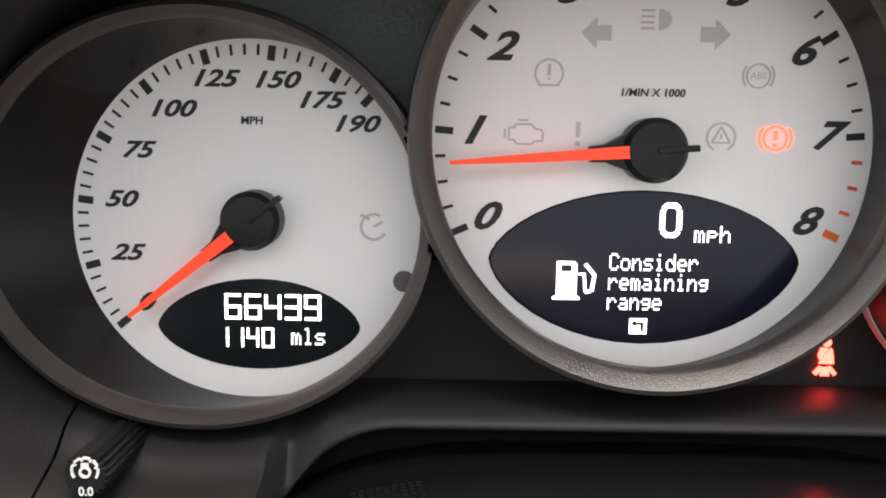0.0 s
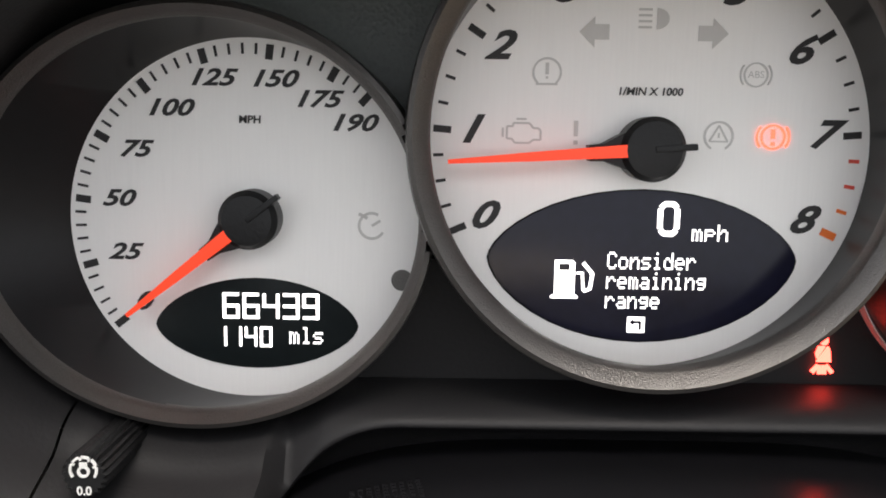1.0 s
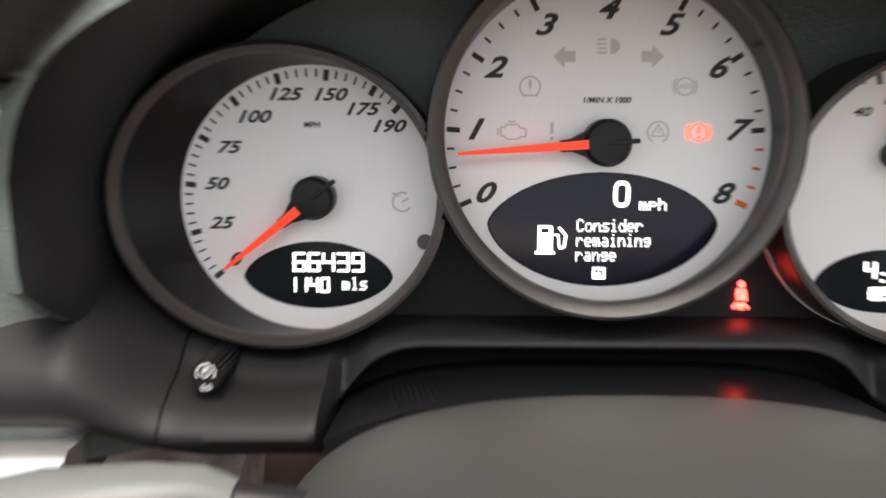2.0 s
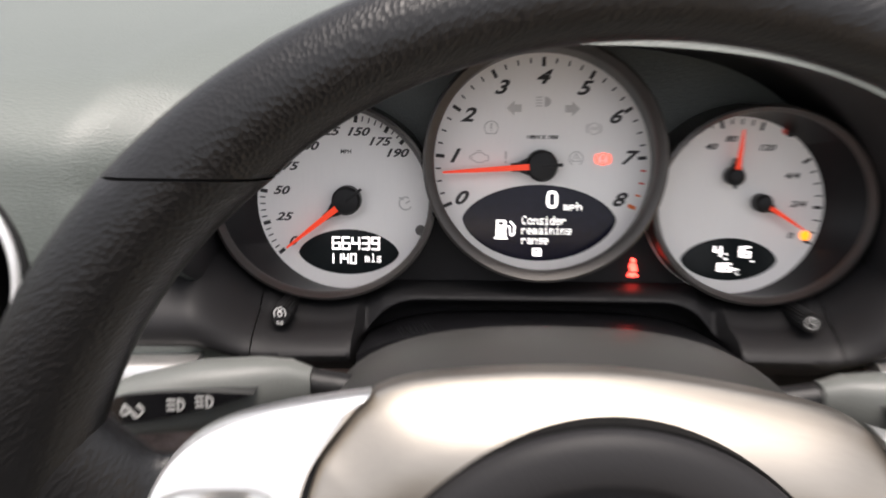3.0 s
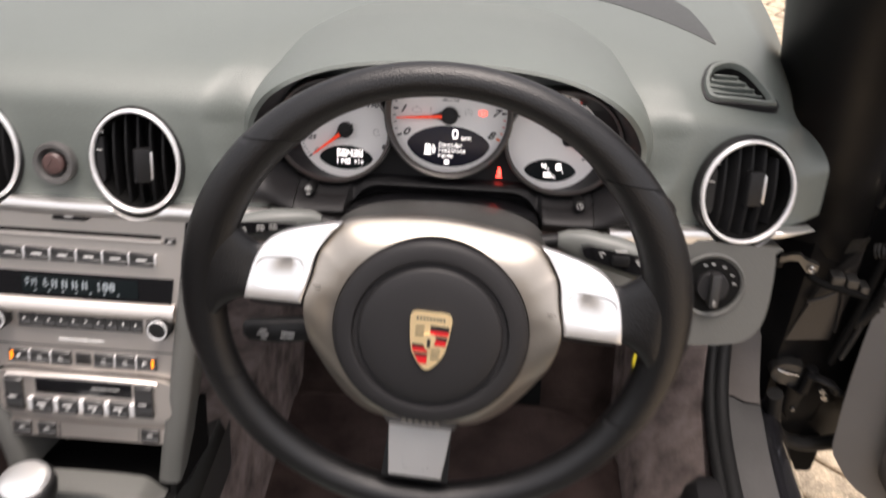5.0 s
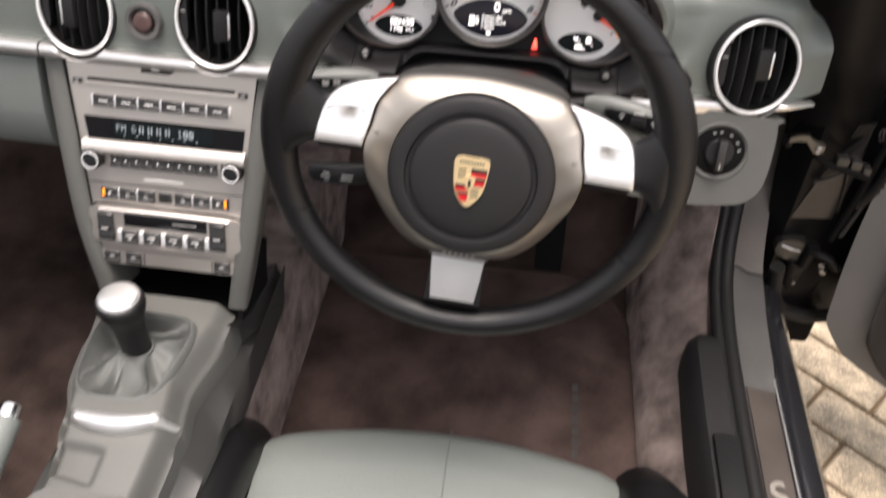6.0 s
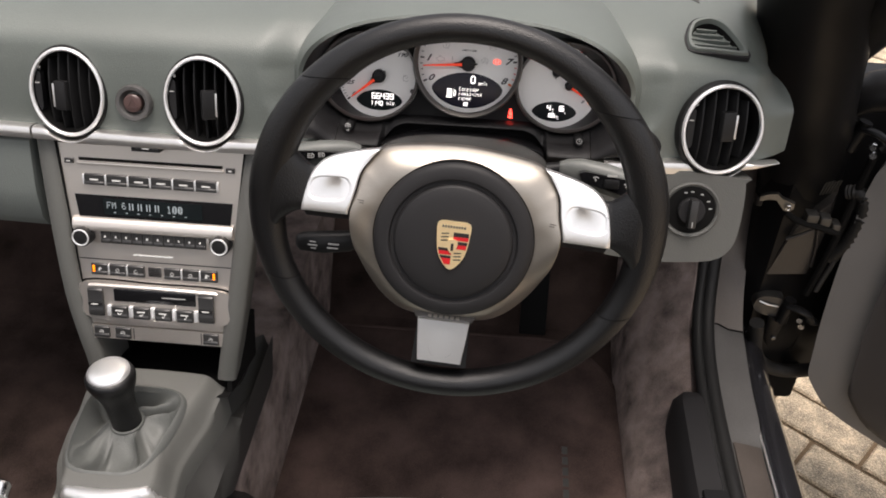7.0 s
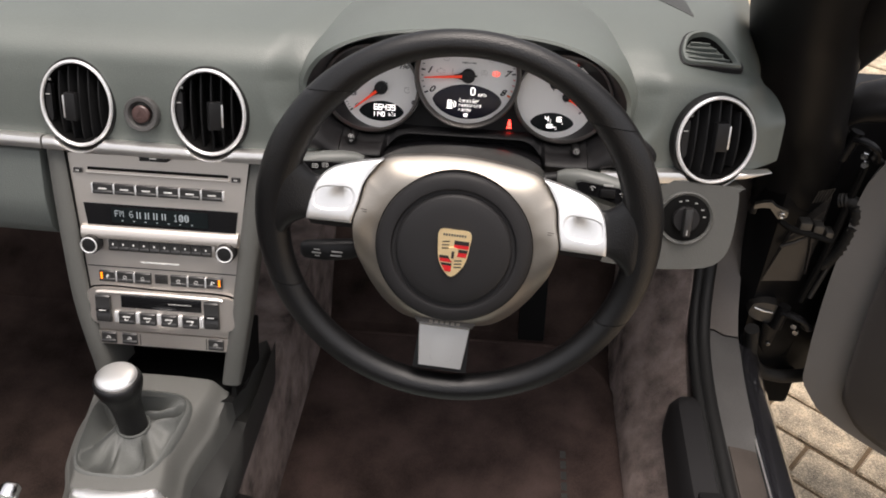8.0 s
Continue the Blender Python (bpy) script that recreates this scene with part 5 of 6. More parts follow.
part("switch_tab", box(-0.3560, -0.3245, CY - 0.0125, CY + 0.01, -0.1060, -0.0975, 0.0015), BLACK_PLASTIC, console)
mark(-0.340, -0.1020, 0.008, 0.0012, CY - 0.0125, console, SYMBOL_DIM)
part("disc_slot", plate([(-0.4215, -0.1190), (-0.2600, -0.1190), (-0.2600, -0.1225), (-0.4215, -0.1225)], CY - 0.0006, CY + 0.004), DEEP_BLACK, console)
part("slot_lip", box(-0.4230, -0.2585, CY - 0.0035, CY + 0.002, -0.1268, -0.1232, 0.0014), CONSOLE_SILVER, console)
for x in (-0.4323, -0.2510):
    mark(x, -0.1235, 0.004, 0.0012, CY - 0.0030, key(x - 0.0048, x + 0.0048, -0.1262, -0.1208))
for k in range(6):
    x = -0.4171 + k * 0.0252
    b = key(x + 0.0012, x + 0.0240, -0.1492, -0.1368, th=0.0040)
    mark(x + 0.0126, -0.1428, 0.0095, 0.0016, CY - 0.0040, b)
for k in range(7):
    x = -0.4171 + k * 0.0252
    part("divider", box(x - 0.0010, x + 0.0010, CY - 0.0038, CY + 0.002, -0.1486, -0.1374, 0.0006), RING_CHROME, console)
part("display_well", plate([(-0.4300, -0.1615), (-0.2500, -0.1615), (-0.2540, -0.1900), (-0.4265, -0.1900)], CY - 0.0008, CY + 0.002), GLOSS_BLACK, console)
disp = part("radio_display", plate([(-0.3975, -0.1650), (-0.2850, -0.1650), (-0.2850, -0.1835), (-0.3975, -0.1835)], CY - 0.0014, CY - 0.0006), LCD_DARK, console, "dark blue radio display")
part("display_text", dots("FM 6", 0.00095, 0.00110, -0.3935, -0.1685, CY - 0.0018), LIT_DIM, disp, smooth=0)
part("display_text", dots("100", 0.00105, 0.00125, -0.3250, -0.1688, CY - 0.0018), LIT_DIM, disp, smooth=0)
for k in range(4):
    for q in (0, 1):
        part("display_bar", box(-0.3680 + 0.0098 * k + 0.0034 * q, -0.3669 + 0.0098 * k + 0.0034 * q, CY - 0.0018, CY - 0.0014, -0.1768, -0.1690), LIT_DIM, disp)
for k in range(7):
    part("display_bar", box(-0.386 + 0.0135 * k, -0.3840 + 0.0135 * k, CY - 0.0018, CY - 0.0014, -0.1810, -0.1802), LIT_DIM, disp)
part("control_bar", loft([[(x, CY + a, z) for x, z in ((-0.4330, b), (-0.2500, b))] for a, b in ((0.0, -0.1872), (-0.0024, -0.1876), (-0.0046, -0.1890), (-0.0064, -0.1915), (-0.0074, -0.1945), (-0.0079, -0.1980), (-0.0074, -0.2015), (-0.0030, -0.2040), (0.002, -0.2040))], closed=False, caps=False), CONSOLE_SILVER, console)
part("button_tray", box(-0.4100, -0.2780, CY - 0.0030, CY + 0.002, -0.2180, -0.2020, 0.0012), CONSOLE_SILVER, console)
for x in (-0.4212, -0.2632):
    kn = part("knob", lathe([(0.0112, 0.002), (0.0112, -0.0100), (0.0106, -0.0118), (0.0096, -0.0122)], n=40), BLACK_PLASTIC, console, "black turning knob", m=pose(x, CY - 0.003, -0.2085))
    part("knob_ring", lathe([(0.0090 + 0.0010 * math.cos(a), -0.0122 + 0.0010 * math.sin(a)) for a in [2 * math.pi * q / 8 for q in range(8)]], 0, 0, 40, closed=True), RING_CHROME, kn)
    part("knob_cap", lathe([(0.0081, -0.0110), (0.0079, -0.0124), (0.004, -0.0118)], n=32), SOFT_BLACK, kn)
for k in range(10):
    x = -0.4025 + k * 0.01215
    b = key(x + 0.0003, x + 0.0117, -0.2165, -0.2010, y=CY - 0.003, th=0.0028, bev=0.0008)
    mark(x + 0.0056, -0.2085, 0.0016, 0.0022, CY - 0.0058, b)
part("maker_strip", box(-0.3678, -0.3224, CY - 0.0005, CY + 0.001, -0.2316, -0.2298), SYMBOL, console)
for k in range(7):
    x = -0.4191 + k * 0.02135
    if k == 3:
        b = part("sensor_grille", box(x + 0.0030, x + 0.0182, CY - 0.0016, CY + 0.002, -0.2560, -0.2440, 0.0008), BEZEL, console)
        for q in range(5):
            part("slit", box(x + 0.0045, x + 0.0168, CY - 0.0020, CY - 0.0014, -0.2545 + 0.0022 * q, -0.2538 + 0.0022 * q), DEEP_BLACK, b)
        continue
    b = key(x + 0.0012, x + 0.0200, -0.2568, -0.2434, th=0.0036)
    if k not in (2, 6):
        part("divider", box(x + 0.0203, x + 0.0222, CY - 0.0032, CY + 0.002, -0.2560, -0.2440, 0.0006), RING_CHROME, console)
    if k in (0, 6):
        s = -1 if k == 0 else 1
        for q in range(3):
            part("indicator", lathe([(0.0014, 0), (0.0014, -0.0006), (0.0004, -0.0006)], x + 0.0105 + s * 0.0062, -0.2465 - 0.0030 * q, 10), LIT_AMBER, b, "lit amber dot", m=pose(0, CY - 0.0036, 0))
        part("legend", bar(x + 0.0085 - s * 0.002, -0.2520, x + 0.0100 - s * 0.002, -0.2475, 0.0012, CY - 0.0040, CY - 0.0034, ring_piece(x + 0.0105 - s * 0.001, -0.2500, 0.0012, 0.0020, 20, 250, CY - 0.0040, CY - 0.0034, 10)), SYMBOL, b)
    else:
        part("legend", ring_piece(x + 0.0105, -0.2500, 0.0014, 0.0022, 0 if k != 2 else 40, 360, CY - 0.0040, CY - 0.0034, 14), SYMBOL_DIM, b)
        mark(x + 0.0105, -0.2528, 0.006, 0.0008, CY - 0.0036, b, SYMBOL_DIM)
# climate unit
clim = part("climate_panel", plate(smooth_curve([(-0.4260, -0.2655), (-0.3450, -0.2655), (-0.2640, -0.2670), (-0.2585, -0.2860), (-0.2660, -0.3100), (-0.3450, -0.3120), (-0.4225, -0.3105), (-0.4305, -0.2880)], 5), CY - 0.0060, CY + 0.002, 0.003, 3), CONSOLE_SILVER, console, "silver climate control panel", smooth=50)
# flat near-black plate showing as an outline, for the shading round the unit
part("climate_shade", plate(smooth_curve([(-0.4280, -0.2640), (-0.3450, -0.2640), (-0.2622, -0.2655), (-0.2565, -0.2860), (-0.2642, -0.3117), (-0.3450, -0.3137), (-0.4245, -0.3122), (-0.4327, -0.2880)], 5), CY - 0.0010, CY + 0.002), DEEP_BLACK, console, smooth=50)
part("unit_seam", bar(-0.4320, -0.2385, -0.2520, -0.2385, 0.0010, CY - 0.0004, CY + 0.001), DEEP_BLACK, console)
part("lid_seam", bar(-0.3745, -0.3230, -0.3745, -0.3370, 0.0007, CY - 0.0026, CY - 0.0016, bar(-0.2935, -0.3230, -0.2935, -0.3370, 0.0007, CY - 0.0026, CY - 0.0016)), DEEP_BLACK, console)
part("climate_lip", loft([[(x, CY + a, z + b) for a, b in ((-0.004, 0.0000), (-0.0064, -0.0006), (-0.0080, -0.0018), (-0.0086, -0.0032), (-0.0080, -0.0044), (-0.004, -0.0050))] for x, z in ((-0.4215, -0.2668), (-0.4160, -0.2660), (-0.3450, -0.2655), (-0.2745, -0.2668), (-0.2700, -0.2678))]), CONSOLE_SILVER, clim, smooth=60)
part("climate_display", box(-0.3930, -0.2960, CY - 0.0066, CY, -0.2875, -0.2715, 0.001), GLOSS_BLACK, clim)
mark(-0.3220, -0.2790, 0.028, 0.0010, CY - 0.0066, clim, SYMBOL_DIM)
for k in range(4):
    x = -0.3860 + k * 0.0257
    b = key(x - 0.0092, x + 0.0092, -0.3068, -0.2925, y=CY - 0.006, th=0.0045, parent=clim)
    mark(x, -0.2975, 0.009, 0.0014, CY - 0.0105, b)
    part("legend", ring_piece(x, -0.2998, 0.0018, 0.0027, 200 + 20 * k, 340 + 20 * k, CY - 0.0110, CY - 0.0103, 8), SYMBOL, b)
for k in range(5):
    x = -0.3988 + k * 0.0257
    part("divider", box(x - 0.0026, x + 0.0026, CY - 0.0092, CY - 0.004, -0.3060, -0.2925, 0.0010), RING_CHROME, clim)
for x in (-0.4138, -0.2835):
    b = key(x - 0.0088, x + 0.0088, -0.3060, -0.2725, y=CY - 0.006, th=0.004, parent=clim, bev=0.0015)
    part("rocker_ridge", box(x - 0.0084, x + 0.0084, CY - 0.0120, CY - 0.009, -0.2925, -0.2880, 0.0012), BLACK_PLASTIC, b)
    mark(x, -0.2903, 0.008, 0.0011, CY - 0.0120, b)
for x in (-0.4125, -0.3869, -0.2815):
    b = key(x - 0.0090, x + 0.0090, -0.3360, -0.3226, y=CY - 0.002, th=0.0026)
    part("legend", bar(x - 0.003, -0.3298, x + 0.002, -0.3282, 0.0012, CY - 0.0050, CY - 0.0044, ring_piece(x, -0.3290, 0.0018, 0.0026, -60, 150, CY - 0.0050, CY - 0.0044, 8)), SYMBOL_DIM, b)
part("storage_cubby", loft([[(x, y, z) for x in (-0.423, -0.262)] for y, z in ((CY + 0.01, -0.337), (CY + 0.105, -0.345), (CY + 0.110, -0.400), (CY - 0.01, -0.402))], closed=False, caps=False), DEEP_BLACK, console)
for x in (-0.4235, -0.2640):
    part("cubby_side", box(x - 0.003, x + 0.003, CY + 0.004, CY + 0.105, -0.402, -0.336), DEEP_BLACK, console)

# ---- tunnel, in metres over the ground ----
TX = -0.343
tunnel = thing("centre_tunnel", "grey leather centre tunnel with gear lever well and satin band", "console")


CX = TX - 0.009
SHAPE = ((0.0, 0.088, 0.560), (-0.155, 0.080, 0.571), (-0.18, 0.081, 0.572), (-0.22, 0.078, 0.573), (-0.26, 0.071, 0.574), (-0.30, 0.065, 0.576), (-0.325, 0.0625, 0.578), (-0.340, 0.061, 0.5785), (-0.352, 0.060, 0.566), (-0.42, 0.055, 0.556), (-0.55, 0.062, 0.556), (-0.80, 0.07, 0.57))


def tunnel_mid(y):
    """The cover swings a little towards the passenger at the gear lever."""
    return CX - 0.006 * math.exp(-((y + 0.25) / 0.06) ** 2) + 0.0085 * ease((-0.27 - y) / 0.05)


def tunnel_at(y):
    w = np.interp(-y, [-a for a, b, c in SHAPE], [b for a, b, c in SHAPE])
    h = np.interp(-y, [-a for a, b, c in SHAPE], [c for a, b, c in SHAPE])
    return float(w), float(h)


def cover_z(t, y):
    """Height of the cover, t running from -1 to 1 across it: rounded shoulders, a curved step behind the band."""
    h = tunnel_at(y - 0.0215 * t * t * ease((-0.28 - y) / 0.04))[1]
    return h + 0.005 * (1 - t * t) - (0.016 + 0.012 * ease((-0.17 - y) / 0.05)) * ease((abs(t) - 0.66) / 0.34) ** 1.4


rows = []
for i in range(261):
    y = -0.155 - 0.0025 * i
    w, h = tunnel_at(y)
    mid = tunnel_mid(y)
    row = []
    for k in range(49):
        t = -1 + k / 24
        x = mid + w * math.copysign(abs(t) ** 0.85, t)
        hollow = 0.011 * ease((-0.338 - x) / 0.010) * ease((-0.364 - y - 0.1 * (x + 0.34)) / 0.007) * ease((y + 0.412 + 0.2 * (x + 0.34)) / 0.012)
        row.append((x, y, cover_z(t, y) - hollow))
    rows.append([(mid - w - 0.009, y, h - 0.062), (mid - w - 0.004, y, h - 0.032)] + row + [(mid + w + 0.0015, y, h - 0.032), (mid + w + 0.003, y, h - 0.062)])
cover = loft(rows, closed=False)
hole = []
for fc in cover.faces:
    c = fc.calc_center_median()
    dy = c.y + 0.252
    if ((c.x - CX + 0.004) / (0.0500 * (1 + 2.2 * dy))) ** 4 + (dy / 0.0600) ** 4 < 1:
        hole.append(fc)
bmesh.ops.delete(cover, geom=hole, context="FACES")
part("tunnel_cover", cover, SIDE_SKIN, tunnel, smooth=50)
FLANKS = [(y, w, h - 0.03 * ease((y + 0.20) / 0.12)) for y, w, h in SHAPE[:1] + ((-0.10, 0.086, 0.565),) + SHAPE[1:]]
# flanks coloured darker than the cover, for skin that shades to dark
for sg in (-1, 1):
    part("tunnel_flank", loft([[(tunnel_mid(y) + sg * (w - 0.006), y, h - 0.030), (tunnel_mid(y) + sg * (w + 0.001), y, h - 0.058), (TX + sg * 0.086, y, 0.50), (TX + sg * 0.078, y, 0.415), (TX, y, 0.415), (TX, y, h - 0.075)] for y, w, h in FLANKS]), STALK_GREY, tunnel, "tunnel flank in a grey darkened for its shade", smooth=60)
part("tunnel_side", loft([[(TX + 0.084, y, 0.238), (TX + 0.073, y, 0.432), (TX - 0.073, y, 0.432), (TX - 0.084, y, 0.238)] for y in (-0.9, -0.4, 0.0, 0.5)]), CARPET_GREY, tunnel, "grey-brown carpet along the tunnel side")
band = []
for i in range(41):
    t = -1 + i / 20
    thin = (1 - t * t) ** 0.5 + 0.02
    x, y = -0.3425 + 0.0605 * t, -0.3440 + 0.0200 * t * t + 0.004 * t
    h = cover_z(t, y + 0.006) + 0.0006
    band.append([(x, y + 0.009 * thin, h), (x, y + 0.004 * thin, h + 0.0020 * thin), (x, y - 0.002 * thin, h + 0.0012 * thin), (x, y - 0.0065 * thin, h - 0.003 * thin), (x, y - 0.0085 * thin, h - 0.009 * thin), (x, y - 0.0060 * thin, h - 0.016 * thin), (x, y + 0.006 * thin, h - 0.012 * thin)])
part("satin_band", loft(band), SATIN, tunnel, "bright satin band behind the gear lever")
part("lid", loft([[(TX + x * k, -0.46 + y * k2, z) for x, y in rounded(-0.052, 0.052, -0.10, 0.045, 0.02)] for k, k2, z in ((1, 1, 0.555), (1, 1, 0.5640), (0.94, 0.96, 0.5670))]), SIDE_SKIN, tunnel)

gear = thing("gear_lever", "black gear lever with a bright metal cap and leather boot", "gear lever", pose(CX, -0.228, 0.576))
RIDGES = ((62, 0.017, 0.20), (22, 0.012, 0.18), (118, 0.008, 0.22), (196, 0.015, 0.30), (306, 0.012, 0.22), (92, -0.014, 0.20), (262, -0.013, 0.42), (42, -0.012, 0.13), (158, -0.012, 0.22), (346, -0.012, 0.18), (228, 0.007, 0.14))


def boot_ring(u):
    """A ring of the sagging boot, from the edge of the opening (0) to the collar on the lever (1)."""
    ring = []
    for i in range(96):
        a = 2 * math.pi * i / 96
        c, q = math.cos(a), math.sin(a)
        k = 1 - min(u, 0) * 0.12
        y = 0.060 * k * math.copysign(abs(q) ** 0.5, q)
        x = 0.050 * k * math.copysign(abs(c) ** 0.5, c) * (1 + 2.2 * y)
        rim = Vector((x - 0.004, y - 0.024, float(np.interp(u, [-1, -0.6, -0.2, 0.0], [-0.003, 0.0062, 0.0075, 0.003]))))
        if u <= 0:
            ring.append(rim)
            continue
        e = 1 + 0.04 * math.sin(5 * a)
        neck = Vector((-0.0120 + 0.0180 * c * e, 0.001 + 0.0185 * q * e, 0))
        p = rim.lerp(neck, u)
        sag = float(np.interp(u, [0, 0.12, 0.30, 0.55, 0.80, 1.0], [0.003, -0.006, -0.019, -0.024, -0.019, -0.014]))
        live = math.sin(math.pi * min(u, 1)) ** 0.8
        for ang, h, w in RIDGES:
            d = (a - radians(ang) + 0.5 * (u - 0.5) * math.sin(ang) + math.pi) % (2 * math.pi) - math.pi
            sag += h * live * math.exp(-(d / w) ** 2)
        sag += live * 0.0016 * math.sin(11 * a + 7 * u)
        ring.append((p.x + 0.004 * live * math.sin(6 * a + 2), p.y + 0.003 * live * math.sin(5 * a), sag))
    return ring


part("boot", loft([boot_ring(u) for u in (-1, -0.6, -0.2, 0, 0.06, 0.12, 0.2, 0.3, 0.4, 0.5, 0.6, 0.7, 0.8, 0.88, 0.95, 1.0)], caps=False), BOOT_LEATHER, gear, "creased grey leather boot", smooth=80)
part("boot_collar", lathe([(0.0178 + 0.0018 * math.cos(a), 0.0018 * math.sin(a)) for a in [2 * math.pi * k / 8 for k in range(8)]], 0, 0, 32, closed=True), BOOT_LEATHER, gear, m=pose(-0.0120, 0.001, -0.0130, 90), smooth=60)
lever = []
for t, r in ((0.0, 0.0165), (0.25, 0.0163), (0.5, 0.0175), (0.66, 0.0205), (0.78, 0.0250), (0.88, 0.0272), (0.95, 0.0265), (1.0, 0.0240)):
    c = Vector((-0.0120 - 0.0087 * t, 0.001 + 0.006 * t, -0.018 + 0.078 * t))
    lever.append([c + Vector((r * math.cos(2 * math.pi * i / 32), r * math.sin(2 * math.pi * i / 32), 0.0)) for i in range(32)])
stick = part("knob", loft(lever), BLACK_LEATHER, gear, "black leather gear knob", smooth=60)
cap = [[(-0.0207 + r * math.cos(2 * math.pi * i / 32), 0.007 + r * math.sin(2 * math.pi * i / 32), h) for i in range(32)] for r, h in ((0.0236, 0.059), (0.0230, 0.0618), (0.0200, 0.0645), (0.013, 0.0660), (0.004, 0.0664))]
part("metal_cap", loft(cap), SATIN, stick, "bright metal cap", smooth=60)

hb = thing("handbrake", "grey leather handbrake lever with a chrome button", "handbrake", pose(0, 0.004, 0.010))
part("lever", sweep([(-0.442, -0.56, 0.50), (-0.442, -0.47, 0.545), (-0.442, -0.40, 0.570), (-0.442, -0.365, 0.580)], lambda t: 0.015, 16), GREY_LEATHER, hb, smooth=60)
part("button", sweep([(-0.442, -0.366, 0.580), (-0.442, -0.352, 0.5845), (-0.442, -0.348, 0.586)], lambda t: 0.0105 - 0.003 * (t > 0.9), 16), CHROME, hb, "chrome button", smooth=60)

# ---- floor, footwells, side ----
FLOOR = 0.235
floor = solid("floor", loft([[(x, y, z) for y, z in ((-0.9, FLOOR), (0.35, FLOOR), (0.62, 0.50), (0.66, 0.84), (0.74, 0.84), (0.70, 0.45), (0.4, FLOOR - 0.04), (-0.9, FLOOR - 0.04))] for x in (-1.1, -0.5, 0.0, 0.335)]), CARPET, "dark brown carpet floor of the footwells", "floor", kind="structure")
mat = thing("floor_mat", "dark brown carpet floor mat with bound edges", "floor mat", pose(0, 0, FLOOR + 0.003))
mo = [(0.277 - 0.13 + 0.13 * math.cos(radians(a)), 0.31 - 0.17 + 0.17 * math.sin(radians(a))) for a in range(0, 91, 9)] + [q for q in rounded(-0.262, 0.277, -0.62, 0.31, 0.03)[7:]]
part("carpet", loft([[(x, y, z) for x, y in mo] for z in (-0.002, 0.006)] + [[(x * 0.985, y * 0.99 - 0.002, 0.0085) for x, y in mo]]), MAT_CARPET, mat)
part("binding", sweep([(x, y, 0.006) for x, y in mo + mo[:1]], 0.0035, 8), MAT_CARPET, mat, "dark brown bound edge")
for k in range(7):
    part("woven_mark", box(0.175, 0.184, -0.082 + 0.021 * k, -0.067 + 0.021 * k, 0.0085, 0.0093), STALK_GREY, mat)
pedals = [(-0.115, "clutch"), (0.0, "brake")]
for x, kind in pedals:
    p = thing("pedal", "black rubber foot pedal in the dark footwell", "pedal", pose(x, 0.33, 0.375), "foot pedals")
    pad = part("pad", box(-0.032, 0.032, -0.008, 0.006, -0.030, 0.030, 0.004), RUBBER, p, m=pose(0, 0, 0, -35))
    part("arm", sweep([(0, 0.01, 0.0), (0, 0.07, 0.08), (0, 0.10, 0.26)], 0.008, 8), DEEP_BLACK, p)
acc = thing("pedal", "long black accelerator pedal in the dark footwell", "pedal", pose(0.125, 0.33, 0.330), "foot pedals")
part("pad", box(-0.024, 0.024, -0.006, 0.006, -0.07, 0.075, 0.004), DEEP_BLACK, acc, m=pose(0, 0, 0, -30))

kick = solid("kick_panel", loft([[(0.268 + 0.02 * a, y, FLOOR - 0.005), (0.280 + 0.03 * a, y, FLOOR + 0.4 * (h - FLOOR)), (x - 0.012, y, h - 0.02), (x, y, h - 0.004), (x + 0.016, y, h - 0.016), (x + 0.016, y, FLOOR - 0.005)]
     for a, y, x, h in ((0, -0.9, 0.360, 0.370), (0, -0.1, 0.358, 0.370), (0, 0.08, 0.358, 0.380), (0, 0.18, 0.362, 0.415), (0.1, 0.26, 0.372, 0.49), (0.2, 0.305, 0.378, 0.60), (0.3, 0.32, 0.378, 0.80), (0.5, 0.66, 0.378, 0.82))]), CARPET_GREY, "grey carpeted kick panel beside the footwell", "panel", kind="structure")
box_bm = loft([[(0.316 + a, y, 0.24), (0.320 + a, y, 0.385 - d), (0.332 + a, y, 0.402 - d), (0.365, y, 0.402 - d), (0.374, y, 0.384 - d), (0.374, y, 0.24)]
     for y, a, d in ((-0.62, 0, 0), (-0.10, 0, 0), (0.03, 0.002, 0), (0.052, 0.006, 0.004), (0.064, 0.014, 0.014), (0.068, 0.022, 0.03))])
lever_box = thing("release_lever_box", "black plastic box with release levers on the sill", "lever box")
part("box", box_bm, SOFT_BLACK, lever_box, smooth=50)
part("release_lever", box(0.336, 0.370, -0.34, -0.13, 0.400, 0.410, 0.004), BLACK_PLASTIC, lever_box)

sill = thing("door_sill", "grey door sill with a black rubber seal and tread strip", "door sill", kind="structure")


def sill_path(t):
    """The line of the door opening from the seat forward and up the pillar: x, y, z."""
    pts = [(0.388, -0.9, 0.385), (0.386, -0.4, 0.385), (0.384, -0.1, 0.385), (0.385, 0.08, 0.392), (0.390, 0.19, 0.420), (0.400, 0.27, 0.490), (0.406, 0.31, 0.590), (0.402, 0.31, 0.70), (0.395, 0.27, 0.82), (0.385, 0.20, 0.88)]
    c = smooth_curve(pts, 6, False)
    return c[min(int(t * (len(c) - 1) + 0.5), len(c) - 1)]


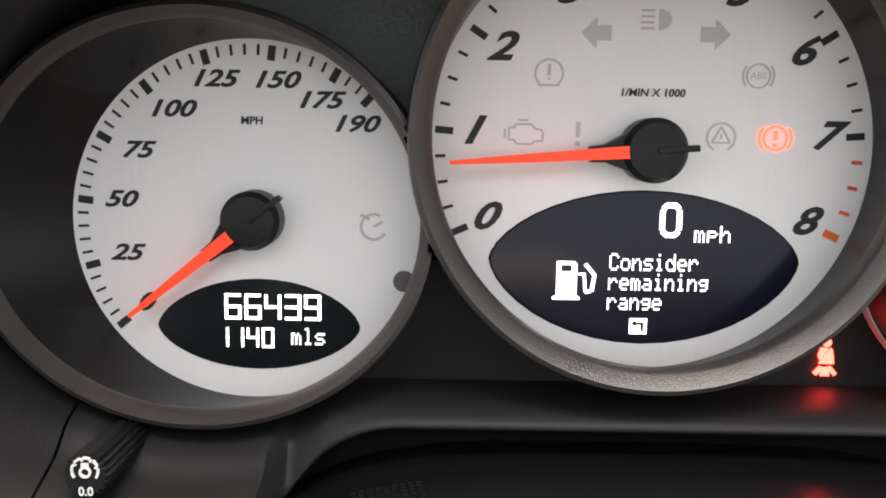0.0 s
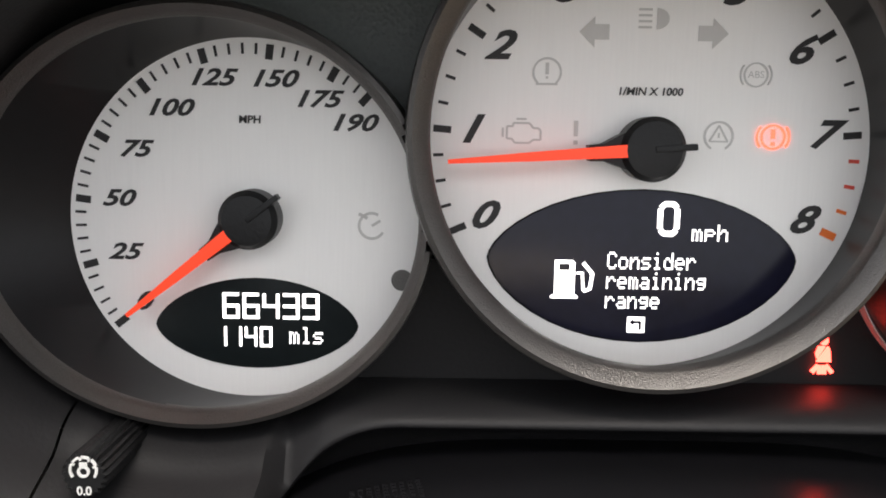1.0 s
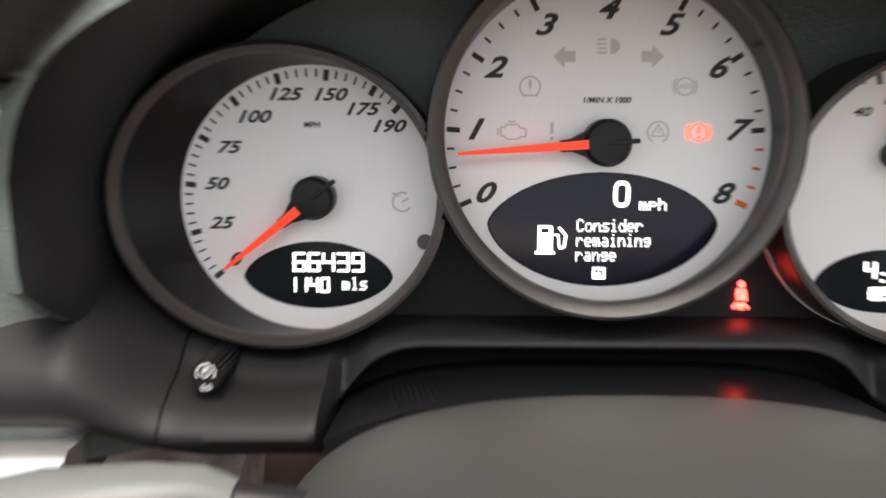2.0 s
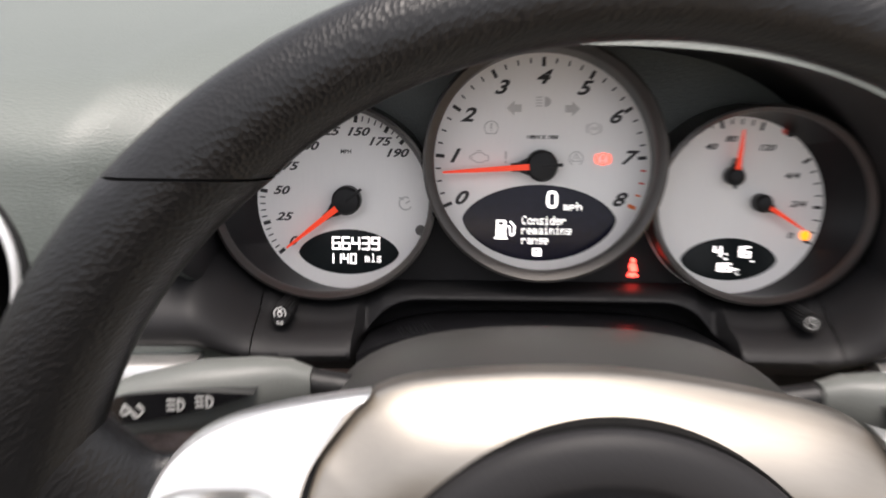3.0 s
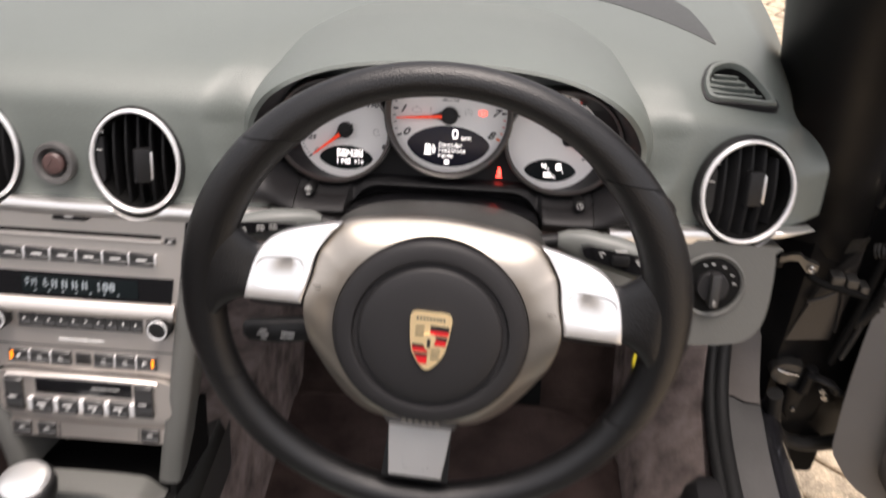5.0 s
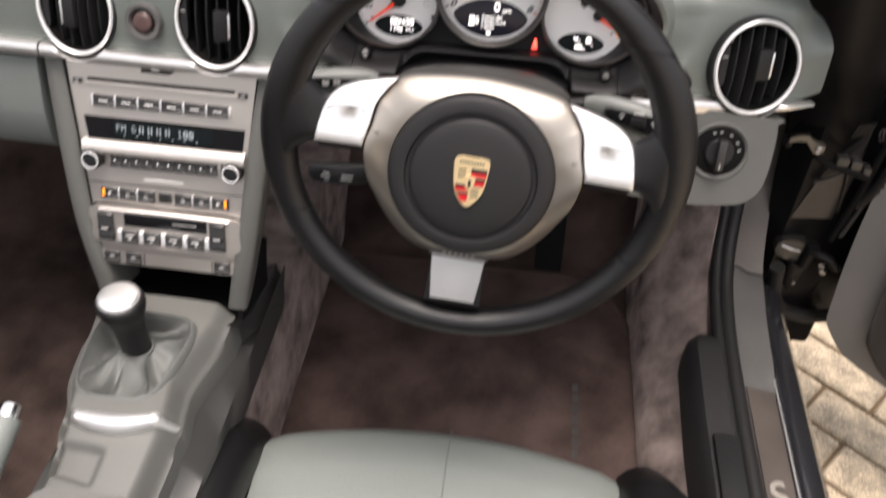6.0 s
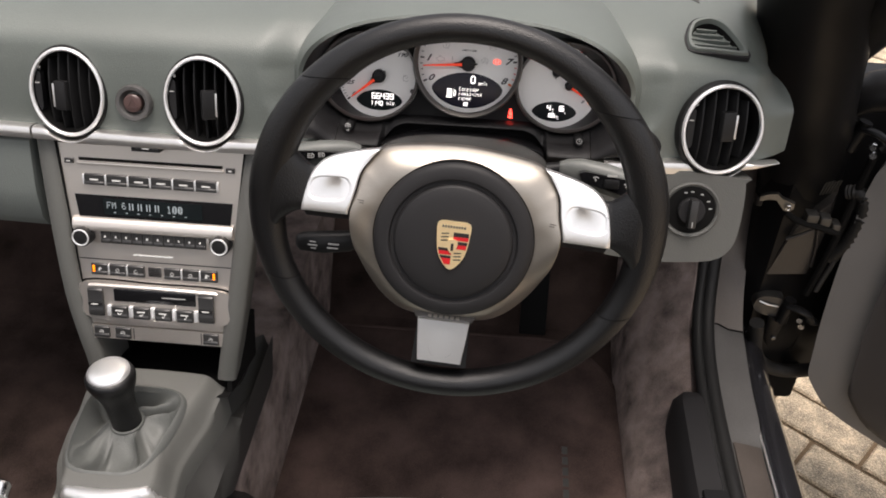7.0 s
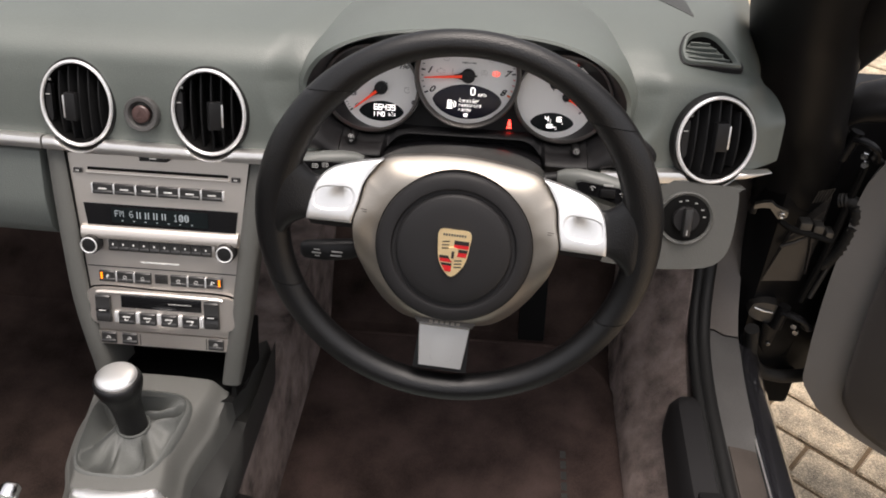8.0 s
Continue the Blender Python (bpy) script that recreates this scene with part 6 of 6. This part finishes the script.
pathway = [sill_path(i / 54) for i in range(55)]
part("rubber_seal", sweep(pathway, 0.0125, 12), RUBBER, sill, "black rubber door seal", smooth=60)
part("seal_lip", sweep([(x - 0.016, y - 0.004, z + 0.004) for x, y, z in pathway], 0.008, 10), RUBBER, sill, smooth=60)
rows = []
for i, (x, y, z) in enumerate(pathway):
    up = min(max((z - 0.385) / 0.3, 0), 1)
    w = 0.064 - 0.018 * up
    z += 0.011 * ease((y + 0.025) / 0.055) * ease((0.20 - y) / 0.05) - 0.004
    rows.append([(x + 0.006, y, z), (x + 0.02, y + 0.004, z - 0.004), (x + w * 0.6, y + 0.012 * up, z - 0.012), (x + w, y + 0.02 * up, z - 0.016), (x + w + 0.006, y + 0.02, z - 0.05), (x, y + 0.03, z - 0.06)])
joint = next(i for i, p in enumerate(pathway) if p[2] > 0.418)
part("sill_panel", loft(rows[:joint + 1]), SILL_GREY, sill, smooth=60)
part("pillar_panel", loft([[(x, y + 0.0012, z + 0.0012) for x, y, z in r] for r in rows[joint:]]), SILL_TAN, sill, "grey-brown panel up the door pillar", smooth=60)
part("panel_joint", sweep([Vector(p) + Vector((0, -0.0006, 0.0012)) for p in rows[joint][:4]], 0.0013, 6), DEEP_BLACK, sill)
rows = []
for y, x, z in ((-0.9, 0.449, 0.372), (-0.4, 0.449, 0.372), (-0.1, 0.449, 0.372), (0.10, 0.449, 0.372), (0.25, 0.458, 0.36), (0.40, 0.49, 0.34)):
    rows.append([(x, y, z - 0.004), (x + 0.006, y, z + 0.001), (x + 0.030, y, z - 0.004), (x + 0.046, y, z - 0.022), (x + 0.054, y, z - 0.060), (x + 0.048, y, z - 0.16), (x, y, z - 0.2)])
part("outer_sill", loft(rows), BODY_BLACK, sill, "glossy black painted outer sill", smooth=60)
part("tread_plate", loft([[(0.400, y, 0.374), (0.402, y, 0.3815), (0.420, y, 0.3785), (0.442, y, 0.3725), (0.444, y, 0.366)] for y in (-0.9, -0.5, -0.2, -0.06, -0.030, -0.022)]), TREAD, sill, "grey-brown tread plate with a silver badge", smooth=40)
part("tread_line", sweep([(0.4475, -0.9, 0.371), (0.4475, -0.1, 0.371), (0.4475, 0.02, 0.371)], 0.0018, 8), SATIN, sill)
part("tread_badge", letters("S", 0.062, 0, 0, 0, 0.9, 0.2, 0.001), BRUSHED, sill, "silver tread badge", m=pose(0.417, -0.200, 0.3805, -90, 0, 20))


# ---- seat ----
seat = thing("driver_seat", "grey-green leather driver seat cushion with black bolsters", "seat")


def cushion(x0, x1, y_front, h, crown, n=12):
    rows = []
    for k, (dy, dz) in enumerate(((0.02, -0.16), (0.005, -0.10), (0.0, -0.05), (-0.012, -0.022), (-0.035, -0.004), (-0.08, 0.0), (-0.30, -0.020), (-0.50, -0.045))):
        row = []
        for i in range(n + 1):
            t = -1 + 2 * i / n
            x = (x0 + x1) / 2 + t * (x1 - x0) / 2
            row.append((x, y_front + dy - 0.030 * t * t, h + dz + crown * (1 - t * t) - 0.006 * (abs(t) > 0.99)))
        row += [(x1, y_front + dy - 0.05, h - 0.17), (x0, y_front + dy - 0.05, h - 0.17)]
        rows.append(row)
    return loft(rows)


part("cushion", cushion(-0.225, 0.208, -0.180, 0.435, 0.008, 20), GREY_LEATHER, seat, smooth=60)
part("stitch_seam", sweep([(0.0, -0.176, 0.36), (0, -0.181, 0.410), (0, -0.194, 0.4255), (0, -0.216, 0.4405), (0, -0.262, 0.4440), (0, -0.48, 0.424)], 0.0007, 8), GREY_LEATHER, seat)
for s, x in ((-1, -0.262), (1, 0.245)):
    part("bolster", sweep([(x, -0.225, 0.29), (x, -0.235, 0.395), (x + 0.004 * s, -0.272, 0.428), (x + 0.006 * s, -0.37, 0.448), (x + 0.008 * s, -0.60, 0.465), (x + 0.008 * s, -0.72, 0.46)], lambda t: 0.042, 18), BLACK_LEATHER, seat, "black leather bolster", smooth=60)

# plain tub behind the seat and along the passenger side
solid("bulkhead", loft([[(-1.10, y, FLOOR - 0.04), (0.40, y, FLOOR - 0.04), (0.40, y, h), (-1.10, y, h)] for y, h in ((-1.00, 0.62), (-1.05, 0.80), (-1.12, 0.80))]), JAMB_BLACK, "plain black bulkhead behind the seats", "bulkhead", kind="structure")
solid("body_side", loft([[(-1.10, y, FLOOR - 0.04), (-1.10, y, 0.84), (-1.16, y, 0.80), (-1.18, y, 0.50), (-1.16, y, FLOOR - 0.04)] for y in (-1.10, -0.3, 0.5)]), JAMB_BLACK, "plain black body side beyond the passenger footwell", "body side", kind="structure")

# ---- front pillar and door ----
pillar = thing("windscreen_pillar", "black windscreen pillar with rubber seals", "pillar", kind="structure")
pp = [(0.512, 0.320, 0.60), (0.484, 0.270, 0.72), (0.434, 0.190, 0.838), (0.402, 0.136, 0.925), (0.374, 0.082, 1.006), (0.342, 0.0, 1.100), (0.312, -0.09, 1.18)]
part("pillar_trim", sweep(smooth_curve(pp, 5, False), lambda t: 0.060 + 0.010 * t, 16, 0.85), JAMB_BLACK, pillar, smooth=60)
part("pillar_seal", sweep([(x + 0.060, y + 0.015, z - 0.010) for x, y, z in smooth_curve(pp, 5, False)], 0.014, 10), RUBBER, pillar, smooth=60)
part("pillar_outer", sweep(smooth_curve([(0.450, 0.215, 0.80), (0.448, 0.200, 0.850), (0.452, 0.170, 0.920), (0.446, 0.080, 1.020), (0.43, -0.03, 1.14)], 5, False), lambda t: 0.020 + 0.050 * t, 16), JAMB_BLACK, pillar, smooth=60)
jamb = thing("door_jamb", "black painted door jamb with hinges and wiring", "door jamb", kind="structure")
part("jamb_panel", loft([[(0.455, 0.275, z), (0.480, 0.250, z), (0.530, 0.262, z), (0.600, 0.280, z), (0.640, 0.300, z), (0.640, 0.38, z), (0.455, 0.38, z)] for z in (0.250, 0.30, 0.40, 0.48, 0.60, 0.72, 0.79)]), JAMB_BLACK, jamb, smooth=50)
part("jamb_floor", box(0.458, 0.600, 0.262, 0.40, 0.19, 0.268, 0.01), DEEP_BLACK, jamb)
part("jamb_lip", sweep(smooth_curve([(0.480, 0.22, 0.40), (0.496, 0.232, 0.33), (0.525, 0.245, 0.285), (0.570, 0.250, 0.270), (0.620, 0.262, 0.268)], 5, False), 0.012, 10), RUBBER, jamb, "black rubber lip round the jamb", smooth=60)
part("jamb_pad", loft([[(0.505 + a, 0.262, 0.30 + b), (0.575 - a, 0.272, 0.30 + b), (0.585 - a, 0.278, 0.385 - b), (0.515 + a, 0.268, 0.395 - b)] if k else [(0.505, 0.29, 0.30), (0.575, 0.30, 0.30), (0.585, 0.30, 0.385), (0.515, 0.29, 0.395)] for k, a, b in ((0, 0, 0), (1, 0.0, 0.0), (1, 0.008, 0.008))]), DEEP_BLACK, jamb)
part("wing", loft([[(0.44, y, 0.25), (0.44, y, h), (0.50, y, h - 0.008), (0.545, y, h - 0.05), (0.565 + b, y, h - 0.16), (0.57 + b, y, 0.45), (0.56, y, 0.25)] for y, h, b in ((0.40, 0.79, 0.0), (0.6, 0.775, 0.01), (0.9, 0.74, 0.03), (1.0, 0.70, 0.02))]), JAMB_BLACK, jamb, "black painted front wing", smooth=50)
def hinge(hx, hy, z, tilt):
    """A pressed hinge: a leaf on the jamb, an upright knuckle, a bowed arm to the door and two bolts."""
    h = part("hinge", plate(smooth_curve([(-0.036, 0.012), (-0.020, 0.019), (0.006, 0.015), (0.010, -0.004), (0.004, -0.020), (-0.022, -0.018), (-0.038, -0.008)], 4), -0.008, 0.020, 0.003), STEEL, jamb, "dull metal door hinge", m=pose(hx, hy, z, 0, tilt, 0))
    # chrome bead drawn as the highlight line on the dark leaf
    part("leaf_glint", sweep([(-0.034, -0.009, 0.008), (-0.018, -0.011, 0.005), (-0.002, -0.010, 0.003)], 0.0022, 8), CHROME, h)
    part("knuckle", sweep([(0.012, -0.012, -0.024), (0.012, -0.012, 0.022)], 0.0095, 14), JAMB_BLACK, h)
    part("hinge_arm", sweep(smooth_curve([(0.010, -0.016, 0.012), (0.026, -0.028, 0.016), (0.042, -0.030, 0.010), (0.050, -0.026, -0.004), (0.062, -0.020, -0.008)], 5, False), 0.0085, 10, 0.6), JAMB_BLACK, h)
    for bx, bz in ((0.033, -0.004), (0.040, -0.016)):
        part("bolt", lathe([(0.0056, 0.004), (0.0056, -0.004), (0.0048, -0.0052), (0.003, -0.0052)], 0, 0, 6), CHROME, h, "bright bolt head", m=pose(bx, -0.026, bz, 0, 0, -25))
    return h


hinge(0.526, 0.245, 0.748, 14)
hinge(0.512, 0.245, 0.422, 6)
part("hinge_foot", loft([[(0.500 + a, 0.235 - b, 0.405), (0.512, 0.228 - b, 0.400), (0.530 - a, 0.235 - b, 0.402), (0.527 - a, 0.240, 0.350), (0.516, 0.234 - b, 0.338), (0.506 + a, 0.240, 0.350)] for a, b in ((0, -0.02), (0, 0.0), (0.003, 0.004))]), JAMB_BLACK, jamb)
strap = part("check_strap", loft([[(x, 0.195 + a, z - w), (x, 0.195 + a, z + w), (x + 0.002, 0.203 + a, z + w), (x + 0.002, 0.203 + a, z - w)] for x, z, w, a in ((0.418, 0.654, 0.004, 0.0), (0.430, 0.658, 0.0045, 0.0), (0.442, 0.657, 0.005, 0.002), (0.450, 0.648, 0.006, 0.004), (0.458, 0.641, 0.0085, 0.006), (0.466, 0.639, 0.0075, 0.006), (0.471, 0.640, 0.004, 0.006))]), STRAP_METAL, jamb, "bright metal door check strap")
part("strap_eye", lathe([(0.0036 + 0.0012 * math.cos(q), -0.001 + 0.0012 * math.sin(q)) for q in [2 * math.pi * k / 8 for k in range(8)]], 0, 0, 16, closed=True), CHROME, strap, m=pose(0.462, 0.199, 0.640))
part("strap_clamp", box(0.414, 0.424, 0.196, 0.212, 0.640, 0.656, 0.003), JAMB_BLACK, jamb)
part("wiring_sleeve", sweep(smooth_curve([(0.552, 0.235, 0.650), (0.566, 0.226, 0.655), (0.577, 0.220, 0.640), (0.578, 0.220, 0.600), (0.572, 0.224, 0.560), (0.560, 0.234, 0.530)], 8, False), lambda t: 0.0105 + 0.0012 * math.sin(110 * t), 14), RUBBER, jamb, "ribbed rubber wiring sleeve", smooth=60)
for cx, cz, w in ((0.508, 0.612, 0.009), (0.528, 0.608, 0.008), (0.546, 0.598, 0.006)):
    part("wire_clip", box(cx - w, cx + w, 0.212, 0.232, cz - 0.008, cz + 0.008, 0.003), STEEL, jamb)
part("wire", sweep(smooth_curve([(0.470, 0.222, 0.616), (0.490, 0.216, 0.606), (0.520, 0.212, 0.600), (0.552, 0.214, 0.590)], 6, False), 0.005, 8), DEEP_BLACK, jamb)
part("pressed_panel", loft([[(0.476, 0.262, 0.470), (0.548, 0.264, 0.476), (0.556, 0.264, 0.560), (0.552, 0.262, 0.640), (0.500, 0.262, 0.575)], [(0.482, 0.250, 0.478), (0.543, 0.250, 0.484), (0.549, 0.250, 0.556), (0.545, 0.250, 0.622), (0.504, 0.250, 0.570)]]), PRESSED, jamb, "grey pressed metal panel inside the jamb")
part("panel_crease", sweep([(0.493, 0.246, 0.552), (0.512, 0.243, 0.564), (0.534, 0.244, 0.579), (0.541, 0.246, 0.545), (0.546, 0.248, 0.500)], lambda t: 0.0034 - 0.001 * t, 8), PRESSED, jamb, smooth=60)
part("stay_rod", sweep([(0.548, 0.235, 0.455), (0.556, 0.228, 0.55), (0.566, 0.225, 0.72)], 0.006, 8), DEEP_BLACK, jamb)
part("stay_rod", sweep([(0.585, 0.225, 0.70), (0.580, 0.222, 0.62), (0.556, 0.226, 0.47)], 0.004, 8), STEEL, jamb)
for k in range(6):
    part("louvre", sweep([(0.520 + 0.0048 * k, 0.246 + 0.0016 * k, 0.636), (0.523 + 0.0048 * k, 0.243 + 0.0016 * k, 0.660)], 0.0013, 6), STEEL, jamb)
for bx, bz in ((0.519, 0.790), (0.500, 0.346), (0.520, 0.357)):
    part("small_bolt", lathe([(0.0042, 0.004), (0.0042, -0.003), (0.003, -0.0042)], 0, 0, 8), STRAP_METAL, jamb, m=pose(bx, 0.236, bz))

DOOR = pose(0.582, 0.205, 0.0, 0, 0, -33)
door = thing("open_door", "open driver door with a dark grey lined inner panel", "door", DOOR)


def door_card(inset=0.0):
    return smooth_curve([(0.0 + inset, 0.36), (0.02 + inset, 0.285 + inset), (0.12, 0.235 + inset), (0.5, 0.20 + inset), (0.95, 0.24 + inset), (1.0, 0.60), (0.97, 0.80 - inset), (0.55, 0.83 - inset), (0.10, 0.80 - inset), (0.0 + inset, 0.72), (-0.01 + inset, 0.55)], 5)


part("door_shell", loft([[(x, y, z) for x, z in door_card(i)] for y, i in ((0.17, 0.03), (0.14, 0.0), (0.055, 0.0), (0.045, 0.005))]), JAMB_BLACK, door, "black painted door edge", smooth=50)
part("inner_edge", loft([[(x * k - 0.005, y, 0.57 + (z - 0.57) * k) for x, z in door_card()] for y, k in ((0.046, 1.0), (0.012, 1.0), (0.002, 0.995))]), DOOR_EDGE, door, "grey edge of the door lining", smooth=50)
part("door_card", loft([[(x * k + 0.058, y, 0.57 + (z - 0.57) * k) for x, z in door_card(0.004)] for y, k in ((0.008, 0.985), (-0.006, 0.980), (-0.015, 0.960), (-0.019, 0.90))]), DOOR_GREY, door, "dark grey lined door card", smooth=50)

part("door_corner", loft([[(x, y + r * math.cos(q), z + r * 0.8 * math.sin(q)) for q in [2 * math.pi * k / 14 for k in range(14)]] for x, y, z, r in ((0.492, 0.225, 0.775, 0.014), (0.500, 0.215, 0.800, 0.024), (0.520, 0.208, 0.822, 0.032), (0.556, 0.200, 0.834, 0.036), (0.62, 0.18, 0.838, 0.038), (0.74, 0.12, 0.836, 0.038))]), JAMB_BLACK, door, "rounded black front corner of the door", m=DOOR.inverted(), smooth=70)

# ---- paving outside ----
PAVER = material("paver_face", (0.47, 0.38, 0.265), 0.50, grain=330, bump=1.0, kind="voronoi", vary=0.75, blotch=25, spec=0.6, dist=0.002)
nodes, links = PAVER.node_tree.nodes, PAVER.node_tree.links
scale_node = next(n for n in nodes if n.type == "VECT_MATH")
which, spread, mul = nodes.new("ShaderNodeObjectInfo"), nodes.new("ShaderNodeMapRange"), nodes.new("ShaderNodeMath")
spread.inputs["To Min"].default_value, spread.inputs["To Max"].default_value = 0.86, 1.12
mul.operation = "MULTIPLY"
links.new(which.outputs["Random"], spread.inputs["Value"])
links.new(spread.outputs[0], mul.inputs[0])
links.new(scale_node.inputs["Scale"].links[0].from_socket, mul.inputs[1])
links.new(mul.outputs[0], scale_node.inputs["Scale"])
JOINT = material("joint_sand", (0.16, 0.115, 0.075), 0.95, grain=300, bump=0.8, vary=0.3, spec=0.1)
pavement = solid("pavement", loft([[(-60, -60, -0.05), (60, -60, -0.05), (60, 60, -0.05), (-60, 60, -0.05)], [(-60, -60, -0.008), (60, -60, -0.008), (60, 60, -0.008), (-60, 60, -0.008)]]), JOINT, "buff block paving with dark sanded joints", "paving", kind="structure", smooth=0)
PL, PW, ANG, ORG = 0.205, 0.1030, -40.0, Vector((0.714, 0.341))
paver_mesh = finish("paver", box(-PL / 2 + 0.004, PL / 2 - 0.004, -PW / 2 + 0.004, PW / 2 - 0.004, -0.03, 0.0, 0.004, 1), PAVER)
ca, sa = math.cos(radians(ANG)), math.sin(radians(ANG))
far_points, far_faces = [], []
count = 0
for r in range(-75, 75):
    for c in range(-40, 40):
        u, v = (c + 0.5) * PL + (PL * 0.45 if r % 2 else 0), (r - 0.5) * PW
        x, y = ORG.x + u * ca - v * sa, ORG.y + u * sa + v * ca
        near = 0.60 < x < 1.25 and -0.25 < y < 0.85 or 1.15 < x < 1.9 and 1.85 < y < 2.9
        m = pose(x, y, random.uniform(-0.0015, 0.0015), random.uniform(-0.4, 0.4), random.uniform(-0.4, 0.4), ANG + random.uniform(-0.5, 0.5))
        if near and count < 300:
            p = new("paver", paver_mesh)
            p.parent, p.matrix_local = pavement, m
            count += 1
        elif abs(x) < 5.0 and abs(y) < 5.0:
            base = len(far_points)
            far_points += [tuple(m @ Vector((e * (PL / 2 - q), f * (PW / 2 - q), h))) for q, h in ((0.004, -0.02), (0.004, -0.003), (0.007, 0.0)) for e, f in ((-1, -1), (1, -1), (1, 1), (-1, 1))]
            far_faces += [tuple(base + 4 * lv + k for k in (a, (a + 1) % 4)) + tuple(base + 4 * lv + 4 + k for k in ((a + 1) % 4, a)) for lv in (0, 1) for a in range(4)]
            far_faces.append((base + 8, base + 9, base + 10, base + 11))
field_mesh = bpy.data.meshes.new("paver_field")
field_mesh.from_pydata(far_points, [], far_faces)
field_mesh.materials.append(PAVER)
far = new("paver_field", field_mesh)
far.parent = pavement
tagged(far, kind="stuff")
